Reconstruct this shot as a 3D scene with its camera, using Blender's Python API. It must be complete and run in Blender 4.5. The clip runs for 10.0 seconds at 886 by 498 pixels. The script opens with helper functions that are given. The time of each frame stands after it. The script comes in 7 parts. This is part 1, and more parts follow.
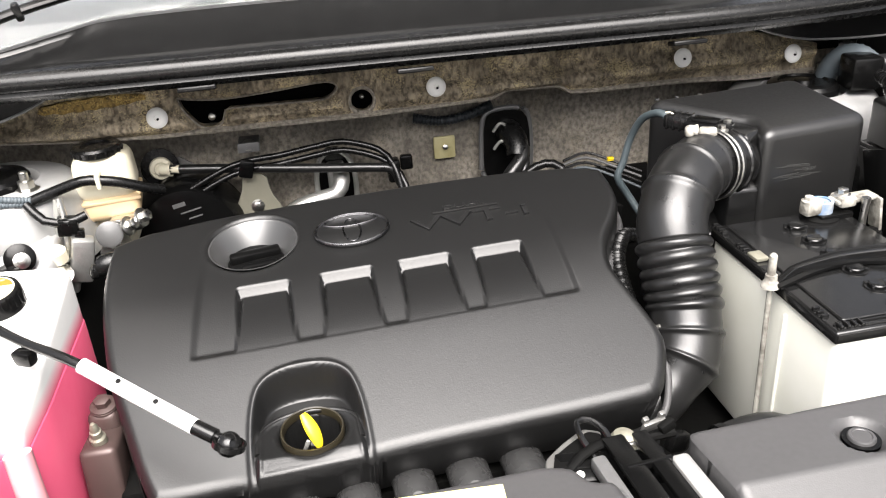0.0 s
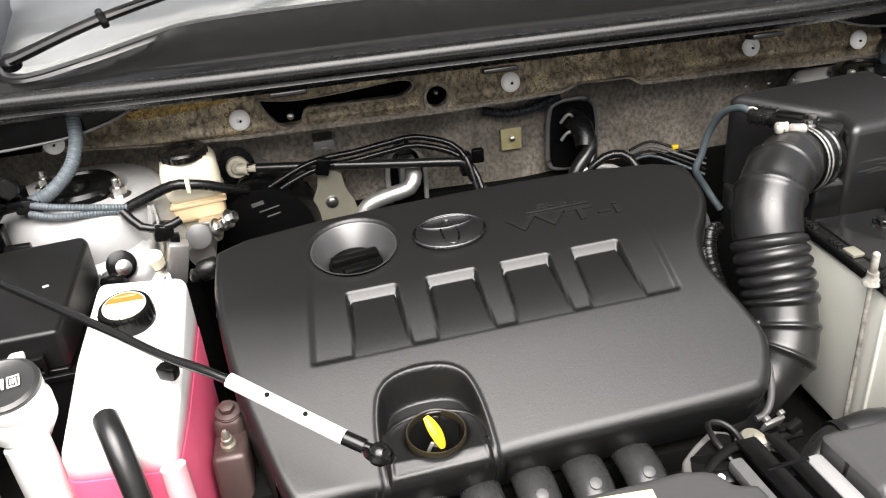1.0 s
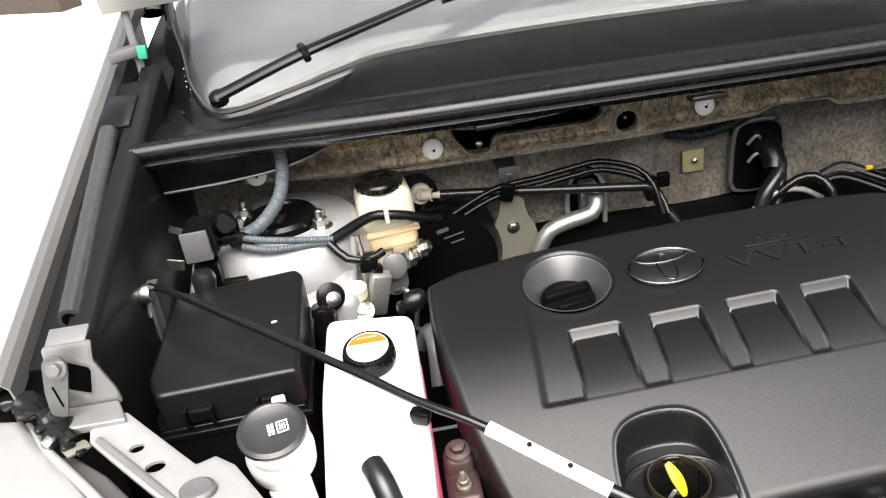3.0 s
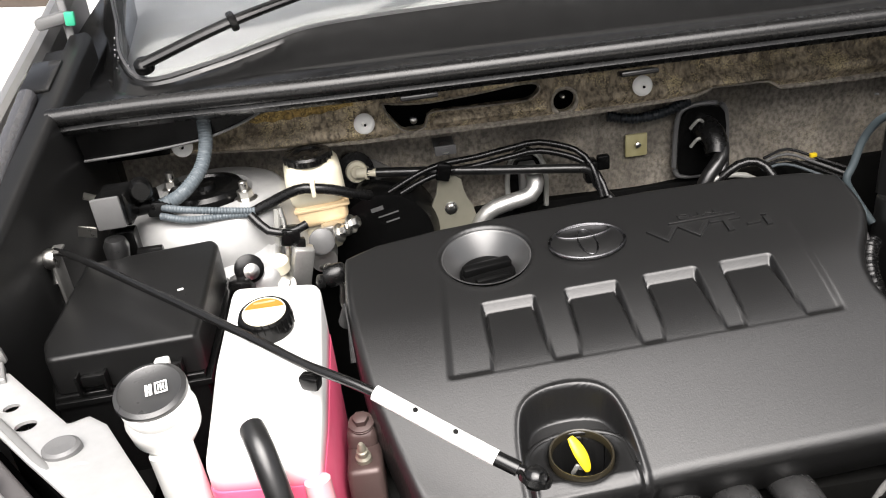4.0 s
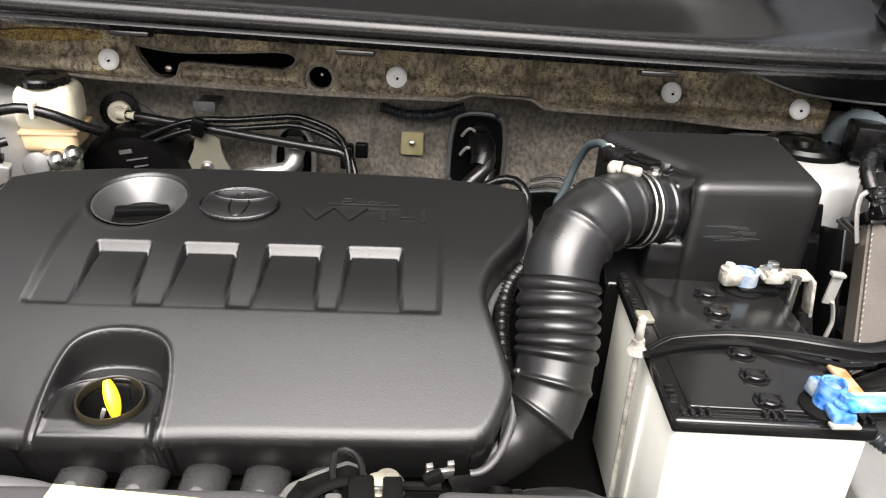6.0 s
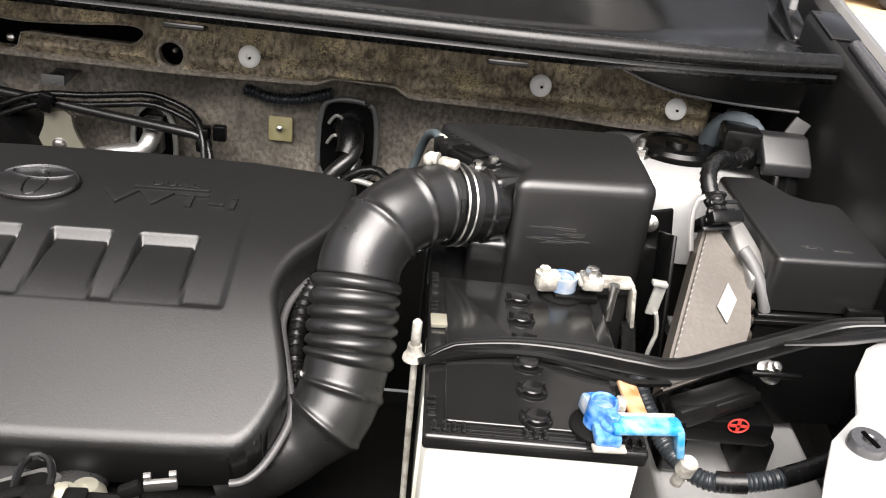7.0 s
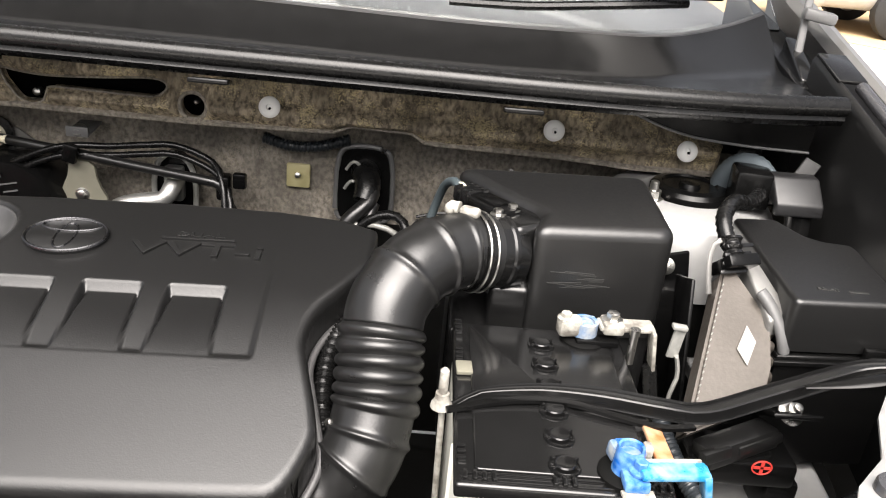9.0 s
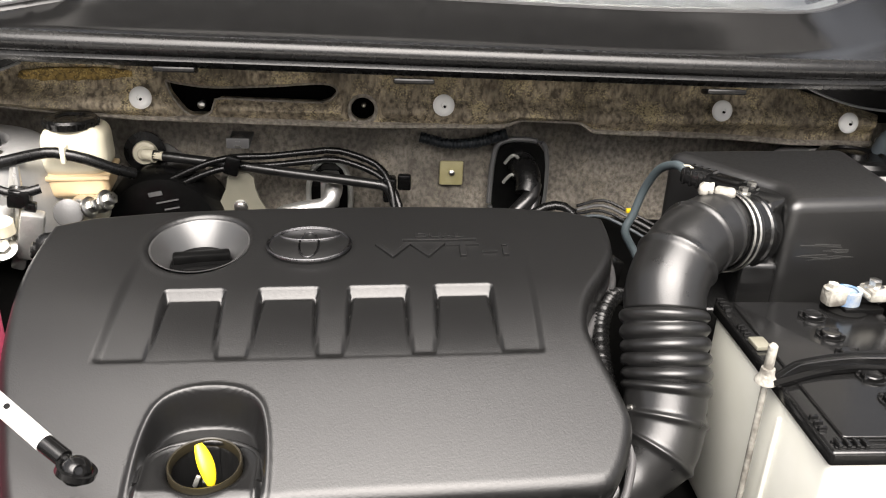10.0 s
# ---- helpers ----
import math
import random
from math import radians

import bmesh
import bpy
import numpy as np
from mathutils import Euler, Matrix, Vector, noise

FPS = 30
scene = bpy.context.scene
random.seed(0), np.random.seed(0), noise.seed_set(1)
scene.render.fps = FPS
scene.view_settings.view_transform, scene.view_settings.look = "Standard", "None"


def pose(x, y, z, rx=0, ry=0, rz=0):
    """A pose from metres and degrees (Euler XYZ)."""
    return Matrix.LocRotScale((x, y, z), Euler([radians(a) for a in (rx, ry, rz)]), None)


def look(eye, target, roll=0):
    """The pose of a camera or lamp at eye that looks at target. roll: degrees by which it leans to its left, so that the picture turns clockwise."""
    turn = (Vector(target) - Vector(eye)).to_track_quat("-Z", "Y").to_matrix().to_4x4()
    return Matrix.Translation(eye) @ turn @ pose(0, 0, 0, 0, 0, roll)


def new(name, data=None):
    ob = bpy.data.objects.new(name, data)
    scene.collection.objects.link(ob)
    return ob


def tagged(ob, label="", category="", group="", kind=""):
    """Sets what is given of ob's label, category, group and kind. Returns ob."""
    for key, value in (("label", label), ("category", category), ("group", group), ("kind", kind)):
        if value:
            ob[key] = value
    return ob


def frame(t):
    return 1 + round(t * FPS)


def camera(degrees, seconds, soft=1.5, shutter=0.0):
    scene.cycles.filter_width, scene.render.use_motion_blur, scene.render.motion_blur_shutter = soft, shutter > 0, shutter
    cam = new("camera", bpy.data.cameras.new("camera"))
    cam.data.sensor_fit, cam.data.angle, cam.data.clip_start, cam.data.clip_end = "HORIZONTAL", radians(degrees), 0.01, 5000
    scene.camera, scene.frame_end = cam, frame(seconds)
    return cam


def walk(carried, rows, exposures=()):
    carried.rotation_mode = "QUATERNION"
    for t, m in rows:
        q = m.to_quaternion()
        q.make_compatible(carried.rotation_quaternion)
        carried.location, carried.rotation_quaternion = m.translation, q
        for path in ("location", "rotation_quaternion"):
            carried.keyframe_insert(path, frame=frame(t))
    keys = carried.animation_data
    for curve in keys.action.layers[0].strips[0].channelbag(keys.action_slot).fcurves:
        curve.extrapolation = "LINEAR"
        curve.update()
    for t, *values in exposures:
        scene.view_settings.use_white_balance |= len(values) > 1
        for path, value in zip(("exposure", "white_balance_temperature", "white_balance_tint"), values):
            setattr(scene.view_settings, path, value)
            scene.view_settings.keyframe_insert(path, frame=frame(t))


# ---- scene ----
cam = camera(56.8, 10.0, soft=1.1)
PATH = [
    (0, (-0.163, -1.029, 1.3), (0.13, 0.734, 0.401), -3.8),
    (0.5, (-0.224, -1.025, 1.332), (0.079, 0.721, 0.404), -3.5),
    (1, (-0.268, -1.009, 1.351), (0.016, 0.717, 0.38), -5.0),
    (1.5, (-0.298, -0.991, 1.365), (-0.052, 0.717, 0.353), -6.7),
    (2, (-0.339, -0.992, 1.387), (-0.174, 0.727, 0.378), -7.5),
    (2.5, (-0.401, -0.969, 1.394), (-0.279, 0.774, 0.421), -7.4),
    (2.7, (-0.406, -0.963, 1.398), (-0.302, 0.788, 0.435), -7.9),
    (3.25, (-0.394, -0.957, 1.390), (-0.316, 0.802, 0.437), -8.0),
    (3.8, (-0.347, -0.963, 1.357), (-0.254, 0.796, 0.409), -7.3),
    (4, (-0.327, -0.966, 1.343), (-0.222, 0.795, 0.401), -6.7),
    (4.5, (-0.207, -0.973, 1.32), (-0.119, 0.781, 0.363), -4.6),
    (5, (-0.061, -0.988, 1.301), (0.012, 0.752, 0.318), -1.6),
    (5.2, (-0.027, -1.001, 1.293), (0.056, 0.742, 0.316), -0.4),
    (6.3, (0.112, -0.986, 1.268), (0.169, 0.809, 0.388), 5.4),
    (6.5, (0.153, -0.969, 1.263), (0.22, 0.823, 0.378), 6.1),
    (7, (0.243, -0.944, 1.262), (0.325, 0.84, 0.362), 6.7),
    (7.5, (0.3, -0.94, 1.275), (0.389, 0.851, 0.39), 5.9),
    (8, (0.33, -0.938, 1.276), (0.436, 0.858, 0.403), 6.0),
    (8.5, (0.311, -0.937, 1.278), (0.401, 0.862, 0.409), 6.0),
    (9, (0.225, -0.952, 1.279), (0.288, 0.867, 0.45), 5.6),
    (9.5, (0.061, -0.965, 1.263), (0.183, 0.868, 0.473), 4.4),
    (10, (-0.062, -0.949, 1.257), (0.106, 0.863, 0.427), 2.8),
]
walk(cam, [(t, look(eye, target, roll)) for t, eye, target, roll in PATH],
     exposures=[(0, 1.08, 6600, 11), (0.5, 0.82, 6600, 11), (1, 0.72, 6600, 11), (2.0, 0.80, 6600, 11), (2.5, 0.58, 6600, 11), (4.5, 0.79, 6600, 11), (5, 0.87, 6600, 11), (6.5, 0.94, 6700, 12), (8, 0.86, 6700, 11.5), (10, 0.95, 6800, 11.5)])

# ---- light ----
world = bpy.data.worlds.new("sky")
scene.world = world
world.use_nodes = True
wn = world.node_tree
sky = wn.nodes.new("ShaderNodeTexSky")
sky.sky_type, sky.sun_disc = "NISHITA", False
sky.sun_elevation, sky.sun_rotation = radians(60), radians(180)
sky.air_density, sky.dust_density, sky.ozone_density = 0.8, 8.0, 1.0
bg = wn.nodes["Background"]
bg.inputs["Strength"].default_value = 0.14
veil = wn.nodes.new("ShaderNodeHueSaturation")  # thin overcast: most of the blue is gone
veil.inputs["Saturation"].default_value = 0.35
wn.links.new(sky.outputs[0], veil.inputs["Color"])
wn.links.new(veil.outputs[0], bg.inputs["Color"])
sun = new("sun", bpy.data.lights.new("sun", "SUN"))
sun.data.energy, sun.data.angle, sun.data.color = 5.6, radians(62), (1.0, 0.975, 0.955)
sun.matrix_world = look((-0.35, -2.9, 5.0), (0, 0, 0))

# ---- materials ----


def mat(name, colour, rough=0.5, metal=0.0, second=None, scale=40.0, amount=0.5, bump=0.0, bump_scale=300.0,
        rough_var=0.1, spec=0.5, coat=0.0, big=3.0, transmission=0.0):
    """A procedural surface: two tones mixed by fine and broad noise, roughness that varies, fine relief."""
    m = bpy.data.materials.new(name)
    m.use_nodes = True
    nt = m.node_tree
    b = nt.nodes["Principled BSDF"]
    geo = nt.nodes.new("ShaderNodeNewGeometry")
    fine, broad = nt.nodes.new("ShaderNodeTexNoise"), nt.nodes.new("ShaderNodeTexNoise")
    fine.inputs["Scale"].default_value, fine.inputs["Detail"].default_value = scale, 6.0
    broad.inputs["Scale"].default_value, broad.inputs["Detail"].default_value = big, 4.0
    for n in (fine, broad):
        nt.links.new(geo.outputs["Position"], n.inputs["Vector"])
    mul = nt.nodes.new("ShaderNodeMath")
    mul.operation = "MULTIPLY_ADD"
    nt.links.new(fine.outputs["Fac"], mul.inputs[0])
    mul.inputs[1].default_value = 0.6
    nt.links.new(broad.outputs["Fac"], mul.inputs[2])
    ramp = nt.nodes.new("ShaderNodeMapRange")
    ramp.inputs["From Min"].default_value, ramp.inputs["From Max"].default_value = 0.6, 1.0
    ramp.inputs["To Max"].default_value = amount
    nt.links.new(mul.outputs[0], ramp.inputs["Value"])
    mix = nt.nodes.new("ShaderNodeMix")
    mix.data_type = "RGBA"
    mix.inputs["A"].default_value = (*colour, 1)
    mix.inputs["B"].default_value = (*(second or [c * 0.75 for c in colour]), 1)
    nt.links.new(ramp.outputs[0], mix.inputs["Factor"])
    nt.links.new(mix.outputs["Result"], b.inputs["Base Color"])
    rr = nt.nodes.new("ShaderNodeMapRange")
    rr.inputs["To Min"].default_value, rr.inputs["To Max"].default_value = max(0.02, rough - rough_var), min(1.0, rough + rough_var)
    nt.links.new(fine.outputs["Fac"], rr.inputs["Value"])
    nt.links.new(rr.outputs[0], b.inputs["Roughness"])
    b.inputs["Metallic"].default_value = metal
    b.inputs["Specular IOR Level"].default_value = spec
    b.inputs["Coat Weight"].default_value = coat
    b.inputs["Coat Roughness"].default_value = 0.08
    b.inputs["Transmission Weight"].default_value = transmission
    if bump:
        rel = nt.nodes.new("ShaderNodeTexNoise")
        rel.inputs["Scale"].default_value, rel.inputs["Detail"].default_value = bump_scale, 3.0
        nt.links.new(geo.outputs["Position"], rel.inputs["Vector"])
        bp = nt.nodes.new("ShaderNodeBump")
        bp.inputs["Strength"].default_value, bp.inputs["Distance"].default_value = bump, 0.002
        nt.links.new(rel.outputs["Fac"], bp.inputs["Height"])
        nt.links.new(bp.outputs[0], b.inputs["Normal"])
    return m


M_COVER = mat("grained_black_plastic", (0.006, 0.006, 0.006), 0.33, second=(0.010, 0.010, 0.010), scale=420, bump=0.07, bump_scale=620, rough_var=0.10, spec=0.48)
M_FUNNEL = mat("smooth_satin_black_plastic", (0.030, 0.030, 0.030), 0.32, second=(0.028, 0.028, 0.028), scale=20, spec=1.0, rough_var=0.02)
M_CAP = mat("dull_black_cap", (0.002, 0.002, 0.002), 0.4, second=(0.004, 0.004, 0.004), scale=90, spec=0.08)
# black without gloss: the shade inside hollows, put into the colour
M_VOID = mat("shade_black", (0.002, 0.002, 0.002), 0.9, spec=0.0, scale=60)
M_SEAL = mat("wet_grey_rubber", (0.045, 0.045, 0.048), 0.20, second=(0.028, 0.028, 0.030), scale=60, rough_var=0.05, spec=1.0)
M_SLATE = mat("dark_slate_sleeve", (0.018, 0.022, 0.026), 0.35, second=(0.010, 0.012, 0.014), scale=80)
M_SLEEVE = mat("slate_cable_sleeve", (0.045, 0.058, 0.064), 0.45, second=(0.030, 0.040, 0.044), scale=80)
M_CORRODED = mat("white_corroded_metal", (0.38, 0.37, 0.33), 0.55, second=(0.12, 0.11, 0.095), scale=160, bump=0.5, bump_scale=300, amount=0.95, big=60)
M_GREASED = mat("crusted_metal_with_blue_grease", (0.33, 0.34, 0.33), 0.4, second=(0.01, 0.11, 0.28), scale=120, bump=0.4, bump_scale=260, amount=1.0, big=70)
M_BLACK = mat("black_plastic", (0.003, 0.003, 0.003), 0.22, second=(0.005, 0.005, 0.005), scale=120, bump=0.05, bump_scale=900, spec=0.22)
M_BOX = mat("satin_black_box_plastic", (0.007, 0.007, 0.007), 0.34, second=(0.010, 0.010, 0.010), scale=300, bump=0.08, bump_scale=900, spec=0.62)
M_FADED = mat("faded_black_plastic", (0.050, 0.049, 0.050), 0.42, second=(0.038, 0.038, 0.038), scale=200, bump=0.06, bump_scale=800)
M_LID = mat("shiny_battery_lid", (0.006, 0.006, 0.006), 0.17, second=(0.012, 0.012, 0.012), scale=30, rough_var=0.09, spec=0.6, big=14)
M_GLOSS = mat("glossy_black_plastic", (0.005, 0.005, 0.005), 0.2, second=(0.008, 0.008, 0.008), scale=60, rough_var=0.05)
M_RUBBER = mat("black_rubber", (0.004, 0.004, 0.004), 0.27, second=(0.008, 0.008, 0.008), scale=90, bump=0.06, bump_scale=500, spec=0.34)
M_HOSE = mat("matt_black_rubber_hose", (0.008, 0.008, 0.008), 0.31, second=(0.012, 0.012, 0.012), scale=60, bump=0.05, bump_scale=500, spec=0.60)
M_LOOM = mat("grey_blue_corrugated_sleeve", (0.085, 0.103, 0.115), 0.5, second=(0.055, 0.066, 0.074), scale=80)
# near-black with little gloss: the bay's deep shade is put into the colour
M_DARK = mat("dark_shaded_metal", (0.004, 0.004, 0.004), 0.6, second=(0.007, 0.007, 0.006), scale=50, bump=0.2, bump_scale=150, spec=0.05)
M_SILVER = mat("silver_body_paint", (0.42, 0.42, 0.415), 0.32, metal=0.4, second=(0.33, 0.33, 0.325), scale=120, rough_var=0.06, coat=0.3, big=9)
M_FENDER = mat("silver_fender_paint", (0.32, 0.315, 0.305), 0.30, metal=0.7, second=(0.27, 0.265, 0.255), scale=25, rough_var=0.04, coat=0.4)
M_STEEL = mat("zinc_plated_steel", (0.62, 0.61, 0.58), 0.3, metal=1.0, second=(0.42, 0.41, 0.38), scale=120)
M_ALU = mat("cast_aluminium", (0.6, 0.6, 0.58), 0.42, metal=0.9, second=(0.4, 0.4, 0.38), scale=150, bump=0.2, bump_scale=400)
M_WHITE = mat("white_polypropylene", (0.80, 0.80, 0.78), 0.4, second=(0.72, 0.72, 0.69), scale=60, spec=0.4)
M_BATTERY = mat("off_white_battery_case", (0.72, 0.72, 0.66), 0.45, second=(0.62, 0.62, 0.53), scale=25, big=8)
M_CREAM = mat("cream_nylon_reservoir", (0.64, 0.60, 0.47), 0.4, second=(0.56, 0.50, 0.36), scale=40)
M_TANK = mat("white_plastic_with_coolant_inside", (0.80, 0.80, 0.78), 0.38, second=(0.74, 0.73, 0.71), scale=60, spec=0.4)
tn = M_TANK.node_tree
level = tn.nodes.new("ShaderNodeSeparateXYZ")
tn.links.new(next(n for n in tn.nodes if n.bl_idname == "ShaderNodeNewGeometry").outputs["Position"], level.inputs[0])
fill = tn.nodes.new("ShaderNodeMapRange")  # the coolant's level, blurred by the cloudy plastic
fill.inputs["From Min"].default_value, fill.inputs["From Max"].default_value = 0.901, 0.883
tn.links.new(level.outputs["Z"], fill.inputs["Value"])
pink = tn.nodes.new("ShaderNodeMix")
pink.data_type = "RGBA"
tn.links.new(fill.outputs[0], pink.inputs["Factor"])
base_link = tn.nodes["Principled BSDF"].inputs["Base Color"].links[0]
tn.links.new(base_link.from_socket, pink.inputs["A"])
pink.inputs["B"].default_value = (0.88, 0.13, 0.24, 1)
tn.links.new(pink.outputs["Result"], tn.nodes["Principled BSDF"].inputs["Base Color"])
M_AMBER = mat("brake_fluid_in_plastic", (0.66, 0.50, 0.30), 0.4, second=(0.58, 0.42, 0.24), scale=40)
M_YELLOW = mat("yellow_plastic", (0.85, 0.62, 0.02), 0.35, second=(0.78, 0.55, 0.02), scale=60)
M_ORANGE = mat("orange_label", (0.42, 0.11, 0.008), 0.5, second=(0.46, 0.17, 0.02), scale=200)
M_LABEL = mat("cream_paper_label", (0.62, 0.58, 0.46), 0.6, second=(0.58, 0.53, 0.38), scale=80)
M_TAG = mat("pale_grey_label", (0.31, 0.30, 0.28), 0.5, second=(0.33, 0.32, 0.29), scale=120)
M_OLIVE = mat("olive_cream_plate", (0.40, 0.36, 0.20), 0.5, second=(0.30, 0.27, 0.13), scale=60, amount=0.8, big=50)
M_BLUE = mat("blue_grease", (0.004, 0.085, 0.36), 0.16, second=(0.20, 0.38, 0.55), amount=0.7, scale=200, bump=0.35, bump_scale=200, big=90)
M_CYAN = mat("pale_blue_greased_metal", (0.015, 0.21, 0.42), 0.3, second=(0.42, 0.52, 0.55), scale=90, amount=0.75, metal=0.1, big=45)
M_LEAD = mat("whitish_lead", (0.32, 0.32, 0.30), 0.42, metal=0.3, second=(0.20, 0.20, 0.185), scale=90, bump=0.2)
M_RUST = mat("rusty_orange_steel", (0.36, 0.115, 0.03), 0.5, second=(0.50, 0.40, 0.27), scale=90, amount=0.9, big=40)
M_RED = mat("red_print", (0.55, 0.04, 0.03), 0.5, scale=200)
M_BEIGE = mat("beige_plated_steel", (0.25, 0.24, 0.19), 0.45, metal=0.4, second=(0.17, 0.165, 0.125), scale=60)
M_BROWN = mat("brown_heat_stained_metal", (0.085, 0.058, 0.053), 0.42, metal=0.3, second=(0.06, 0.04, 0.037), scale=40)
M_GREY = mat("grey_plastic", (0.10, 0.10, 0.10), 0.42, second=(0.075, 0.075, 0.075), scale=100, bump=0.1)
M_ECU = mat("die_cast_grey_housing", (0.088, 0.078, 0.068), 0.42, metal=0.35, second=(0.058, 0.050, 0.043), scale=260, bump=0.08, amount=0.75, big=18)
M_GROUND = mat("pale_concrete", (0.72, 0.71, 0.68), 0.8, second=(0.62, 0.61, 0.57), scale=8, big=0.6, bump=0.2, bump_scale=60)
M_DASH = mat("grey_dashboard", (0.12, 0.12, 0.125), 0.7, second=(0.095, 0.095, 0.10), scale=20)
M_TYRE = mat("tyre_rubber", (0.02, 0.02, 0.02), 0.8, scale=30)
M_WOOD = mat("brown_timber", (0.06, 0.045, 0.035), 0.7, second=(0.035, 0.026, 0.02), scale=20)
M_GREEN = mat("green_tape", (0.02, 0.32, 0.18), 0.5, scale=60)
M_SCUFF = mat("dull_grey_scuff", (0.022, 0.022, 0.021), 0.5, second=(0.008, 0.008, 0.008), amount=0.9, scale=90)

M_LAMP = mat("grey_headlamp_shell", (0.085, 0.080, 0.080), 0.4, second=(0.055, 0.051, 0.050), scale=30, bump=0.1, bump_scale=90)
M_COWL = mat("weathered_black_cowl", (0.005, 0.005, 0.005), 0.20, second=(0.009, 0.009, 0.009), scale=60, spec=0.35, rough_var=0.06)
M_BRASS = mat("olive_brown_ring", (0.022, 0.018, 0.010), 0.35, second=(0.010, 0.009, 0.006), scale=90)
M_LIDBLACK = mat("satin_black_lid", (0.006, 0.006, 0.006), 0.32, second=(0.009, 0.009, 0.009), scale=300, bump=0.08, bump_scale=900, spec=0.33)
M_SAND = mat("ochre_sand", (0.50, 0.36, 0.20), 0.9, second=(0.36, 0.25, 0.13), scale=10, big=1.5, bump=0.3, bump_scale=40)


def felt(name, base, gold, dark, gold_amount, stain=0.5, streak=1.0):
    """Pressed fibre matting: short fibres, gold flecks that gather in patches, broad dark stains."""
    m = bpy.data.materials.new(name)
    m.use_nodes = True
    nt = m.node_tree
    b = nt.nodes["Principled BSDF"]
    geo = nt.nodes.new("ShaderNodeNewGeometry")
    stretch = nt.nodes.new("ShaderNodeMapping")
    stretch.inputs["Scale"].default_value = (1.0, 1.0, streak)
    nt.links.new(geo.outputs["Position"], stretch.inputs["Vector"])
    fine, fibre, patch, broad = (nt.nodes.new("ShaderNodeTexNoise") for _ in range(4))
    for n, s, det in ((fine, 420, 6), (fibre, 170, 7), (patch, 26, 4), (broad, 11, 3)):
        n.inputs["Scale"].default_value, n.inputs["Detail"].default_value = s, det
        nt.links.new(stretch.outputs[0] if n is fibre else geo.outputs["Position"], n.inputs["Vector"])
    r1 = nt.nodes.new("ShaderNodeValToRGB")
    e = r1.color_ramp.elements
    e[0].position, e[0].color = 0.36, (*dark, 1)
    e[1].position, e[1].color = 0.64, (*base, 1)
    nt.links.new(fibre.outputs["Fac"], r1.inputs[0])
    mul = nt.nodes.new("ShaderNodeMath")
    mul.operation = "MULTIPLY"
    nt.links.new(fine.outputs["Fac"], mul.inputs[0])
    nt.links.new(patch.outputs["Fac"], mul.inputs[1])
    r2 = nt.nodes.new("ShaderNodeMapRange")
    r2.inputs["From Min"].default_value, r2.inputs["From Max"].default_value = 0.26, 0.38
    r2.inputs["To Max"].default_value = gold_amount
    nt.links.new(mul.outputs[0], r2.inputs["Value"])
    mix = nt.nodes.new("ShaderNodeMix")
    mix.data_type = "RGBA"
    nt.links.new(r2.outputs[0], mix.inputs["Factor"])
    nt.links.new(r1.outputs[0], mix.inputs["A"])
    mix.inputs["B"].default_value = (*gold, 1)
    r3 = nt.nodes.new("ShaderNodeMapRange")
    r3.inputs["From Min"].default_value, r3.inputs["From Max"].default_value = 0.42, 0.66
    r3.inputs["To Max"].default_value = stain
    nt.links.new(broad.outputs["Fac"], r3.inputs["Value"])
    soil = nt.nodes.new("ShaderNodeMix")
    soil.data_type = "RGBA"
    nt.links.new(r3.outputs[0], soil.inputs["Factor"])
    nt.links.new(mix.outputs["Result"], soil.inputs["A"])
    soil.inputs["B"].default_value = (*[c * 0.5 for c in dark], 1)
    nt.links.new(soil.outputs["Result"], b.inputs["Base Color"])
    b.inputs["Roughness"].default_value = 0.7
    b.inputs["Specular IOR Level"].default_value = 0.3
    bp = nt.nodes.new("ShaderNodeBump")
    bp.inputs["Strength"].default_value, bp.inputs["Distance"].default_value = 0.8, 0.003
    nt.links.new(fibre.outputs["Fac"], bp.inputs["Height"])
    nt.links.new(bp.outputs[0], b.inputs["Normal"])
    return m


M_FELT = felt("brown_fibre_felt", (0.37, 0.31, 0.225), (0.70, 0.58, 0.33), (0.085, 0.070, 0.050), 0.7, 0.78, 0.45)
M_PAD = felt("grey_brown_fibre_pad", (0.29, 0.262, 0.222), (0.46, 0.40, 0.29), (0.13, 0.117, 0.098), 0.3, 0.6, 0.8)
M_GOLD = felt("exposed_golden_fibre", (0.30, 0.20, 0.06), (0.50, 0.36, 0.12), (0.08, 0.055, 0.02), 0.9)

M_GLASS = bpy.data.materials.new("clear_glass")
M_GLASS.use_nodes = True
gb = M_GLASS.node_tree.nodes["Principled BSDF"]
gb.inputs["Transmission Weight"].default_value, gb.inputs["Roughness"].default_value, gb.inputs["IOR"].default_value = 1.0, 0.02, 1.45
gb.inputs["Base Color"].default_value = (0.92, 0.95, 0.94, 1)

# ---- building tools ----


def thing(name, base, label, category, group="", kind=""):
    """A top-level thing: an Empty at its base."""
    ob = new(name)
    ob.location = base
    ob.empty_display_size = 0.02
    return tagged(ob, label, category, group, kind)


def finish(me, material, angle=38):
    me.materials.append(material)
    me.polygons.foreach_set("use_smooth", [True] * len(me.polygons))
    me.set_sharp_from_angle(angle=radians(angle))


def origin_of(ob):
    at = Vector(ob.location)
    while ob.parent:
        ob = ob.parent
        at = at + Vector(ob.location)
    return at


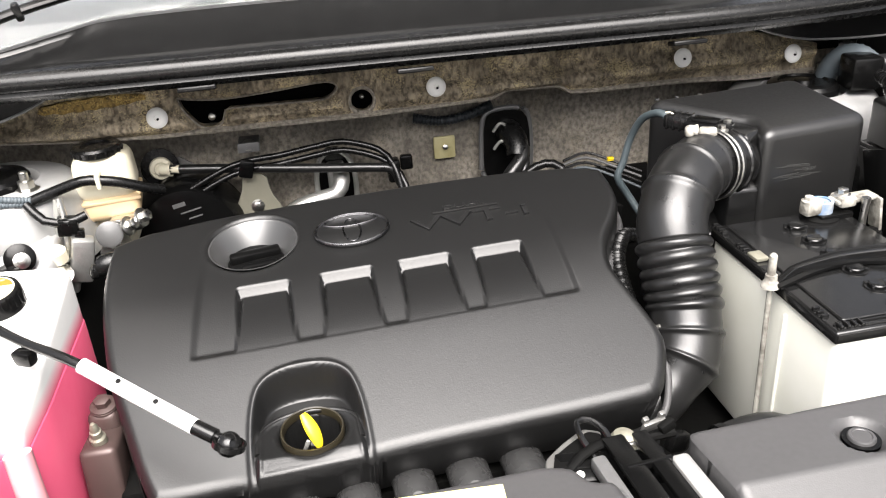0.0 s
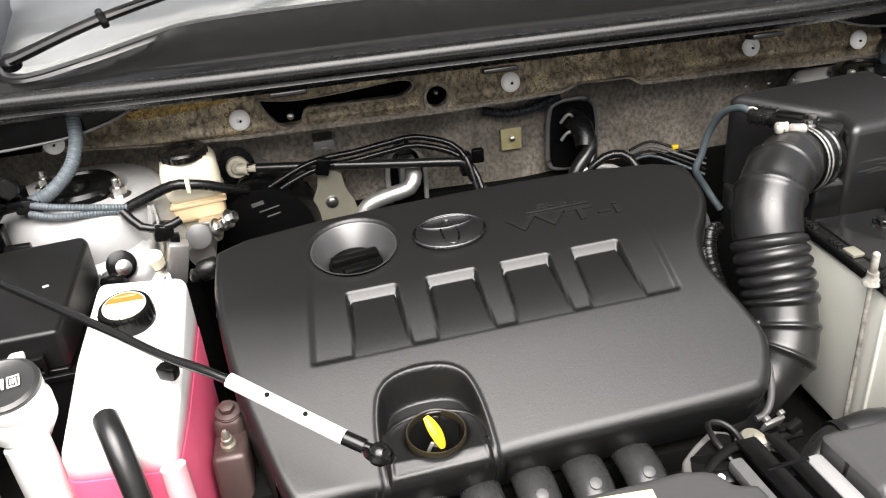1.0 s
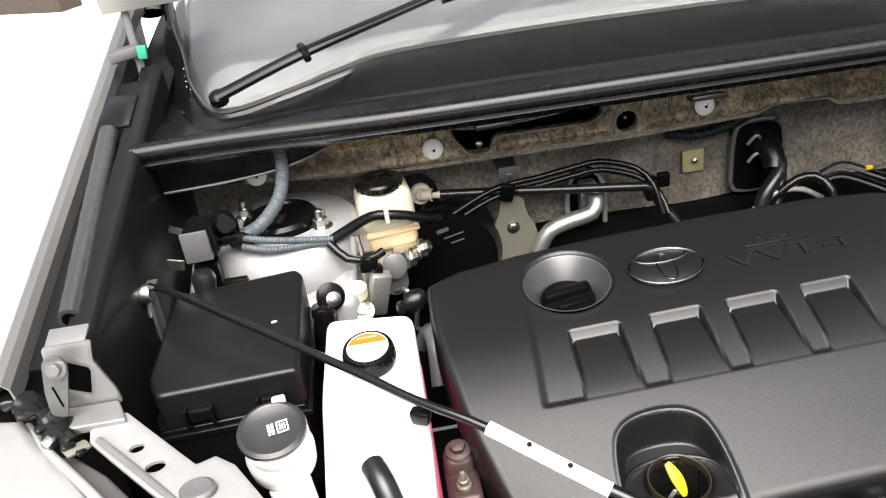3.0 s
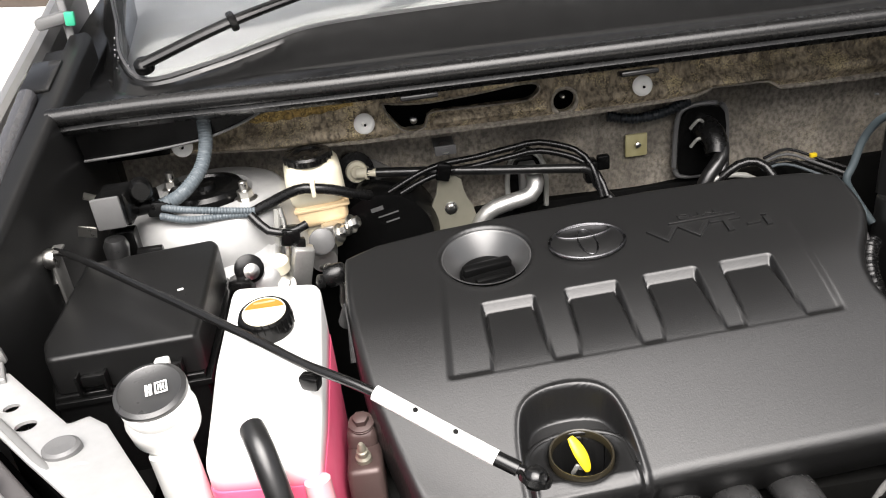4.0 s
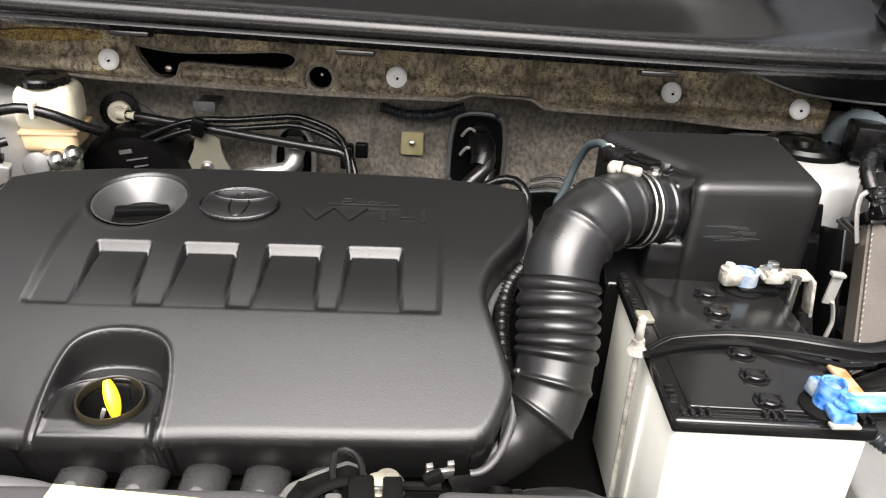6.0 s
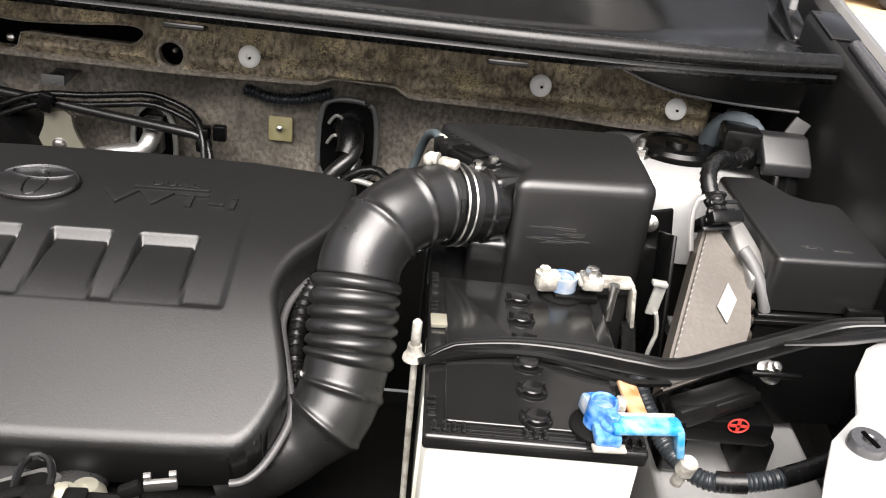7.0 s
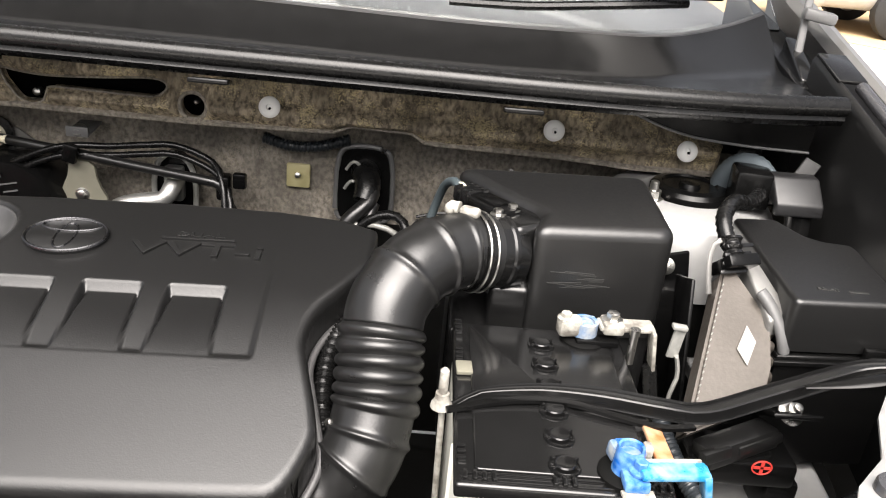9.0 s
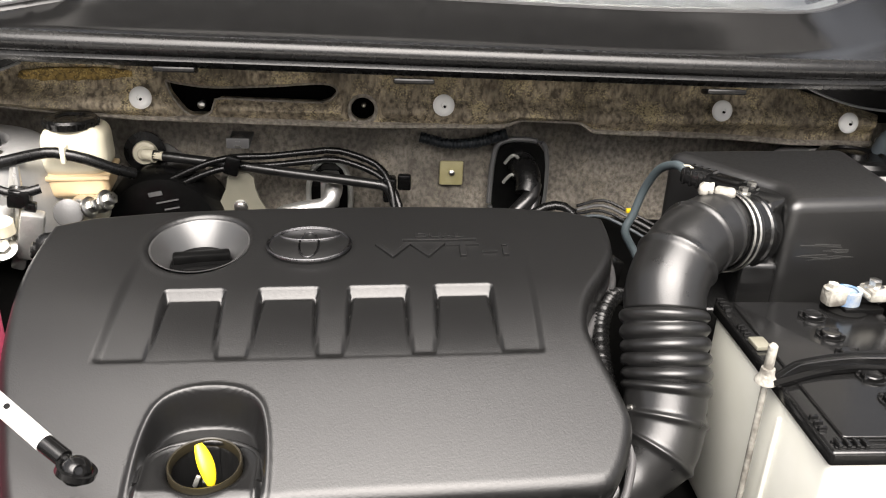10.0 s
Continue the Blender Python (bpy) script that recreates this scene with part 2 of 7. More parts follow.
# the cover, the things on the driver's side and the front panels sit a little higher towards the car's nose
RISEN = {"engine_cover", "dipstick", "intake_manifold", "coolant_tank", "prop_rod", "fuse_box", "washer_filler", "sensor_bracket", "brake_reservoir", "brake_booster",
         "tower_loom", "bleed_valve", "ground_block", "radiator_cover", "hood_latch", "hose_joint", "grommet_plug", "radiator_hose"}


def risen(p):
    back = min(1.0, max(0.0, (p.y + 0.35) / 0.25))
    side = max(0.0, -0.37 - p.x)
    return Vector((p.x + 0.016 * side, p.y - 0.0045 * back * min(1.0, side * 20), p.z + max(0.0, 0.0030 - 0.0140 * p.y)))


def part(name, bm, material, parent, label="", angle=38):
    """Links a bmesh in world coordinates as one mesh object under a thing or a part."""
    root = parent
    while root and root.parent:
        root = root.parent
    if root and (root.name.split(".")[0] in RISEN or (root.name == "car_body" and max(v.co.x for v in bm.verts) < -0.25)):
        for v in bm.verts:
            v.co = risen(v.co)
    me = bpy.data.meshes.new(name)
    bmesh.ops.recalc_face_normals(bm, faces=bm.faces)
    bm.to_mesh(me)
    bm.free()
    finish(me, material, angle)
    ob = new(name, me)
    if parent:
        me.transform(Matrix.Translation(-origin_of(parent)))
        ob.parent = parent
    return tagged(ob, label)


def solo(name, bm, material, base, label, category, group="", kind="", angle=38):
    """A top-level thing that is one mesh."""
    ob = part(name, bm, material, None, "", angle)
    ob.data.transform(Matrix.Translation(-Vector(base)))
    ob.location = base
    return tagged(ob, label, category, group, kind)


def merge(bm, other, m=None):
    """Adds other, moved by m, to bm."""
    if m is not None:
        bmesh.ops.transform(other, matrix=m, verts=other.verts)
    me = bpy.data.meshes.new("tmp")
    other.to_mesh(me)
    other.free()
    bm.from_mesh(me)
    bpy.data.meshes.remove(me)
    return bm


def box(size, at=(0, 0, 0), turn=(0, 0, 0), bevel=0.003, segments=2, taper=1.0):
    """A bevelled box; taper: the top's size as a share of the bottom's."""
    bm = bmesh.new()
    bmesh.ops.create_cube(bm, size=1.0)
    for v in bm.verts:
        k = taper if v.co.z > 0 else 1.0
        v.co = Vector((v.co.x * size[0] * k, v.co.y * size[1] * k, v.co.z * size[2]))
    if bevel:
        bmesh.ops.bevel(bm, geom=bm.edges[:], offset=min(bevel, 0.45 * min(size)), segments=segments, profile=0.5, affect="EDGES")
    bmesh.ops.transform(bm, matrix=pose(*at, *turn), verts=bm.verts)
    return bm


def prism(outline, z0, z1, bevel=0.004, segments=3, plane="xy", bevel_all=False):
    """A polygon pulled from z0 to z1 (a number or a function of x, y), its top rim rounded. plane xz pulls along y."""
    bm = bmesh.new()
    f = (lambda x, y: z1) if not callable(z1) else z1
    low = [bm.verts.new((x, y, z0)) for x, y in outline]
    top = [bm.verts.new((x, y, f(x, y))) for x, y in outline]
    n = len(outline)
    ft = bm.faces.new(top)
    bm.faces.new(low[::-1])
    for i in range(n):
        bm.faces.new((low[i], low[(i + 1) % n], top[(i + 1) % n], top[i]))
    bmesh.ops.recalc_face_normals(bm, faces=bm.faces)
    if bevel:
        edges = bm.edges[:] if bevel_all else list(ft.edges)
        bmesh.ops.bevel(bm, geom=edges, offset=bevel, segments=segments, profile=0.5, affect="EDGES", clamp_overlap=True)
    if plane == "xz":
        for v in bm.verts:
            v.co = Vector((v.co.x, v.co.z, v.co.y))
        bmesh.ops.recalc_face_normals(bm, faces=bm.faces)
    if plane == "yz":
        for v in bm.verts:
            v.co = Vector((v.co.z, v.co.x, v.co.y))
        bmesh.ops.recalc_face_normals(bm, faces=bm.faces)
    return bm


def smooth_path(points, step):
    """A Catmull-Rom line through the points, sampled about every step metres."""
    p = [Vector(q) for q in points]
    p = [2 * p[0] - p[1]] + p + [2 * p[-1] - p[-2]]
    out = []
    for i in range(1, len(p) - 2):
        n = max(2, int((p[i + 1] - p[i]).length / step))
        for k in range(n):
            t = k / n
            out.append(0.5 * (2 * p[i] + (p[i + 1] - p[i - 1]) * t + (2 * p[i - 1] - 5 * p[i] + 4 * p[i + 1] - p[i + 2]) * t * t
                              + (3 * p[i] - p[i - 1] - 3 * p[i + 1] + p[i + 2]) * t ** 3))
    return out + [p[-2]]


def tube(points, radius, sides=12, step=0.012, ends=True, flat=1.0, up=(0, 0, 1)):
    """A sweep along a smooth line. radius: metres, or a function of the metres along it. flat: height as a share of width."""
    line = smooth_path(points, step)
    bm = bmesh.new()
    rings, s, ref = [], 0.0, Vector(up)
    for i, c in enumerate(line):
        d = (line[min(i + 1, len(line) - 1)] - line[max(i - 1, 0)]).normalized()
        if i:
            s += (c - line[i - 1]).length
        side = d.cross(ref)
        side = side.normalized() if side.length > 1e-3 else d.orthogonal().normalized()
        over = side.cross(d)
        ref = over if abs(d.dot(Vector(up))) > 0.5 else Vector(up)
        r = radius(s) if callable(radius) else radius
        rings.append([bm.verts.new(c + r * (math.cos(a) * side + flat * math.sin(a) * over))
                      for a in (2 * math.pi * k / sides for k in range(sides))])
    for a, b in zip(rings, rings[1:]):
        for k in range(sides):
            bm.faces.new((a[k], a[(k + 1) % sides], b[(k + 1) % sides], b[k]))
    if ends:
        bm.faces.new(rings[0][::-1])
        bm.faces.new(rings[-1])
    return bm


def profile_sweep(points, profile, step=0.02, up=(0, 0, 1)):
    """Sweeps a closed (side, up) profile along a smooth line."""
    line = smooth_path(points, step)
    bm = bmesh.new()
    rings = []
    for i, c in enumerate(line):
        d = (line[min(i + 1, len(line) - 1)] - line[max(i - 1, 0)]).normalized()
        side = d.cross(Vector(up)).normalized()
        over = side.cross(d)
        rings.append([bm.verts.new(c + u * side + v * over) for u, v in profile])
    n = len(profile)
    for a, b in zip(rings, rings[1:]):
        for k in range(n):
            bm.faces.new((a[k], a[(k + 1) % n], b[(k + 1) % n], b[k]))
    bm.faces.new(rings[0][::-1])
    bm.faces.new(rings[-1])
    return bm


def lathe(profile, at=(0, 0, 0), axis=(0, 0, 1), sides=28, squash=(1, 1)):
    """Turns (radius, height) pairs round an axis."""
    bm = bmesh.new()
    rings = []
    for r, h in profile:
        rings.append([bm.verts.new((max(r, 1e-4) * math.cos(a) * squash[0], max(r, 1e-4) * math.sin(a) * squash[1], h))
                      for a in (2 * math.pi * k / sides for k in range(sides))])
    for a, b in zip(rings, rings[1:]):
        for k in range(sides):
            bm.faces.new((a[k], a[(k + 1) % sides], b[(k + 1) % sides], b[k]))
    if profile[0][0] > 0:
        bm.faces.new(rings[0][::-1])
    if profile[-1][0] > 0:
        bm.faces.new(rings[-1])
    m = Matrix.Translation(at) @ Vector(axis).to_track_quat("Z", "Y").to_matrix().to_4x4()
    bmesh.ops.transform(bm, matrix=m, verts=bm.verts)
    return bm


def hoop(profile, at=(0, 0, 0), axis=(0, 0, 1), sides=28):
    """Turns a closed (radius, height) profile into an open ring."""
    bm = bmesh.new()
    rows = [[bm.verts.new((r * math.cos(a), r * math.sin(a), h)) for r, h in profile] for a in (2 * math.pi * k / sides for k in range(sides))]
    n = len(profile)
    for i in range(sides):
        p, q = rows[i], rows[(i + 1) % sides]
        for k in range(n):
            bm.faces.new((p[k], p[(k + 1) % n], q[(k + 1) % n], q[k]))
    m = Matrix.Translation(at) @ Vector(axis).to_track_quat("Z", "Y").to_matrix().to_4x4()
    bmesh.ops.transform(bm, matrix=m, verts=bm.verts)
    return bm


def bolt(at, axis=(0, 0, 1), r=0.007, h=0.008, flange=1.6, stud=0.0):
    """A hexagon bolt head with a flange; stud: the length of a thread that stands out."""
    bm = lathe([(r * flange, 0), (r * flange, h * 0.2), (r, h * 0.35)], sides=18)
    merge(bm, lathe([(r, h * 0.3), (r, h), (r * 0.8, h * 1.08)], sides=6))
    if stud:
        merge(bm, lathe([(r * 0.55, h), (r * 0.55, h + stud * 0.9), (r * 0.4, h + stud)], sides=12))
    m = Matrix.Translation(at) @ Vector(axis).to_track_quat("Z", "Y").to_matrix().to_4x4()
    bmesh.ops.transform(bm, matrix=m, verts=bm.verts)
    return bm


def rounded(poly, times=2):
    """Cuts the corners of a polygon."""
    for _ in range(times):
        out = []
        for i, p in enumerate(poly):
            q = poly[(i + 1) % len(poly)]
            out += [(0.75 * p[0] + 0.25 * q[0], 0.75 * p[1] + 0.25 * q[1]), (0.25 * p[0] + 0.75 * q[0], 0.25 * p[1] + 0.75 * q[1])]
        poly = out
    return poly


def fillet(poly, r, n=4):
    """Rounds a polygon's corners by a radius of about r."""
    out = []
    for i, p in enumerate(poly):
        p, a, b = Vector(p), Vector(poly[i - 1]), Vector(poly[(i + 1) % len(poly)])
        u, v = a - p, b - p
        k = min(r, 0.45 * u.length, 0.45 * v.length)
        s, e = p + u.normalized() * k, p + v.normalized() * k
        for j in range(n + 1):
            t = j / n
            q = s * (1 - t) ** 2 + p * 2 * t * (1 - t) + e * t * t
            out.append((q.x, q.y))
    return out


def soft_prism(poly, corner, z0, top, r, steps=6):
    """A polygon with rounded corners pulled from z0 up to top(x, y), its upper rim rolled over with radius r."""
    n = len(poly)
    P = [Vector(p) for p in poly]
    turn = 1 if sum(P[i].cross(P[(i + 1) % n]) for i in range(n)) > 0 else -1

    def inset(d):
        out = []
        for i in range(n):
            a, b = (P[i] - P[i - 1]).normalized(), (P[(i + 1) % n] - P[i]).normalized()
            c = (a + b).normalized()
            out.append(P[i] + Vector((-c.y, c.x)) * turn * d / c.dot(b))
        return fillet(out, max(0.003, corner - d), 8)

    bm = bmesh.new()
    rows = [[bm.verts.new((x, y, z0)) for x, y in inset(0)]]
    for k in range(steps + 2):
        a = math.pi / 2 * min(k, steps) / steps
        d = r * (1 - math.cos(a)) + (r * 0.1 if k > steps else 0)
        rows.append([bm.verts.new((x, y, top(x, y) - r * (1 - math.sin(a)))) for x, y in inset(d)])
    m = len(rows[0])
    for low, high in zip(rows, rows[1:]):
        for i in range(m):
            bm.faces.new((low[i], low[(i + 1) % m], high[(i + 1) % m], high[i]))
    bm.faces.new(rows[-1])
    bm.faces.new(rows[0][::-1])
    bmesh.ops.recalc_face_normals(bm, faces=bm.faces)
    return bm


def ring(cx, cy, rx, ry, n=28):
    return [(cx + rx * math.cos(2 * math.pi * k / n), cy + ry * math.sin(2 * math.pi * k / n)) for k in range(n)]


def signed(points, poly):
    """Distance from each point to a polygon's rim (plus inside, minus outside), and the nearest rim point."""
    P, A = np.asarray(points, float), np.asarray(poly, float)
    B = np.roll(A, -1, 0)
    best, near, inside = np.full(len(P), 1e9), np.zeros_like(P), np.zeros(len(P), bool)
    for a, b in zip(A, B):
        d = b - a
        t = np.clip(((P - a) @ d) / max(d @ d, 1e-12), 0, 1)
        q = a + t[:, None] * d
        dist = np.hypot(*(P - q).T)
        hit = dist < best
        best, near = np.where(hit, dist, best), np.where(hit[:, None], q, near)
        cross = (a[1] > P[:, 1]) != (b[1] > P[:, 1])
        with np.errstate(divide="ignore", invalid="ignore"):
            xs = a[0] + (P[:, 1] - a[1]) / (b[1] - a[1]) * d[0]
        inside ^= cross & (P[:, 0] < xs)
    return np.where(inside, best, -best), near


def sheet(outline, holes, cell, lift, skirt, place=None, tuck=None):
    """A moulded sheet over an outline with holes: a fine grid lifted by lift(u, v, distance to the rim), its rims turned down by skirt."""
    us, vs = [p[0] for p in outline], [p[1] for p in outline]
    nu, nv = int((max(us) - min(us)) / cell) + 4, int((max(vs) - min(vs)) / cell) + 4
    U, V = np.meshgrid(min(us) - cell + cell * np.arange(nu), min(vs) - cell + cell * np.arange(nv), indexing="ij")
    P = np.stack([U.ravel(), V.ravel()], 1)
    sd, near = signed(P, outline)
    for h in holes:
        s, q = signed(P, h)
        s = -s
        take = s < sd
        sd, near = np.where(take, s, sd), np.where(take[:, None], q, near)
    inside = sd > 0
    snap = (sd < 0.35 * cell) & (sd > -1.5 * cell)
    P = np.where(snap[:, None], near, P)
    ok = inside | snap
    dist = np.where(snap, 0.0, np.maximum(sd, 0))
    H = lift(P[:, 0], P[:, 1], dist)
    bm = bmesh.new()
    verts = {}
    idx = np.arange(nu * nv).reshape(nu, nv)
    deep = sd > 0.05 * cell
    for i in range(nu - 1):
        for j in range(nv - 1):
            q = (idx[i, j], idx[i + 1, j], idx[i + 1, j + 1], idx[i, j + 1])
            if all(ok[k] for k in q) and any(deep[k] for k in q):
                for k in q:
                    if k not in verts:
                        verts[k] = bm.verts.new((P[k, 0], P[k, 1], H[k]))
                bm.faces.new([verts[k] for k in q])
    bmesh.ops.remove_doubles(bm, verts=bm.verts, dist=cell * 0.05)
    rim = [e for e in bm.edges if len(e.link_faces) == 1]
    made = bmesh.ops.extrude_edge_only(bm, edges=rim)
    for v in made["geom"]:
        if isinstance(v, bmesh.types.BMVert):
            v.co.z -= skirt
            if tuck:
                v.co += tuck(v.co)
    if place:
        for v in bm.verts:
            v.co = place(v.co)
    return bm


def writing(text, size, m, depth=0.001):
    """Raised lettering in the built-in font, as a bmesh, centred at the pose m."""
    cu = bpy.data.curves.new("letters", "FONT")
    cu.body, cu.size, cu.extrude, cu.align_x, cu.align_y, cu.bevel_depth = text, size, depth, "CENTER", "CENTER", 0.0002
    ob = new("letters", cu)
    me = bpy.data.meshes.new_from_object(ob.evaluated_get(bpy.context.evaluated_depsgraph_get()))
    bm = bmesh.new()
    bm.from_mesh(me)
    bpy.data.objects.remove(ob)
    bpy.data.curves.remove(cu)
    bpy.data.meshes.remove(me)
    bmesh.ops.transform(bm, matrix=m, verts=bm.verts)
    return bm


def ss(a, b, x):
    t = np.clip((x - a) / (b - a), 0, 1)
    return t * t * (3 - 2 * t)

# ---- the setting: ground and car body ----
bm = bmesh.new()
bmesh.ops.create_grid(bm, x_segments=8, y_segments=8, size=300)
tagged(solo("ground", bm, M_GROUND, (0, 0, 0), "pale sunlit concrete yard the car stands on", "ground"), kind="structure")


car = thing("car_body", (0, 0, 0.25), "silver car front with open engine bay", "car", kind="structure")


M_CAPGREY = mat("satin_grey_cap", (0.010, 0.010, 0.0105), 0.38, second=(0.014, 0.014, 0.0145), scale=120, bump=0.05)
M_DULL = mat("dull_silver_paint", (0.27, 0.27, 0.265), 0.4, metal=0.5, second=(0.17, 0.168, 0.16), scale=60, big=20)
M_BRACKET = mat("dull_silver_steel", (0.20, 0.197, 0.188), 0.35, metal=0.5, second=(0.09, 0.088, 0.084), scale=50)


M_DROP = mat("water_drop", (0.02, 0.02, 0.02), 0.04, scale=60, rough_var=0.01, coat=1.0, spec=0.9)


def rail_height(y):
    return 1.075 + 0.24 * y


def loft(sections, closed=False):
    """Skins a row of sections, each a list of points."""
    bm = bmesh.new()
    rows = [[bm.verts.new(p) for p in s] for s in sections]
    n = len(rows[0])
    for a, b in zip(rows, rows[1:]):
        for k in range(n if closed else n - 1):
            bm.faces.new((a[k], a[(k + 1) % n], b[(k + 1) % n], b[k]))
    return bm


def thicken(bm, t):
    bmesh.ops.recalc_face_normals(bm, faces=bm.faces)
    bmesh.ops.solidify(bm, geom=bm.faces[:], thickness=t)
    return bm


for m in (-1, 1):
    part("front_tyre", lathe([(0.21, -0.09), (0.30, -0.09), (0.315, -0.06), (0.315, 0.06), (0.30, 0.09), (0.21, 0.09)], (m * 0.70, -0.02, 0.315), (1, 0, 0), 40), M_TYRE, car, "black front tyre")
# firewall with its fibre pad
wall_w = [(-0.78, 0.79), (0.78, 0.79), (0.78, 1.03), (-0.78, 1.03)]
part("firewall", sheet(wall_w, [], 0.02, lambda u, v, d: 0.006 * np.sin(u * 17 + v * 9) + 0.004 * np.sin(u * 41) * np.cos(v * 33), 0.02,
                       lambda c: Vector((c.x, 0.168 - c.z, c.y))), M_PAD, car, "grey-brown fibre-padded firewall")
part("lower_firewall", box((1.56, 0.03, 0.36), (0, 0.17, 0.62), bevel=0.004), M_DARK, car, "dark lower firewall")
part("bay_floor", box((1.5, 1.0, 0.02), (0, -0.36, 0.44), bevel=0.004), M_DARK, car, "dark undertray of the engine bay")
part("front_panel", box((1.5, 0.02, 0.62), (0, -0.80, 0.49), bevel=0.006), M_FENDER, car, "silver front bumper skin")

for m in (-1, 1):
    ys = [-0.345 + 0.05 * k for k in range(19)]
    skin = [(0.770, -0.022), (0.772, -0.004), (0.778, 0.002), (0.787, 0.001), (0.796, -0.006), (0.804, -0.022), (0.809, -0.06), (0.813, -0.2), (0.815, -0.85)]
    part("fender", thicken(loft([[(m * x, y, rail_height(min(y, 0.42)) + z) for x, z in skin] for y in ys]), 0.002), M_FENDER, car, "silver fender top edge")
    ys = [-0.31 + 0.044 * k for k in range(11)] if m > 0 else [-0.31 + 0.043 * k for k in range(13)]
    edge = 0.720 if m > 0 else 0.704
    plate = [(edge, -0.30), (edge, -0.012), (edge + 0.003, -0.006), (edge + 0.008, -0.003), (0.732, -0.005), (0.737, -0.022), (0.770, -0.024)]
    part("inner_wing_shield", thicken(loft([[(m * x, y, rail_height(y) + z + 0.006) for x, z in plate] for y in ys]), 0.003), M_LIDBLACK, car, "black plastic fender shield")
    seal = [(0.756, 0.055 - 0.075 * k) for k in range(5)] if m > 0 else [(0.752 - 0.0045 * k, 0.055 - 0.081 * k) for k in range(5)]
    thick = 0.0080 if m > 0 else 0.0120
    part("fender_seal", tube([(m * x, y, rail_height(y) - 0.003) for x, y in seal], lambda s: thick * (1 + 0.03 * math.sin(s * 210) * math.sin(s * 67)), 18, 0.006), M_SEAL, car, "round grey rubber fender seal")
    ex, ey = seal[-1]
    # flat black disc: the bore's shade as colour, the seal is closed
    part("seal_bore", lathe([(thick * 0.62, 0), (thick * 0.62, 0.0012), (0.0, 0.0012)], (m * ex, ey - 0.0005, rail_height(ey) - 0.003), (0, -1, -0.22), 16), M_VOID, car, "black disc for the shaded hollow in the seal's end")
    part("shield_pad", box((0.038, 0.078, 0.006), (m * 0.7425, 0.091, rail_height(0.091) + 0.003), (13.5, 0, 0), 0.002), M_GLOSS, car, "wet black end of the fender shield")
    part("hinge_well", prism([(m * 0.705, 0.115), (m * 0.768, 0.115), (m * 0.768, 0.62), (m * 0.755, 0.62), (m * 0.73, 0.45), (m * 0.70, 0.25)], 0.90, lambda x, y: rail_height(min(y, 0.42)) - 0.035, 0.002), M_BLACK, car, "dark hood hinge well")
    part("hinge_bar", box((0.045, 0.024, 0.016), (m * 0.748, 0.205, 1.148), (0, m * 8, m * -8), 0.005), M_GREY, car, "grey hinge bar")
    part("hinge_bracket", merge(prism(fillet([(m * 0.712, 0.13), (m * 0.738, 0.13), (m * 0.740, 0.235), (m * 0.722, 0.24)], 0.006), 1.02, lambda x, y: 1.075 + 0.35 * (y - 0.13), 0.003), bolt((m * 0.728, 0.128, 1.058), (0, -1, 0.2), 0.006, 0.006)), M_GLOSS, car, "wet black hinge bracket")
    part("hinge_bolt", bolt((m * 0.742, 0.150, 1.092), (m * 0.3, -1, 0.5), 0.006, 0.007), M_STEEL, car)
    # strut tower
    cx, cy = m * 0.565, 0.035
    part("strut_tower", lathe([(0.122, 0.84), (0.120, 0.86), (0.116, 0.89), (0.108, 0.922), (0.100, 0.933), (0.094, 0.936), (0.06, 0.939), (0.055, 0.930)], (cx, cy, 0), sides=40), M_SILVER, car, "silver pressed-steel strut tower")
    part("strut_cap", lathe([(0.050, 0.925), (0.050, 0.943), (0.046, 0.948), (0.036, 0.950), (0.034, 0.947), (0.014, 0.946), (0.012, 0.951), (0.0, 0.952)], (cx, cy, 0), sides=32), M_BLACK, car, "black rubber strut cap")
    for bx, by in ((0.51, 0.0), (0.615, 0.07)):
        part("strut_nut", bolt((m * bx, by, 0.935), r=0.010, h=0.014, stud=0.012, flange=1.5), M_STEEL, car, "zinc-plated strut nut")
    # apron from tower to the front
    part("apron", prism(fillet([(m * 0.474, 0.03), (m * 0.474, -0.055 if m > 0 else -0.10), (m * 0.69, -0.055 if m > 0 else -0.10), (m * 0.69, 0.03)], 0.02), 0.84, lambda x, y: 0.912 + 0.35 * min(0, y), 0.012), M_SILVER, car, "silver painted apron panel")
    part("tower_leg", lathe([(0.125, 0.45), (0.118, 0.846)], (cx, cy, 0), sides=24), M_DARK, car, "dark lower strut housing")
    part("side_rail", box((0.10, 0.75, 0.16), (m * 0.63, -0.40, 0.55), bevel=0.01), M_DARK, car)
    if m > 0:
        part("painted_rail", prism(fillet([(0.485, -0.50), (0.485, -0.26), (0.645, -0.26), (0.645, -0.50)], 0.012), 0.60, lambda x, y: 0.770 + 0.10 * (y + 0.30), 0.008), M_SILVER, car, "silver painted rail low beside the battery")
    # front support arm
    inner = [(0.716, -0.335), (0.680, -0.350), (0.641, -0.384), (0.599, -0.416), (0.572, -0.455), (0.546, -0.511), (0.515, -0.543)] if m > 0 else [(0.716, -0.340), (0.680, -0.350), (0.640, -0.395), (0.604, -0.437), (0.589, -0.430), (0.571, -0.446), (0.545, -0.490), (0.515, -0.540)]
    arm = [(m * x, y) for x, y in inner + [(0.495, -0.580), (0.47, -0.63), (0.51, -0.64), (0.552, -0.555), (0.622, -0.478), (0.706, -0.382)]]
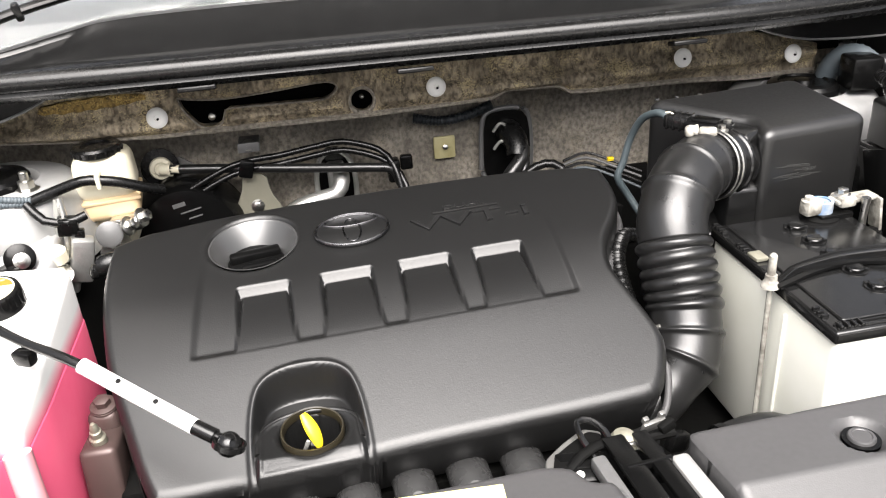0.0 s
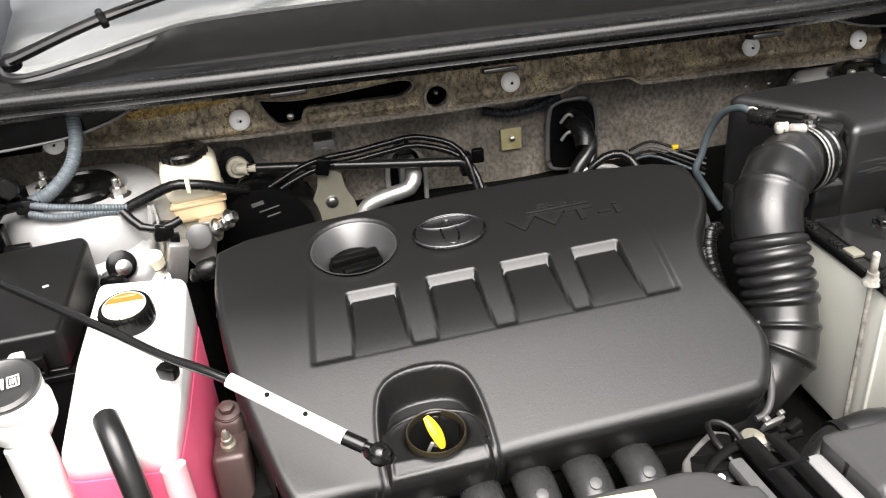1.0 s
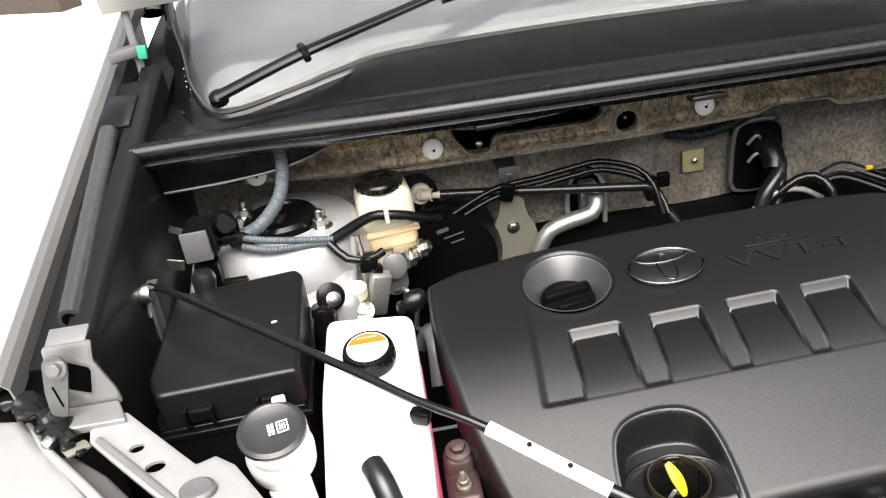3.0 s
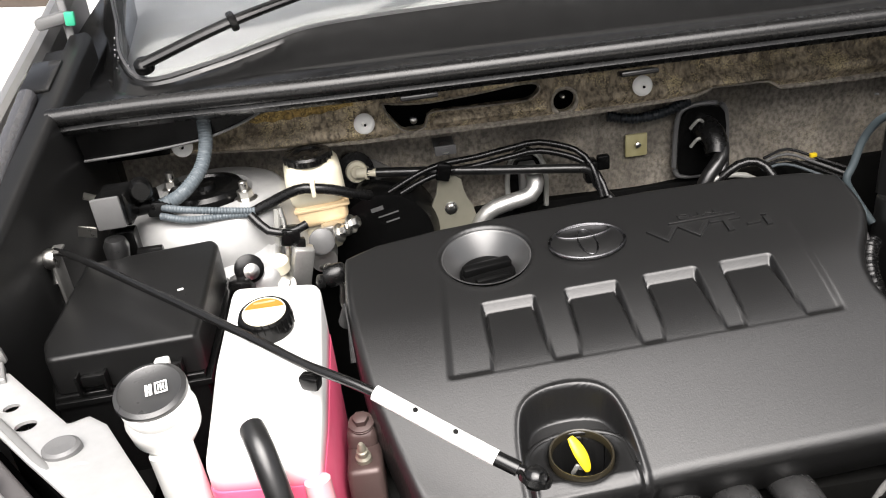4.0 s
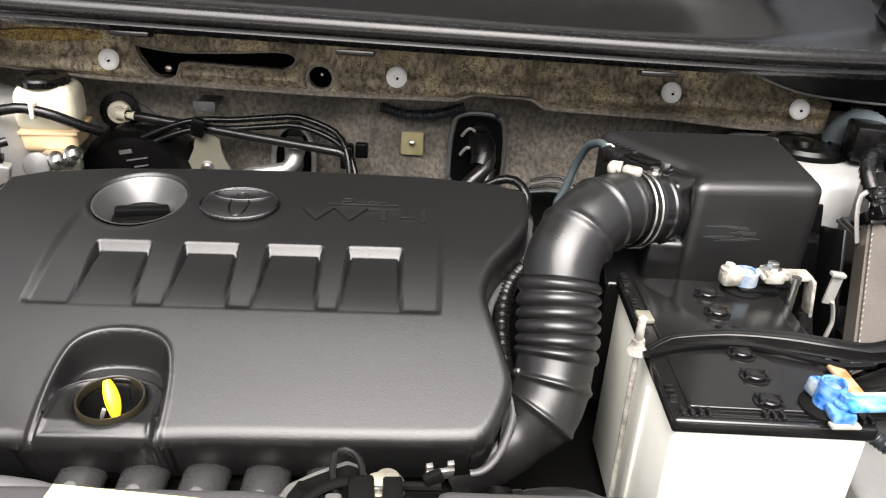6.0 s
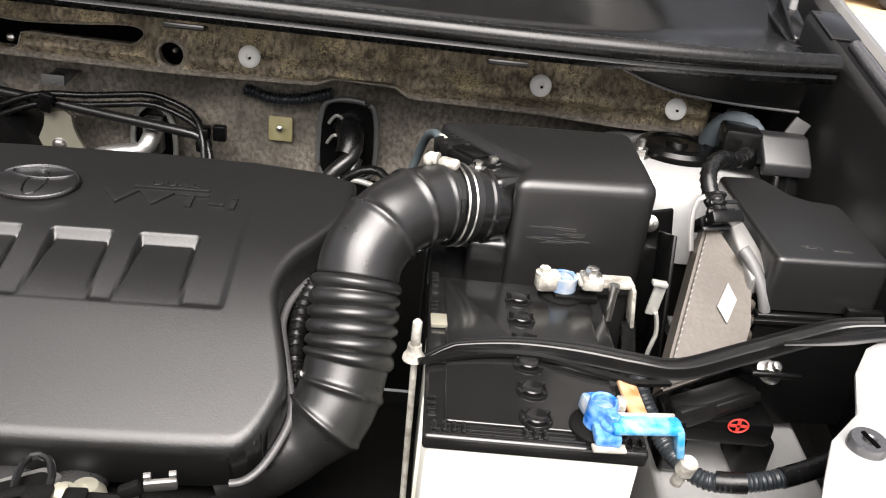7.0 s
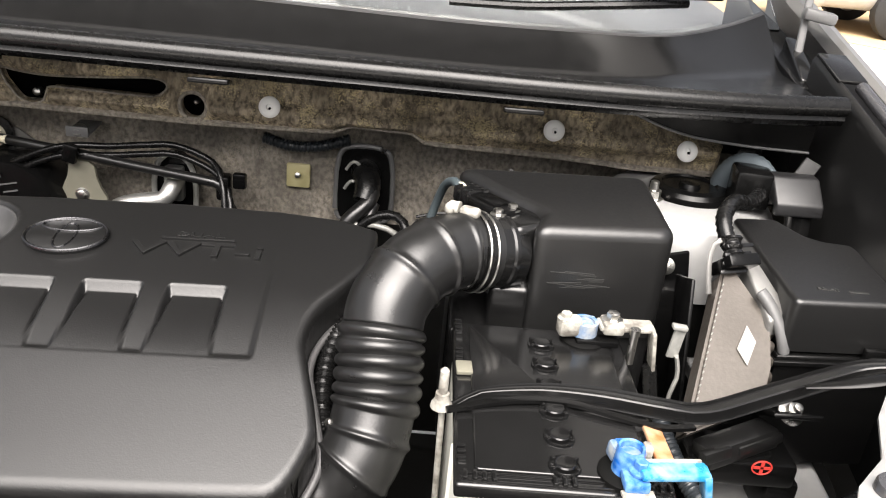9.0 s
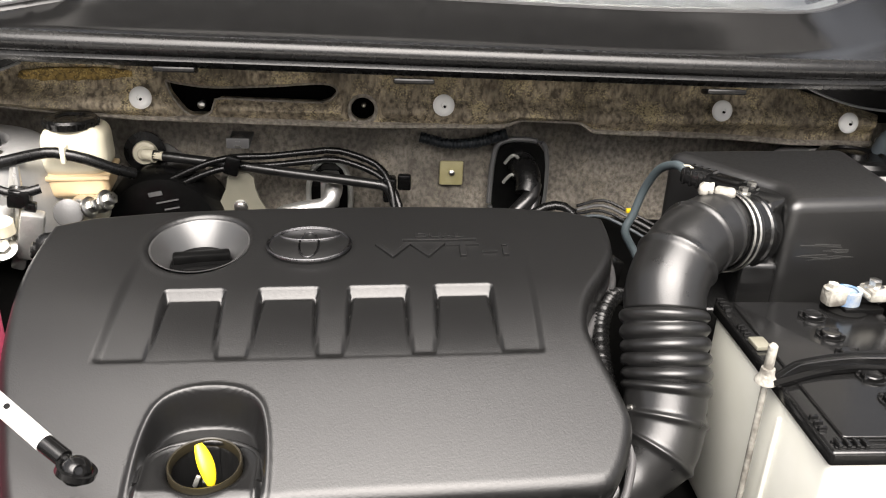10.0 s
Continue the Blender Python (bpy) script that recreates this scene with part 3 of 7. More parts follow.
    holes = [ring(m * x, y, r, r * 0.85, 16) for x, y, r in (((0.673, -0.381, 0.0065), (0.654, -0.409, 0.0085), (0.610, -0.457, 0.007)) if m > 0 else ((0.661, -0.401, 0.0070), (0.639, -0.430, 0.0088)))]
    part("support_arm", sheet(arm, holes, 0.003, lambda u, v, d: 0.95 - 0.0012 * (1 - np.clip(d / 0.005, 0, 1)) ** 2 + 0.004 * np.sin(v * 20), 0.003), M_SILVER, car, "silver radiator support arm with round holes")
    # upright steel bracket that rises from the arm and carries the fender edge
    leg = fillet([(0.688, 0.946), (0.689, 0.962), (0.699, 0.998), (0.694, 1.018), (0.738, 1.018), (0.742, 0.975), (0.740, 0.944)], 0.004)
    gap = fillet([(0.703, 0.990), (0.731, 1.006), (0.736, 0.972), (0.712, 0.960)], 0.004)
    bracket = part("fender_bracket", merge(sheet([(m * x, z) for x, z in leg], [[(m * x, z) for x, z in gap]], 0.002, lambda u, v, d: 0.003 * np.sin((v - 0.95) * 30) - 0.001 * (1 - np.clip(d / 0.003, 0, 1)), 0.003, lambda c: Vector((c.x, -0.333 - c.z, c.y))),
                                            box((0.036, 0.024, 0.003), (m * 0.718, -0.322, 1.0185), (14, 0, 0), 0.001)), M_DULL, car, "dull silver steel fender bracket")
    part("bracket_foot", prism(fillet([(m * 0.690, -0.334), (m * 0.738, -0.334), (m * 0.728, -0.366), (m * 0.676, -0.366)], 0.004), 0.944, 0.9515, 0.002), M_DULL, bracket)
    link = part("hinge_link", prism(fillet([(m * 0.711, 1.008), (m * 0.714, 1.019), (m * 0.722, 1.021), (m * 0.731, 1.017), (m * 0.739, 0.985), (m * 0.741, 0.962), (m * 0.733, 0.944), (m * 0.727, 0.960)], 0.005), -0.3565, -0.3525, 0.001, plane="xz"), M_GREY, car, "dull grey slotted link")
    # thin black strip laid on the link for the slot's shade
    part("slot", box((0.0015, 0.001, 0.022), (m * 0.729, -0.3568, 0.980), (0, m * 6, 0), 0), M_VOID, link)
    part("link_bolt", merge(lathe([(0.0095, 0), (0.0095, 0.0015), (0.0085, 0.002)], (m * 0.721, -0.3565, 1.009), (0, -1, 0.3), 24), bolt((m * 0.721, -0.358, 1.0095), (0, -1, 0.3), 0.0058, 0.005, flange=1.1)), M_BRACKET, link)
    part("link_pin", bolt((m * 0.734, -0.357, 0.951), (0, -1, 0.4), 0.004, 0.006), M_GLOSS, link)
    # solid black block in place of the shade below the arm
    part("arm_shade", prism([(m * x, y) for x, y in ((0.70, -0.36), (0.64, -0.40), (0.53, -0.55), (0.545, -0.555), (0.69, -0.38))], 0.80, 0.905, 0.002), M_VOID, car, "black block standing in for the shade under the arm")
    part("arm_ridge", tube([(m * 0.696, -0.386, 0.950), (m * 0.654, -0.433, 0.951), (m * 0.616, -0.476, 0.9505), (m * 0.550, -0.550, 0.9495)], 0.0032, 10, flat=0.5), M_DULL, car)
    RIM = [(0.775, -0.340), (0.752, -0.372), (0.700, -0.430), (0.662, -0.474), (0.625, -0.515), (0.566, -0.570), (0.530, -0.625), (0.515, -0.70)]
    # added black filler: the gap's shade is painted, not cast
    part("headlamp_shade", prism([(m * x, y) for x, y in ((0.745, -0.345), (0.70, -0.375), (0.62, -0.470), (0.54, -0.550), (0.48, -0.66), (0.53, -0.70), (0.60, -0.56), (0.76, -0.38))], 0.80, 0.885, 0.003), M_VOID, car, "black block standing in for the shade behind the headlamp")
    lamp = [(0.726, -0.377), (0.690, -0.408), (0.642, -0.464), (0.604, -0.508), (0.550, -0.563), (0.505, -0.632), (0.490, -0.70)] + RIM[::-1][:-1]
    part("headlamp", prism([(m * x, y) for x, y in lamp], 0.80, lambda x, y: 0.926 + 0.05 * (abs(x) - 0.65), 0.004), M_LAMP, car, "grey headlamp housing")
    part("headlamp_rim", tube([(m * x, y, 0.936 + 0.05 * (x - 0.65)) for x, y in RIM], 0.0045, 10), M_SILVER, car, "bright headlamp rim")
    part("rim_clip", merge(box((0.016, 0.010, 0.006), (m * 0.655, -0.478, 0.938), (0, 0, m * 40), 0.002), box((0.01, 0.01, 0.01), (m * 0.742, -0.378, 0.948), (10, 20, m * 30), 0.002)), M_STEEL, car)
    skin = RIM + [(0.60, -0.76), (0.70, -0.66), (0.79, -0.54), (0.845, -0.43), (0.862, -0.335)]
    part("bumper_corner", prism([(m * x, y) for x, y in skin], 0.60, lambda x, y: 0.932 + 0.10 * (y + 0.45) + 0.10 * (abs(x) - 0.65), 0.012, 3), M_SILVER, car, "silver bumper edge")
    part("bumper_seam", tube([(m * x, y, z) for x, y, z in ((0.815, -0.345, 0.960), (0.79, -0.44, 0.948), (0.735, -0.535, 0.935), (0.66, -0.63, 0.918))], 0.009, 10, flat=0.5), M_SEAL, car, "grey rubber seam strip")
flap = part("torn_rubber", tube([(-0.795, -0.322, 0.962), (-0.772, -0.338, 0.970), (-0.752, -0.350, 0.962), (-0.738, -0.362, 0.950), (-0.722, -0.376, 0.944)], lambda s: 0.0115 + 0.0035 * math.sin(s * 190) + 0.002 * math.sin(s * 430), 14, 0.004, flat=0.7), M_GLOSS, car, "wet black rubber flap at the lamp corner")
for x, y, z, r in ((-0.748, -0.366, 0.956, 0.006), (-0.735, -0.372, 0.950, 0.005), (-0.765, -0.352, 0.964, 0.007), (-0.724, -0.384, 0.946, 0.005), (-0.712, -0.390, 0.942, 0.004)):
    part("rubber_fold", box((r * 2.4, r * 1.5, r), (x, y, z), (20, 15, 40), r * 0.4), M_GLOSS, flap)
part("clear_foil", box((0.022, 0.013, 0.004), (-0.718, -0.384, 0.942), (6, 10, 42), 0.0018), M_BEIGE, car, "yellowed scrap of sealing foil")
part("cross_member", box((0.56, 0.10, 0.05), (0, -0.645, 0.838), bevel=0.008), M_DARK, car, "dark upper radiator crossmember")
for m in (-1, 1):
    part("cross_member_end", box((0.24, 0.10, 0.06), (m * 0.40, -0.640, 0.845), bevel=0.008), M_SILVER, car, "silver crossmember end")
part("cowl_box", box((1.42, 0.05, 0.10), (0, 0.135, 1.02), bevel=0.004), M_BLACK, car, "black steel cowl box")

# hood, standing open behind and above
hood = part("hood", thicken(loft([[(x, 0.24 - 0.36 * (s / 5) ** 1.15, 1.205 + 1.06 * s / 5 + 0.02 * math.cos(x * 2)) for x in (-0.76, -0.5, -0.25, 0, 0.25, 0.5, 0.76)] for s in range(6)]), 0.025), M_FENDER, car, "raised silver hood")
part("hood_pad", thicken(loft([[(x, 0.24 - 0.36 * (s / 5) ** 1.15 - 0.030, 1.205 + 1.06 * s / 5 + 0.02 * math.cos(x * 2)) for x in (-0.52, -0.25, 0, 0.25, 0.52)] for s in (0.5, 1, 2, 3, 4, 4.7)]), 0.012), M_DARK, hood, "black sound pad under the hood")
for m in (-1, 1):
    part("hood_hinge", tube([(m * 0.730, 0.20, 1.095), (m * 0.738, 0.235, 1.22), (m * 0.72, 0.24, 1.36)], 0.0055, 8, flat=0.5), M_GREY, car, "silver hood hinge arm")

part("green_tape", box((0.013, 0.008, 0.018), (-0.719, 0.188, 1.150), (0, 6, 0), 0.002), M_GREEN, car, "scrap of green tape on the hinge")

# ---- cowl and windscreen ----
SEAL = [(-0.71, 0.0, 1.072), (-0.6, -0.006, 1.074), (-0.4, -0.026, 1.075), (-0.15, -0.036, 1.075), (0.15, -0.046, 1.075), (0.4, -0.052, 1.075), (0.58, -0.036, 1.074), (0.71, -0.006, 1.073)]
LIP = [(-0.745, 0.72, 1.27), (-0.735, 0.55, 1.20), (-0.715, 0.40, 1.148), (-0.68, 0.26, 1.122), (-0.652, 0.14, 1.098), (-0.612, 0.085, 1.078), (-0.53, 0.098, 1.086), (-0.45, 0.118, 1.100), (-0.38, 0.124, 1.110), (-0.2, 0.124, 1.113),
       (0.0, 0.115, 1.112), (0.25, 0.10, 1.110), (0.4, 0.11, 1.110), (0.505, 0.14, 1.108), (0.58, 0.20, 1.108), (0.66, 0.265, 1.118), (0.705, 0.290, 1.132)]
lip = smooth_path(LIP, 0.015)
sx, sy = [p[0] for p in SEAL], [p[1] for p in SEAL]
rows = []
for p in lip:
    y0 = float(np.interp(p.x, sx, sy)) + 0.006
    dy = p.y - y0
    rows.append([(p.x, y0, 1.066), (p.x, y0 + 0.25 * dy, 1.067), (p.x, y0 + 0.50 * dy, 1.0685), (p.x, y0 + 0.60 * dy, 1.070), (p.x, y0 + 0.66 * dy, 1.071 + 0.08 * (p.z - 1.07)), (p.x, y0 + 0.82 * dy, 1.071 + 0.50 * (p.z - 1.07)), (p.x, y0 + 0.96 * dy, p.z - 0.006),
                 (p.x, p.y - 0.001, p.z - 0.001), (p.x, p.y + 0.002, p.z + 0.001), (p.x, p.y + 0.010, p.z + 0.002), (p.x, p.y + 0.014, p.z - 0.002), (p.x, p.y + 0.017, p.z - 0.03)])
cowl = part("cowl_panel", thicken(loft(rows), 0.002), M_COWL, car, "glossy black plastic cowl panel", 24)
rnd = random.Random(5)
drops = bmesh.new()
for k in range(230):
    left = k < 150
    pool = [r for r in rows if (-0.67 < r[0][0] < -0.25 if left else 0.42 < r[0][0] < 0.68)]
    r = rnd.choice(pool)
    j = rnd.choice((4, 5, 5, 7, 8, 8)) if left else rnd.choice((0, 1, 2, 2, 5))
    at = Vector(r[j]).lerp(Vector(r[j + 1]), rnd.random()) + Vector((rnd.uniform(-0.006, 0.006), 0, 0.0003))
    size = rnd.choice((0.0009, 0.0012, 0.0015, 0.0022))
    merge(drops, lathe([(size, -0.0002), (size * 0.8, size * 0.4), (0, size * 0.55)], at, (0, -0.5, 1), 8))
tagged(part("water_drops", drops, M_DROP, cowl, "scattered rain drops", 80), kind="stuff")
part("lip_edge", thicken(loft([[(p.x, p.y + 0.000, p.z + 0.0012), (p.x, p.y + 0.004, p.z + 0.0030), (p.x, p.y + 0.011, p.z + 0.0032), (p.x, p.y + 0.0145, p.z + 0.000)] for p in lip]), 0.001), M_FADED, cowl, "worn grey lip", 60)
part("front_edge", thicken(loft([[(p[0], p[1] + 0.008, 1.066), (p[0], p[1] + 0.02, 1.058), (p[0], p[1] + 0.06, 1.052), (p[0], 0.11, 1.05)] for p in SEAL]), 0.003), M_BLACK, cowl)
bulb = [(-0.012, -0.004), (-0.011, 0.005), (-0.005, 0.011), (0.003, 0.0115), (0.010, 0.007), (0.0125, 0.0), (0.0105, -0.007), (0.007, -0.010), (0.0075, -0.0125), (0.0085, -0.0145), (0.007, -0.0165), (0.004, -0.022), (0.0, -0.023), (-0.010, -0.014)]
part("hood_seal", profile_sweep(SEAL, bulb, 0.02), M_RUBBER, cowl, "black rubber hood seal with a rolled edge", 60)
for x in (-0.279, -0.02, 0.33):
    y = float(np.interp(x, sx, sy))
    part("seal_tab", box((0.045, 0.022, 0.006), (x, y - 0.008, 1.048), (-12, 0, 0), 0.002), M_BLACK, cowl)
for m in (-1, 1):
    part("end_cover", prism([(m * x, z) for x, z in ((0.46, 1.056), (0.465, 1.040), (0.50, 1.024), (0.55, 1.012), (0.62, 1.006), (0.70, 1.004), (0.705, 1.058))], 0.030, 0.09, 0.002, plane="xz"), M_BLACK, cowl, "black cowl end cover")
    part("end_wire", tube([(m * 0.70, 0.027, 1.005), (m * 0.62, 0.027, 1.007), (m * 0.55, 0.027, 1.013), (m * 0.50, 0.027, 1.026), (m * 0.47, 0.03, 1.038)], 0.0018, 6), M_GREY, cowl)

screen = thing("windscreen", (0, 0.2, 1.09), "sloping car windscreen with wet lower corners", "windscreen")
lx, ly, lz = zip(*[(p.x, p.y, p.z) for p in lip if -0.74 < p.x < 0.70])
ws = [[(x, float(np.interp(x, lx, ly)) + 0.012 + 0.75 * t, float(np.interp(x, lx, lz)) - 0.014 + 0.42 * t) for t in (0, 0.25, 0.5, 0.75, 1.0)] for x in np.linspace(-0.735, 0.735, 60)]
pane = part("pane", thicken(loft(ws), 0.004), M_GLASS, screen, "", 60)
pane.visible_shadow = False
part("lower_strip", thicken(loft([[(r[0][0], r[0][1] - 0.004, r[0][2] - 0.012), (r[0][0], r[0][1] + 0.05, r[0][2] + 0.012)] for r in ws[4:-4]]), 0.002), M_GREY, screen, "grey edge strip")
part("dashboard", box((1.62, 1.1, 0.02), (0, 0.76, 1.062), (3, 0, 0), 0.008), M_DASH, screen, "grey dashboard top seen through the glass")
for m in (-1, 1):
    part("pillar", tube([(m * 0.755, 0.46, 1.15), (m * 0.75, 0.6, 1.28), (m * 0.73, 0.95, 1.50)], 0.022, 10, flat=0.6), M_BLACK, screen, "black windscreen pillar")


def wiper(points, blade, label):
    w = thing("wiper", points[0], label, "wiper", "windscreen wipers")
    part("arm", tube(points, lambda s: 0.0125 - 0.003 * min(1, s / 0.3), 12, 0.01, flat=0.6), M_BLACK, w)
    part("pivot_cap", lathe([(0.0125, -0.008), (0.012, 0.002), (0.008, 0.006), (0, 0.007)], points[0], (0, -0.5, 1)), M_BLACK, w)
    part("knuckle", box((0.010, 0.026, 0.022), points[1], (0, -12, 15), 0.003), M_BLACK, w)
    part("blade", tube(blade, 0.006, 8), M_RUBBER, w)


wiper([(-0.612, 0.092, 1.100), (-0.494, 0.108, 1.135), (-0.36, 0.16, 1.158), (-0.15, 0.24, 1.195)], [(-0.30, 0.20, 1.155), (-0.1, 0.25, 1.17), (0.15, 0.30, 1.19)], "wet black wiper arm at the foot of the windscreen")
wiper([(0.10, 0.170, 1.135), (0.22, 0.168, 1.143), (0.337, 0.168, 1.149), (0.46, 0.170, 1.157), (0.60, 0.178, 1.164)], [(0.24, 0.165, 1.128), (0.338, 0.165, 1.131), (0.414, 0.165, 1.138), (0.483, 0.167, 1.145), (0.56, 0.19, 1.150)], "black wiper arm lying on the windscreen")

# ---- firewall insulator ----
ins = thing("cowl_insulator", (0, 0.055, 0.95), "stained brown felt insulator strip with white clips", "insulator")
strip = [(-0.605, 0.978), (-0.48, 0.966), (-0.36, 0.958), (-0.10, 0.9545), (-0.06, 0.9545), (0.095, 0.9575), (0.105, 0.9585), (0.128, 0.968), (0.205, 0.9655), (0.223, 0.954), (0.235, 0.953), (0.40, 0.950),
         (0.50, 0.944), (0.612, 0.944), (0.614, 0.988), (0.56, 1.002), (0.50, 1.018), (0.45, 1.034), (0.2, 1.036), (-0.2, 1.040), (-0.45, 1.036), (-0.605, 1.024)]
slot = [(-0.322, 1.010), (-0.300, 1.006), (-0.262, 1.003), (-0.199, 1.006), (-0.137, 1.011), (-0.116, 1.009), (-0.110, 1.001), (-0.119, 0.991), (-0.131, 0.987), (-0.202, 0.988), (-0.256, 0.989), (-0.264, 0.984), (-0.269, 0.971), (-0.278, 0.966), (-0.288, 0.965), (-0.301, 0.971), (-0.317, 0.993)]
hole = ring(-0.078, 0.980, 0.0165, 0.0165, 20)


def felt_relief(u, v, d):
    n = np.array([noise.noise((a * 16, b * 30, 0.0)) * 0.006 + noise.noise((a * 60, b * 90, 3.0)) * 0.0022 for a, b in zip(u, v)])
    ridge = 0.015 * np.exp(-((v - 0.980) / 0.013) ** 2) + 0.004 * np.sin(u * 9) * np.sin(v * 80)
    return 0.006 + (n + ridge) * ss(0.0, 0.012, d) - 0.003 * (1 - ss(0, 0.005, d))


part("felt", sheet(strip, [slot, hole], 0.003, felt_relief, 0.012, lambda c: Vector((c.x, 0.088 - c.z, c.y))), M_FELT, ins)
part("torn_edge", sheet(rounded([(-0.50, 1.006), (-0.36, 1.012), (-0.36, 1.026), (-0.49, 1.022)], 1), [], 0.005, lambda u, v, d: 0.010 + 0.004 * np.sin(u * 300) * np.cos(v * 190), 0.008, lambda c: Vector((c.x, 0.087 - c.z, c.y))), M_GOLD, ins, "frayed golden fibre edge")
for x, z in ((-0.585, 0.995), (-0.349, 0.992), (0.024, 0.992), (0.387, 0.994), (0.562, 0.982)):
    y = 0.066
    clip = part("clip", lathe([(0.0, 0.0040), (0.0030, 0.0040), (0.0036, 0.0064), (0.0085, 0.0058), (0.0125, 0.0040), (0.0138, 0.0020), (0.0132, 0.0005), (0.008, -0.010)], (x, y, z), (0, -1, 0.25), 28), M_WHITE, ins, "white plastic push clip")
    part("pin", lathe([(0.0016, -0.002), (0.0016, 0.0072), (0.0008, 0.0080)], (x + 0.001, y, z - 0.001), (0, -1, 0.1), 8), M_DARK, clip)
edge = [p for p in strip[:14]]
part("pressed_edge", thicken(loft([[(x, 0.0835, z + 0.0005), (x, 0.0765, z + 0.003), (x, 0.0755, z + 0.007), (x, 0.081, z + 0.0095)] for x, z in edge]), 0.001), M_PAD, ins, "pressed pale lower edge")
part("slot_lip", tube([(x, 0.0835, z) for x, z in slot + slot[:1]], 0.0014, 8, 0.006, ends=False), M_PAD, ins, "pressed rim of the slot")
part("hole_lip", tube([(x, 0.0835, z) for x, z in ring(-0.078, 0.980, 0.018, 0.018, 24) + ring(-0.078, 0.980, 0.018, 0.018, 24)[:1]], 0.0032, 8, 0.004, ends=False), M_PAD, ins, "pressed rim of the round hole")
# black boxes added behind the openings to give their inner shade
part("slot_shade", box((0.24, 0.01, 0.06), (-0.215, 0.112, 0.995), bevel=0.002), M_VOID, ins, "black box standing in for the shade behind the slot")
part("hole_shade", box((0.06, 0.01, 0.05), (-0.077, 0.112, 0.984), bevel=0.002), M_VOID, ins)
part("slot_pin", lathe([(0.005, 0), (0.005, 0.012), (0.002, 0.014)], (-0.283, 0.106, 0.976), (0, -1, 0.1), 10), M_STEEL, ins)
part("hole_pin", lathe([(0.003, 0), (0.003, 0.012), (0.001, 0.014)], (-0.077, 0.106, 0.981), (0, -1, 0.1), 10), M_STEEL, ins)

# ---- engine and its cover ----
engine = thing("engine_block", (-0.1, -0.3, 0.45), "dark metal engine block under its cover", "engine")
# block, head and gearbox take their shade from the near-black colour
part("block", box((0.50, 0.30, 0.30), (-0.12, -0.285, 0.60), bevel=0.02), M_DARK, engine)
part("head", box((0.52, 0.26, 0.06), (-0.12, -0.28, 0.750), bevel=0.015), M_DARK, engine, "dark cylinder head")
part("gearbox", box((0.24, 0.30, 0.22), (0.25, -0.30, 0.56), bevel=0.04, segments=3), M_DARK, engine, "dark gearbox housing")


YS = np.linspace(-0.56, -0.04, 521)
ZS = np.interp(YS, [-0.56, -0.43, -0.345, -0.31, -0.27, -0.20, -0.12, -0.04], [0.753, 0.8225, 0.867, 0.883, 0.898, 0.911, 0.924, 0.935])
kern = np.exp(-(np.arange(-60, 61) / 22.0) ** 2)
ZS = np.convolve(np.pad(ZS, 60, mode="reflect", reflect_type="odd"), kern / kern.sum(), mode="valid")


def cover_z(x, y):
    """Height of the cover's smooth skin."""
    return np.interp(y, YS, ZS) + 0.03 * (x + 0.1)


COVER = rounded([(-0.388, -0.120), (-0.393, -0.20), (-0.390, -0.25), (-0.379, -0.33), (-0.366, -0.375), (-0.338, -0.457), (-0.325, -0.462), (-0.254, -0.4605), (-0.253, -0.4665), (-0.140, -0.4615), (-0.139, -0.456),
                 (0.105, -0.4545), (0.135, -0.450), (0.156, -0.407), (0.153, -0.385), (0.139, -0.343), (0.131, -0.316), (0.139, -0.284), (0.163, -0.250), (0.183, -0.208), (0.182, -0.118)], 2)
DIP = (-0.193, -0.421)
ARCH = rounded([(-0.2485, -0.50), (-0.2485, -0.405), (-0.232, -0.366), (-0.160, -0.366), (-0.143, -0.405), (-0.143, -0.50)], 3)
INNER = [(-0.2435, -0.4625), (-0.2420, -0.440)] + [(-0.1960 + 0.0455 * math.cos(a), -0.4200 + 0.0270 * math.sin(a)) for a in np.linspace(math.pi, 0, 15)] + [(-0.1495, -0.440), (-0.1480, -0.4615)]
SLOTS = [(-0.258, -0.194), (-0.172, -0.108), (-0.090, -0.025), (-0.010, 0.054)]
OIL = (-0.235, -0.190)


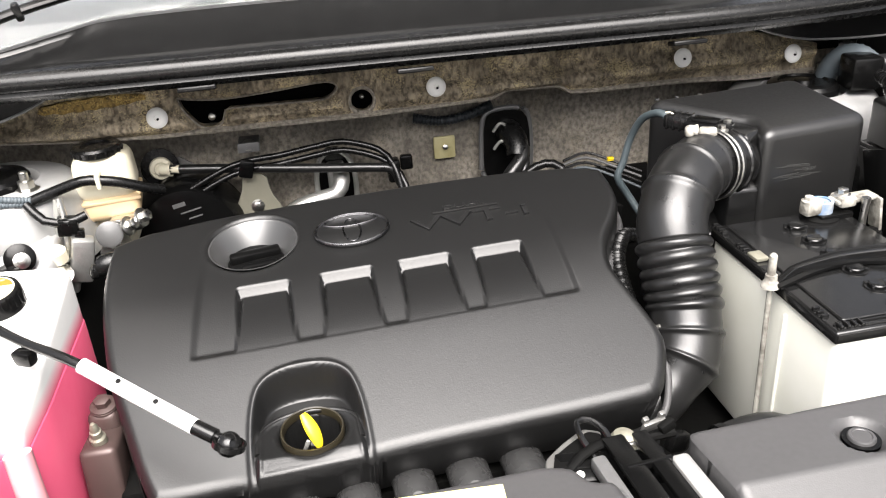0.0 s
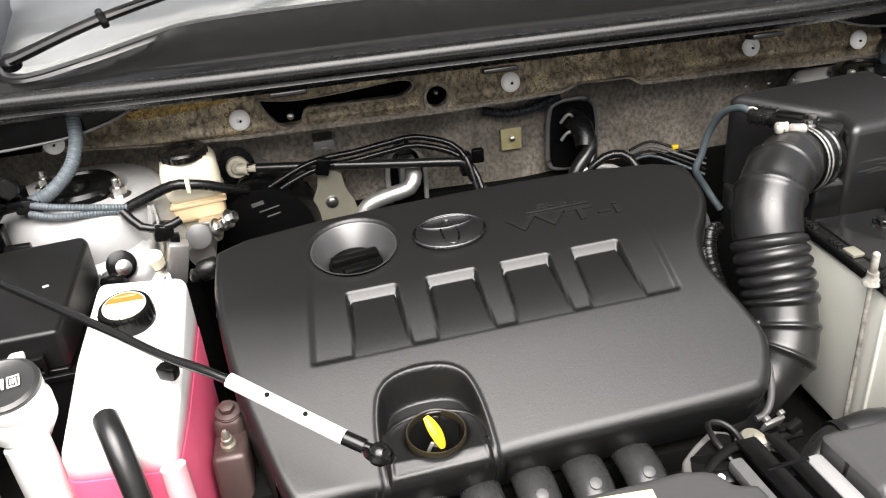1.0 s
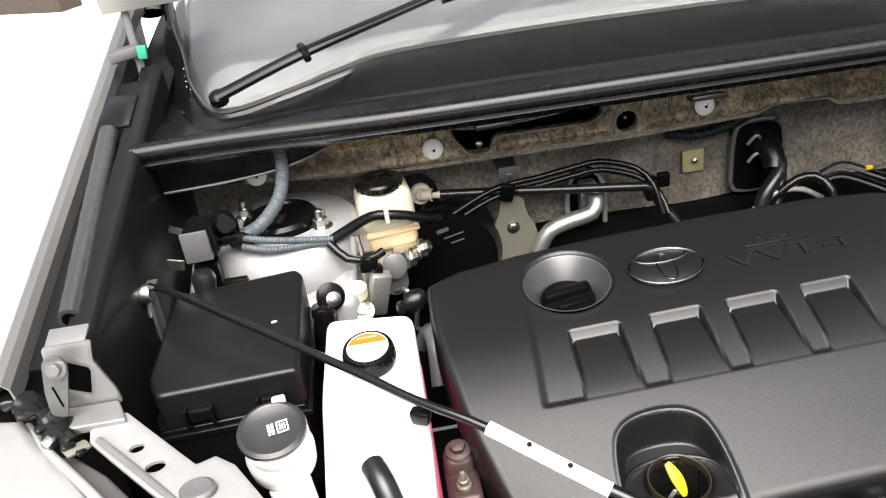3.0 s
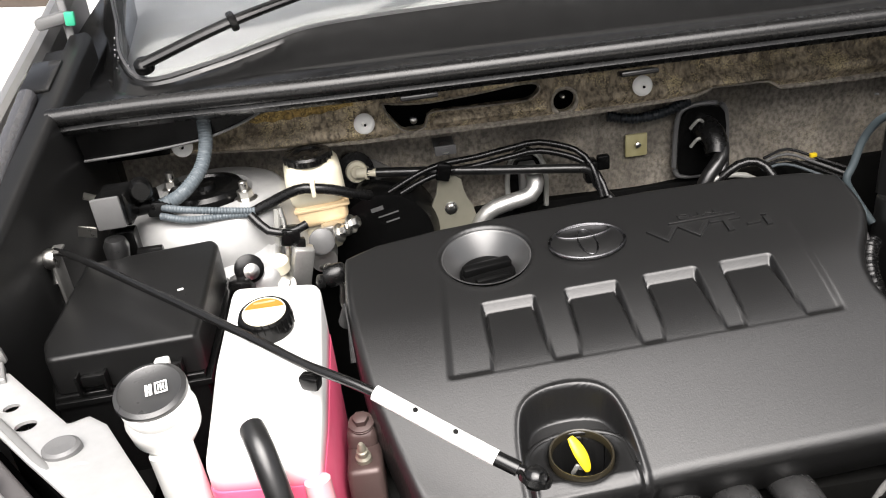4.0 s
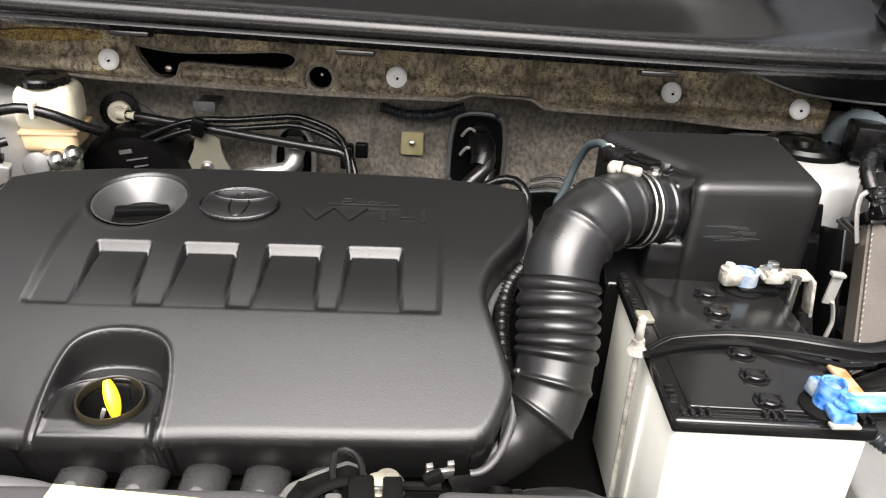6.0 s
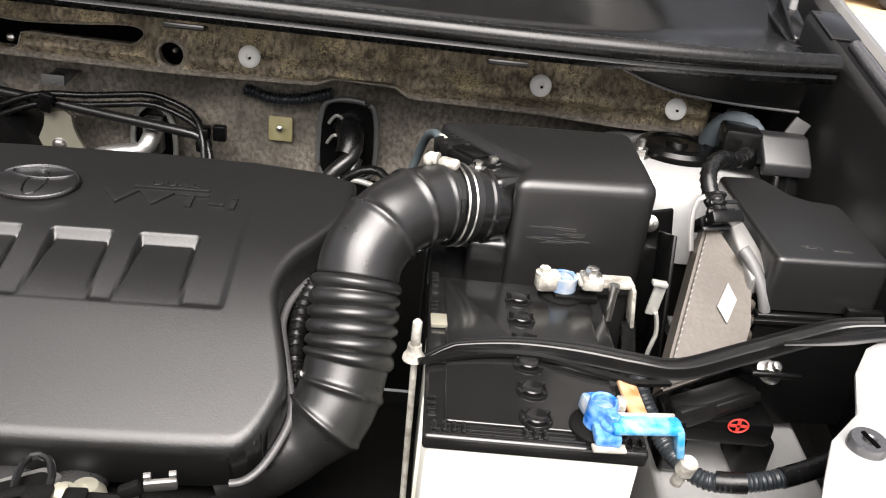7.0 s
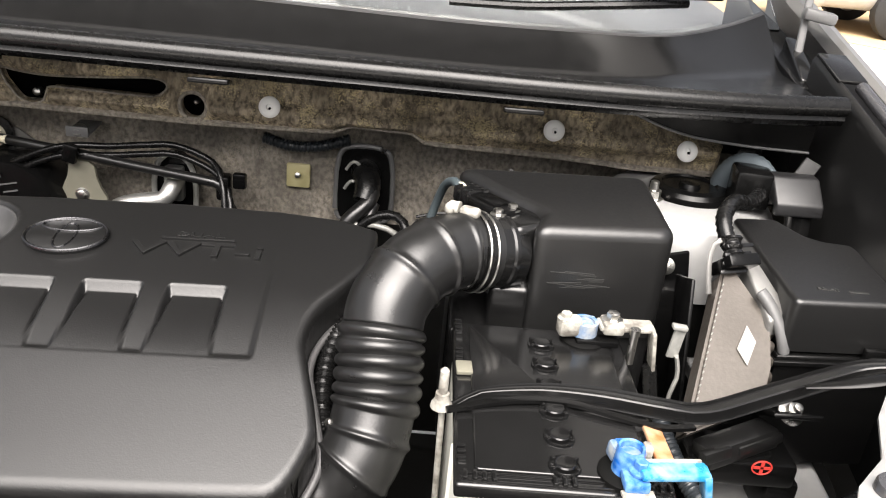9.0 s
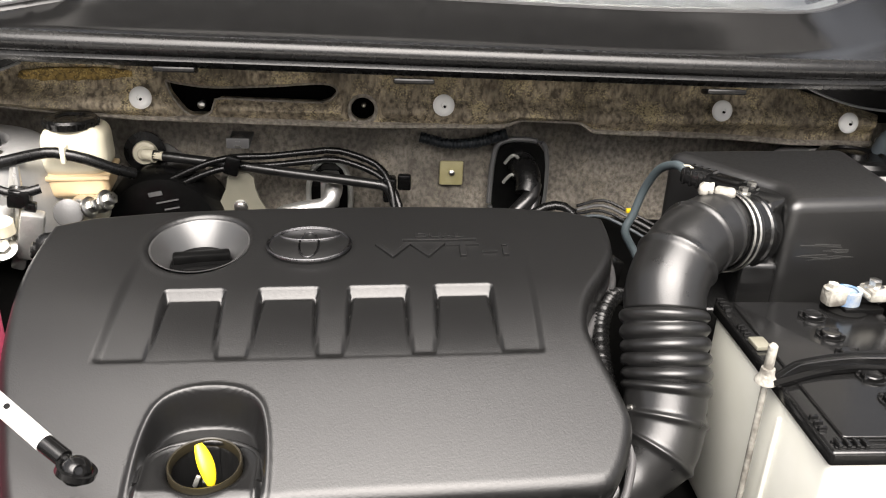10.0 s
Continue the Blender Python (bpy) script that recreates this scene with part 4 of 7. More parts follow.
def cover_lift(u, v, d):
    z = cover_z(u, v)
    P = np.stack([u, v], 1)
    # shallow trough that holds the four windows
    smooth_skin = z.copy()
    side = np.minimum((u + 0.302 - 0.08 * (v + 0.344)) * 0.8, 0.091 - u)
    trough = 0.0032 * ss(0.0, 0.008, side) * ss(-0.3440, -0.3365, v) * ss(-0.19, -0.29, v)
    z = z - trough
    for a, b in SLOTS:
        # each window: a bevelled rear wall, side walls that fade out, a floor that climbs to the front
        k = np.clip((v + 0.3415) / 0.0785, 0, 1)
        inner = np.minimum(u - (a + 0.004 * k), (b - 0.004 * k) - u)
        back = -0.262 - v
        ci, cb = np.maximum(0.006 - inner, 0), np.maximum(0.006 - back, 0)
        rim = np.where((ci > 0) & (cb > 0), 0.006 - np.hypot(ci, cb), np.minimum(inner, back))
        on = (rim > 0) & (v > -0.342)
        part_way = np.clip(np.minimum(inner / 0.0035, back / 0.0075), 0, 1)
        groove = 0.0035 * np.exp(-((inner - 0.0042) / 0.0013) ** 2) * ss(0.05, 0.45, k) * ss(0.006, 0.012, back)
        floor = smooth_skin - (0.0112 * k ** 1.4 + 0.0004) - groove
        z = np.where(on, z * (1 - part_way) + floor * part_way, z)
    # oil filler funnel
    r = np.hypot(u - OIL[0], v - OIL[1])
    z = z + 0.0012 * np.exp(-((r - 0.051) / 0.004) ** 2)
    fun = np.clip((0.0485 - r) / 0.002, 0, 1)
    z = z - 0.002 * fun
    # dipstick recess
    ar, _ = signed(P, ARCH)
    inn, _ = signed(P, INNER)
    floor = 0.8100 + 0.09 * (v + 0.46) + 0.02 * (u + 0.19)
    step = floor - 0.001
    w = ss(0.0, 0.0085, ar)
    z = z + np.where(ar > -0.004, 0.0015 * np.exp(-(ar / 0.003) ** 2), 0)
    z = np.where(ar > 0, z * (1 - w) + np.minimum(z, step) * w, z)
    z = np.where(ar > 0.004, z + 0.0045 * ss(-0.004, 0.0025, inn) + 0.0014 * np.exp(-((inn - 0.002) / 0.0022) ** 2), z)
    # rounded rim
    k = 1 - np.clip(d / 0.010, 0, 1)
    return z - 0.010 * (1 - np.sqrt(np.clip(1 - k * k, 0, 1)))


mat_runner = mat("satin_grey_black_plastic", (0.030, 0.030, 0.030), 0.28, second=(0.020, 0.020, 0.020), scale=60)
cover = thing("engine_cover", (-0.1, -0.3, 0.81), "grained black plastic engine cover with four windows", "engine cover")
part("shell", sheet(COVER, [ring(*DIP, 0.0285, 0.0255, 28), ring(OIL[0], OIL[1], 0.0465, 0.0465, 40)], 0.0013, cover_lift, 0.048, tuck=lambda c: Vector((0, 0.020 if c.y < -0.43 else 0.0, 0))), M_COVER, cover, "", 60)


def on_cover(x, y, h=0.0):
    s = float(cover_z(x, y + 0.01) - cover_z(x, y - 0.01)) / 0.02
    return pose(x, y, float(cover_z(x, y)) + h, math.degrees(math.atan(s)), -1.7, 0)


def oval(rx, ry, thick, n=48):
    return tube([(rx * math.cos(2 * math.pi * k / n), ry * math.sin(2 * math.pi * k / n), 0) for k in range(n + 1)], thick, 8, 0.004, ends=False)


LOGO = on_cover(-0.126, -0.202, 0.0025)
b1 = lathe([(0.041, -0.004), (0.041, 0.0), (0.039, 0.001), (0, 0.001)], squash=(1, 0.72), sides=40)
bmesh.ops.transform(b1, matrix=LOGO, verts=b1.verts)
part("emblem", b1, M_COVER, cover, "raised black oval badge")
M_CHROME = mat("satin_dark_chrome", (0.13, 0.13, 0.135), 0.28, metal=1.0, second=(0.09, 0.09, 0.095), scale=100)
for rx, ry, th, dy in ((0.0405, 0.0295, 0.0017, 0.0), (0.029, 0.0105, 0.0014, 0.0165), (0.0095, 0.022, 0.0012, -0.002)):
    b2 = oval(rx, ry, th)
    bmesh.ops.transform(b2, matrix=LOGO @ Matrix.Translation((0, dy, 0.001)), verts=b2.verts)
    part("badge_ring", b2, M_CHROME, cover, "satin chrome badge ring")
M_RAISED = mat("worn_raised_plastic", (0.008, 0.008, 0.008), 0.36, second=(0.006, 0.006, 0.006), scale=300)
part("lettering", writing("VVT-i", 0.050, on_cover(0.007, -0.214, 0.0008) @ Matrix.Diagonal((1.15, 0.62, 1, 1)), 0.0014), M_RAISED, cover, "raised black lettering VVT-i")
part("small_lettering", writing("DUAL", 0.014, on_cover(0.004, -0.186, 0.0005) @ Matrix.Diagonal((1.35, 0.8, 1, 1)), 0.0008), M_RAISED, cover, "small raised lettering DUAL")
b3 = box((0.075, 0.003, 0.003), bevel=0.0006)
bmesh.ops.transform(b3, matrix=on_cover(0.004, -0.1945, 0.001), verts=b3.verts)
part("underline", b3, M_RAISED, cover)
TAPER = [(0.0490, -0.0026), (0.0474, -0.0024), (0.0464, -0.0032), (0.0300, -0.0275), (0.0285, -0.0295)]
cone = loft([[(r * math.cos(2 * math.pi * k / 56), r * math.sin(2 * math.pi * k / 56), z) for k in range(57)] for r, z in TAPER])
bmesh.ops.remove_doubles(cone, verts=cone.verts, dist=0.00005)
bmesh.ops.recalc_face_normals(cone, faces=cone.faces)
bmesh.ops.transform(cone, matrix=on_cover(*OIL), verts=cone.verts)
part("filler_funnel", cone, M_FUNNEL, cover, "smooth satin filler funnel", 60)
part("oil_cap", merge(merge(lathe([(0.031, 0.0), (0.031, 0.010), (0.029, 0.013), (0, 0.014)], (OIL[0], OIL[1] + 0.002, 0.874), (0, -0.12, 1), 32), box((0.056, 0.013, 0.016), (OIL[0], OIL[1] + 0.004, 0.888), (7, 0, 12), 0.003)), box((0.040, 0.010, 0.010), (OIL[0] + 0.004, OIL[1] - 0.014, 0.884), (7, 0, 12), 0.003)), M_CAP, cover, "black oil filler cap with a grip bar")
# the well's walls and floor carry its shade as black colour
part("dipstick_well", merge(hoop([(0.0285, 0.0), (0.0285, 0.055), (0.0300, 0.055), (0.0300, 0.0)], (DIP[0], DIP[1], 0.755), (0, 0, 1), 32), lathe([(0.029, 0.0), (0.029, 0.002)], (DIP[0], DIP[1], 0.753), sides=28)), M_VOID, cover, "dipstick well coloured black for the shade inside")
part("well_ring", hoop([(0.0292, 0.0030), (0.0285, 0.0044), (0.0272, 0.0038), (0.0262, 0.0010), (0.0262, -0.004), (0.0292, -0.004)], (DIP[0], DIP[1], 0.8155), (0, -0.09, 1), 36), M_BRASS, cover, "olive-stained ring round the well")

rim = [(x + 0.0035, y, float(cover_z(x, y)) - 0.036) for x, y in COVER if x > 0.115 and y < -0.12]
ridge = [Vector((x, y, 0.8100 + 0.09 * (y + 0.46) + 0.02 * (x + 0.19) + 0.0022)) for x, y in INNER[1:-1]]
part("recess_ridge", tube(ridge, 0.0030, 10, 0.004), M_COVER, cover, "rounded ridge round the dipstick recess", 60)
part("lower_flange", tube(rim, 0.0038, 8, 0.006, flat=0.8), M_FADED, cover, "worn lower flange", 60)

dip = thing("dipstick", (DIP[0], DIP[1], 0.756), "oil dipstick with a bright yellow handle", "dipstick")
part("stem", tube([(DIP[0], DIP[1] + 0.004, 0.756), (DIP[0], DIP[1] + 0.002, 0.80)], 0.004, 8), M_STEEL, dip)
part("handle", tube([(DIP[0] - 0.007, DIP[1] + 0.013, 0.827), (DIP[0] - 0.004, DIP[1] + 0.009, 0.822), (DIP[0] + 0.001, DIP[1] + 0.002, 0.812), (DIP[0] + 0.004, DIP[1] - 0.003, 0.803), (DIP[0] + 0.004, DIP[1] - 0.004, 0.800)], lambda s: 0.0032 + 0.0036 * math.sin(min(1, s / 0.034) * math.pi) ** 0.8, 14, 0.003, flat=0.55), M_YELLOW, dip, "yellow plastic pull handle")
part("tongue", box((0.004, 0.003, 0.014), (DIP[0] - 0.007, DIP[1] - 0.003, 0.803), (12, 20, 0), 0.0015), M_LEAD, dip, "dull pale tongue beside the handle")
part("cross_pin", box((0.024, 0.002, 0.002), (DIP[0] + 0.002, DIP[1] - 0.016, 0.802), (0, -3, 4), 0.0006), M_LEAD, dip)

runners = thing("intake_manifold", (-0.08, -0.50, 0.62), "grey-black plastic intake manifold with rounded runners", "manifold")
part("plenum", box((0.40, 0.12, 0.10), (-0.10, -0.50, 0.67), bevel=0.02, segments=3), M_BLACK, runners)
for x in (-0.212, -0.160, -0.108, -0.056, -0.003):
    part("runner", tube([(x, -0.40, 0.745), (x, -0.450, 0.757), (x + 0.001, -0.484, 0.748), (x + 0.002, -0.510, 0.712), (x + 0.002, -0.522, 0.66)], 0.0205, 16, 0.01, flat=0.75), mat_runner, runners, "rounded satin runner")
    part("stud", lathe([(0.006, 0.0), (0.006, 0.004), (0.003, 0.005)], (x, -0.478, 0.7655), (0, -0.4, 1), 12), M_GREY, runners)

# ---- intake side: hose, air meter, air box ----
hose = thing("intake_hose", (0.19, -0.37, 0.72), "ribbed black rubber air intake hose", "hose")
HOSE = [(0.292, -0.228, 0.950), (0.262, -0.243, 0.955), (0.228, -0.272, 0.950), (0.205, -0.300, 0.928), (0.200, -0.318, 0.903), (0.200, -0.336, 0.875), (0.199, -0.354, 0.846), (0.190, -0.378, 0.813), (0.168, -0.394, 0.789), (0.138, -0.404, 0.768), (0.105, -0.410, 0.752)]


def along(k):
    """Metres along the hose to its k-th point."""
    line = smooth_path(HOSE[:k + 1] if k else HOSE[:2], 0.002)
    return sum((b - a).length for a, b in zip(line, line[1:])) if k else 0.0


S1, S2 = along(4) - 0.006, along(6) + 0.002


def hose_radius(s):
    r = 0.0365
    if S1 < s < S2:
        r += 0.0054 * abs(math.sin((s - S1) / (S2 - S1) * 6 * math.pi)) ** 0.6 - 0.0016
    for at, h in ((0.030, 0.0015), (0.060, 0.0026), (0.098, 0.0026), (S2 + 0.022, 0.0030), (S2 + 0.052, 0.0030)):
        r += h * math.exp(-((s - at) / 0.003) ** 2)
    return r - 0.007 * float(ss(S2 + 0.045, S2 + 0.080, s))


part("bellows", tube(HOSE, hose_radius, 36, 0.0012), M_HOSE, hose, "", 60)
ax = (Vector(HOSE[0]) - Vector(HOSE[1])).normalized()
c0 = Vector(HOSE[0]) - ax * 0.014
part("clamp_band", hoop([(0.0375, -0.0060), (0.0392, -0.0060), (0.0392, 0.0060), (0.0375, 0.0060)], c0, ax, 40), M_RUBBER, hose, "dark band between the clamp wires")
for k in (-0.0042, 0.0042):
    part("clamp_wire", hoop([(0.0388 + 0.0015 * math.cos(a), k + 0.0015 * math.sin(a)) for a in (2 * math.pi * q / 8 for q in range(8))], c0, ax, 44), M_STEEL, hose, "bright steel clamp wire")
part("clamp_screw", merge(merge(box((0.020, 0.012, 0.010), (0.272, -0.236, 0.993), (0, 0, -25), 0.004, 3), bolt((0.262, -0.232, 0.9945), (-1, 0.4, 0), 0.006, 0.010, flange=1.1)), box((0.010, 0.016, 0.012), (0.254, -0.228, 0.993), (0, 0, -25), 0.005, 3)), M_CORRODED, hose, "whitish clamp screw")

airbox = thing("air_filter_box", (0.37, -0.17, 0.72), "black plastic air filter box", "air filter box")
TOP = [(0.258, -0.098), (0.474, -0.080), (0.473, -0.234), (0.331, -0.248), (0.344, -0.206), (0.312, -0.170)]
part("lid", soft_prism(TOP, 0.018, 0.872, lambda x, y: 0.990 + 0.03 * (y + 0.17), 0.012), M_BOX, airbox, "", 60)
part("lower_case", prism(fillet([(0.262, -0.102), (0.470, -0.084), (0.470, -0.230), (0.262, -0.236)], 0.012), 0.72, 0.872, 0.004), M_BOX, airbox)
part("meter_housing", box((0.050, 0.058, 0.080), (0.327, -0.203, 0.9425), (0, 0, 26.6), 0.008, 4), M_GLOSS, airbox, "black air meter housing")
part("outlet", lathe([(0.0362, -0.03), (0.0362, 0.010), (0.0378, 0.012), (0.0378, 0.016), (0.0355, 0.018), (0.0345, 0.030)], Vector(HOSE[0]), ax, 36), M_GLOSS, airbox)
sensor = part("sensor", merge(box((0.030, 0.052, 0.012), (0.2985, -0.1885, 0.981), (0, 2, 40), 0.003), box((0.020, 0.030, 0.004), (0.296, -0.186, 0.988), (0, 2, 40), 0.001)), M_BLACK, airbox, "black air flow sensor")
part("plug", box((0.022, 0.030, 0.016), (0.2745, -0.160, 0.982), (0, 0, 40), 0.003), M_GLOSS, sensor, "ribbed black plug")
for k in range(4):
    part("plug_rib", box((0.024, 0.0022, 0.018), (0.268 + 0.0052 * k, -0.1525 - 0.0062 * k, 0.982), (0, 0, 40), 0.0006), M_GLOSS, sensor)
for x, y in ((0.3005, -0.214), (0.316, -0.198)):
    part("screw", bolt((x, y, 0.984), r=0.005, h=0.006), M_STEEL, airbox)
for x, z, w in ((0.3175, 0.934, 0.038), (0.282, 0.884, 0.040)):
    part("column", prism(fillet([(x - w / 2, -0.200), (x + w / 2, -0.200), (x + w / 2, -0.2475), (x - w / 2, -0.2465)], 0.005), 0.722, lambda x, y: z + 0.5 * (y + 0.22), 0.004), M_GLOSS, airbox, "stepped glossy black column")
rnd = random.Random(11)
for k in range(16):
    x, z, w = rnd.uniform(0.366, 0.428), rnd.uniform(0.926, 0.942), rnd.uniform(0.010, 0.030)
    part("scuff", box((w, 0.0006, rnd.uniform(0.0006, 0.0018)), (x, -0.2436 + 0.0986 * (x - 0.376), z), (0, rnd.uniform(-2, 6), 5.6), 0.0001), M_SCUFF, airbox, "dull rubbed streak")

loom = thing("sensor_loom", (0.24, -0.10, 0.86), "grey-blue sleeved sensor cable", "cable")
part("sleeve", tube([(0.264, -0.150, 0.985), (0.259, -0.138, 0.987), (0.250, -0.114, 0.974), (0.242, -0.098, 0.945), (0.233, -0.098, 0.912), (0.226, -0.100, 0.893), (0.240, -0.102, 0.868), (0.255, -0.12, 0.84)], 0.0048, 10, 0.006), M_SLEEVE, loom)
for k, (z, c) in enumerate(((0.0, M_RED), (0.003, M_CREAM), (-0.003, M_BLACK))):
    part("wire", tube([(0.262, -0.147, 0.986 + z), (0.266, -0.152, 0.988 + z), (0.270, -0.156, 0.986 + z)], 0.0012, 6), c, loom)

# ---- battery ----
bat = thing("battery", (0.345, -0.39, 0.69), "off-white car battery with black lid and corroded terminals", "battery")
part("case", box((0.152, 0.222, 0.194), (0.3435, -0.388, 0.787), bevel=0.006, segments=3), M_BATTERY, bat)
for y in (-0.425,):
    part("case_rib", box((0.004, 0.004, 0.17), (0.2665, y, 0.785), bevel=0.0015), M_BATTERY, bat)
part("lid", box((0.158, 0.228, 0.013), (0.3435, -0.388, 0.8895), bevel=0.003, segments=3), M_LID, bat, "shiny black battery lid")
part("lid_step", prism(fillet([(0.279, -0.487), (0.408, -0.487), (0.408, -0.283), (0.279, -0.283)], 0.004), 0.894, 0.8985, 0.0015), M_LID, bat, "raised middle of the lid")
for y, h in ((-0.4905, 0.0020), (-0.4965, 0.0014)):
    part("lid_rib", box((0.150, 0.0022, h), (0.3435, y, 0.8962 + h / 2), bevel=0.0006), M_GLOSS, bat, "narrow ridge along the lid")
for x0, count in ((0.272, 4), (0.336, 3), (0.398, 4)):
    for k in range(count):
        part("lid_tooth", box((0.0036, 0.010, 0.0042), (x0 + 0.0068 * k, -0.4935, 0.898), bevel=0.001), M_GLOSS, bat)
for y0, count in ((-0.476, 3), (-0.340, 3), (-0.296, 4)):
    for k in range(count):
        part("lid_tooth", box((0.007, 0.0034, 0.004), (0.2695, y0 + 0.0068 * k, 0.898), bevel=0.001), M_GLOSS, bat)
for k in range(5):
    part("lid_tooth", box((0.009, 0.0024, 0.004), (0.4155, -0.452 + 0.0055 * k, 0.898), bevel=0.0008), M_GLOSS, bat)
for k in range(6):
    y = -0.310 - 0.0336 * k
    cap = part("cell_cap", merge(lathe([(0.0082, 0.0), (0.0082, 0.0035), (0.0074, 0.0045), (0.0060, 0.0040), (0, 0.0038)], (0.3445, y, 0.8985), sides=22), hoop([(0.0108, 0.0), (0.0108, 0.0016), (0.0120, 0.0016), (0.0124, 0.0)], (0.3445, y, 0.8985), sides=26)), M_GLOSS, bat, "round black cell cap")
    for s in (-1, 1):
        for g in (-1, 1):
            part("cap_lug", box((0.0045, 0.0030, 0.0045), (0.3445 + s * 0.0084, y + g * 0.0058, 0.9005), (0, 0, s * g * 35), 0.001), M_GLOSS, cap)
for (x, y), name in (((0.385, -0.292), "negative"), ((0.389, -0.480), "positive")):
    part("post_base", lathe([(0.021, 0.894), (0.021, 0.900), (0.018, 0.902)], (x, y, 0), sides=24), M_DARK, bat)
    part("post", lathe([(0.0095, 0.898), (0.0082, 0.9165), (0.007, 0.9175)], (x, y, 0), sides=20), M_GREASED, bat)
part("case_label", box((0.014, 0.018, 0.004), (0.2735, -0.357, 0.8985), (0, 0, 3), 0.001), M_BEIGE, bat)

neg = thing("negative_clamp", (0.40, -0.292, 0.895), "white corroded battery clamp touched with blue grease", "battery clamp")
part("collar", merge(hoop([(0.009, 0.905), (0.0125, 0.905), (0.0125, 0.918), (0.009, 0.918)], (0.385, -0.292, 0), sides=24), box((0.018, 0.016, 0.010), (0.388, -0.284, 0.911), bevel=0.002)), M_GREASED, neg, "white collar smeared with blue grease")
part("shroud", box((0.040, 0.026, 0.007), (0.396, -0.294, 0.902), (0, 0, 3), 0.002), M_BLACK, neg, "black plastic shroud")
part("jaw", merge(box((0.022, 0.016, 0.018), (0.370, -0.296, 0.914), (0, 0, 10), 0.004), bolt((0.366, -0.296, 0.921), (0, 0, 1), 0.005, 0.006)), M_CORRODED, neg)
part("strap", merge(box((0.052, 0.020, 0.005), (0.423, -0.292, 0.916), (0, 0, 3), 0.002), box((0.020, 0.022, 0.012), (0.410, -0.293, 0.916), (0, 0, 3), 0.003)), M_CORRODED, neg)
part("stud", merge(bolt((0.410, -0.291, 0.920), r=0.006, h=0.008), lathe([(0.004, 0), (0.004, 0.03), (0.005, 0.03), (0.005, 0.036)], (0.4285, -0.306, 0.885), sides=10)), M_STEEL, neg)
part("drop_leg", box((0.004, 0.02, 0.040), (0.4495, -0.298, 0.898), (0, -8, 0), 0.0015), M_CORRODED, neg)
part("cable", tube([(0.450, -0.300, 0.880), (0.456, -0.31, 0.84), (0.46, -0.33, 0.78), (0.455, -0.35, 0.72)], 0.007, 10), M_RUBBER, neg, "black battery cable")

pos = thing("positive_clamp", (0.41, -0.48, 0.895), "blue-greased battery clamp on the positive post", "battery clamp")
part("collar", hoop([(0.0080, 0.901), (0.0118, 0.901), (0.0112, 0.910), (0.0104, 0.920), (0.0096, 0.9225), (0.0080, 0.9215)], (0.389, -0.480, 0), sides=24), M_BLUE, pos)
part("spare_jaw", merge(box((0.006, 0.012, 0.014), (0.3795, -0.470, 0.910), (8, 0, 20), 0.0025), box((0.016, 0.006, 0.007), (0.3965, -0.469, 0.909), (0, 0, -30), 0.002)), M_GREASED, pos, "crusted split jaw of the clamp")
part("jaw", merge(merge(box((0.012, 0.020, 0.009), (0.389, -0.463, 0.906), (0, 0, 8), 0.003), box((0.019, 0.020, 0.009), (0.391, -0.496, 0.9055), bevel=0.003)), bolt((0.394, -0.493, 0.911), r=0.005, h=0.009)), M_BLUE, pos, "blue-greased jaw")
part("strap", merge(box((0.050, 0.016, 0.006), (0.4175, -0.494, 0.914), (0, 0, 6), 0.002), box((0.006, 0.016, 0.024), (0.4425, -0.493, 0.904), (0, -12, 0), 0.002)), M_CYAN, pos, "pale blue-stained strap")
part("stud", lathe([(0.0045, 0), (0.0045, 0.012), (0.0068, 0.014), (0.0068, 0.024), (0.005, 0.026), (0, 0.026)], (0.4490, -0.494, 0.866), (0.15, -0.2, 1), 12), M_CORRODED, pos, "tarnished stud")
part("lug", box((0.0155, 0.054, 0.004), (0.4205, -0.447, 0.8995), (0, 10, 2), 0.0015), M_RUST, pos, "orange rust-stained strip")
part("base_plate", box((0.024, 0.008, 0.003), (0.392, -0.505, 0.9005), (0, 0, 4), 0.0015), M_CORRODED, pos, "white-crusted base plate")
part("strap_edge", box((0.042, 0.003, 0.007), (0.4185, -0.4855, 0.9145), (0, 0, 6), 0.001), M_CORRODED, pos, "white crust along the strap")
part("lug_stem", box((0.007, 0.010, 0.012), (0.406, -0.465, 0.908), bevel=0.002), M_CORRODED, pos)

rod = thing("hold_down", (0.26, -0.41, 0.70), "black battery hold-down bar with a white threaded rod", "hold-down bar")
part("rod", tube([(0.259, -0.410, 0.70), (0.257, -0.411, 0.80), (0.255, -0.411, 0.925)], 0.0027, 10), M_CORRODED, rod, "whitish coated rod")
part("nut", merge(lathe([(0.0090, 0.896), (0.0085, 0.899), (0.006, 0.903), (0.0055, 0.909), (0, 0.909)], (0.2545, -0.412, 0), sides=20), lathe([(0.004, 0.905), (0.0038, 0.929), (0.002, 0.931)], (0.2548, -0.411, 0), sides=10)), M_CORRODED, rod, "white flanged nut")
BAR = [(0.256, -0.413, 0.893), (0.285, -0.400, 0.9045), (0.335, -0.395, 0.9085), (0.385, -0.397, 0.9085), (0.432, -0.402, 0.906), (0.468, -0.401, 0.904), (0.520, -0.386, 0.914), (0.572, -0.374, 0.928), (0.606, -0.367, 0.936), (0.636, -0.373, 0.944)]
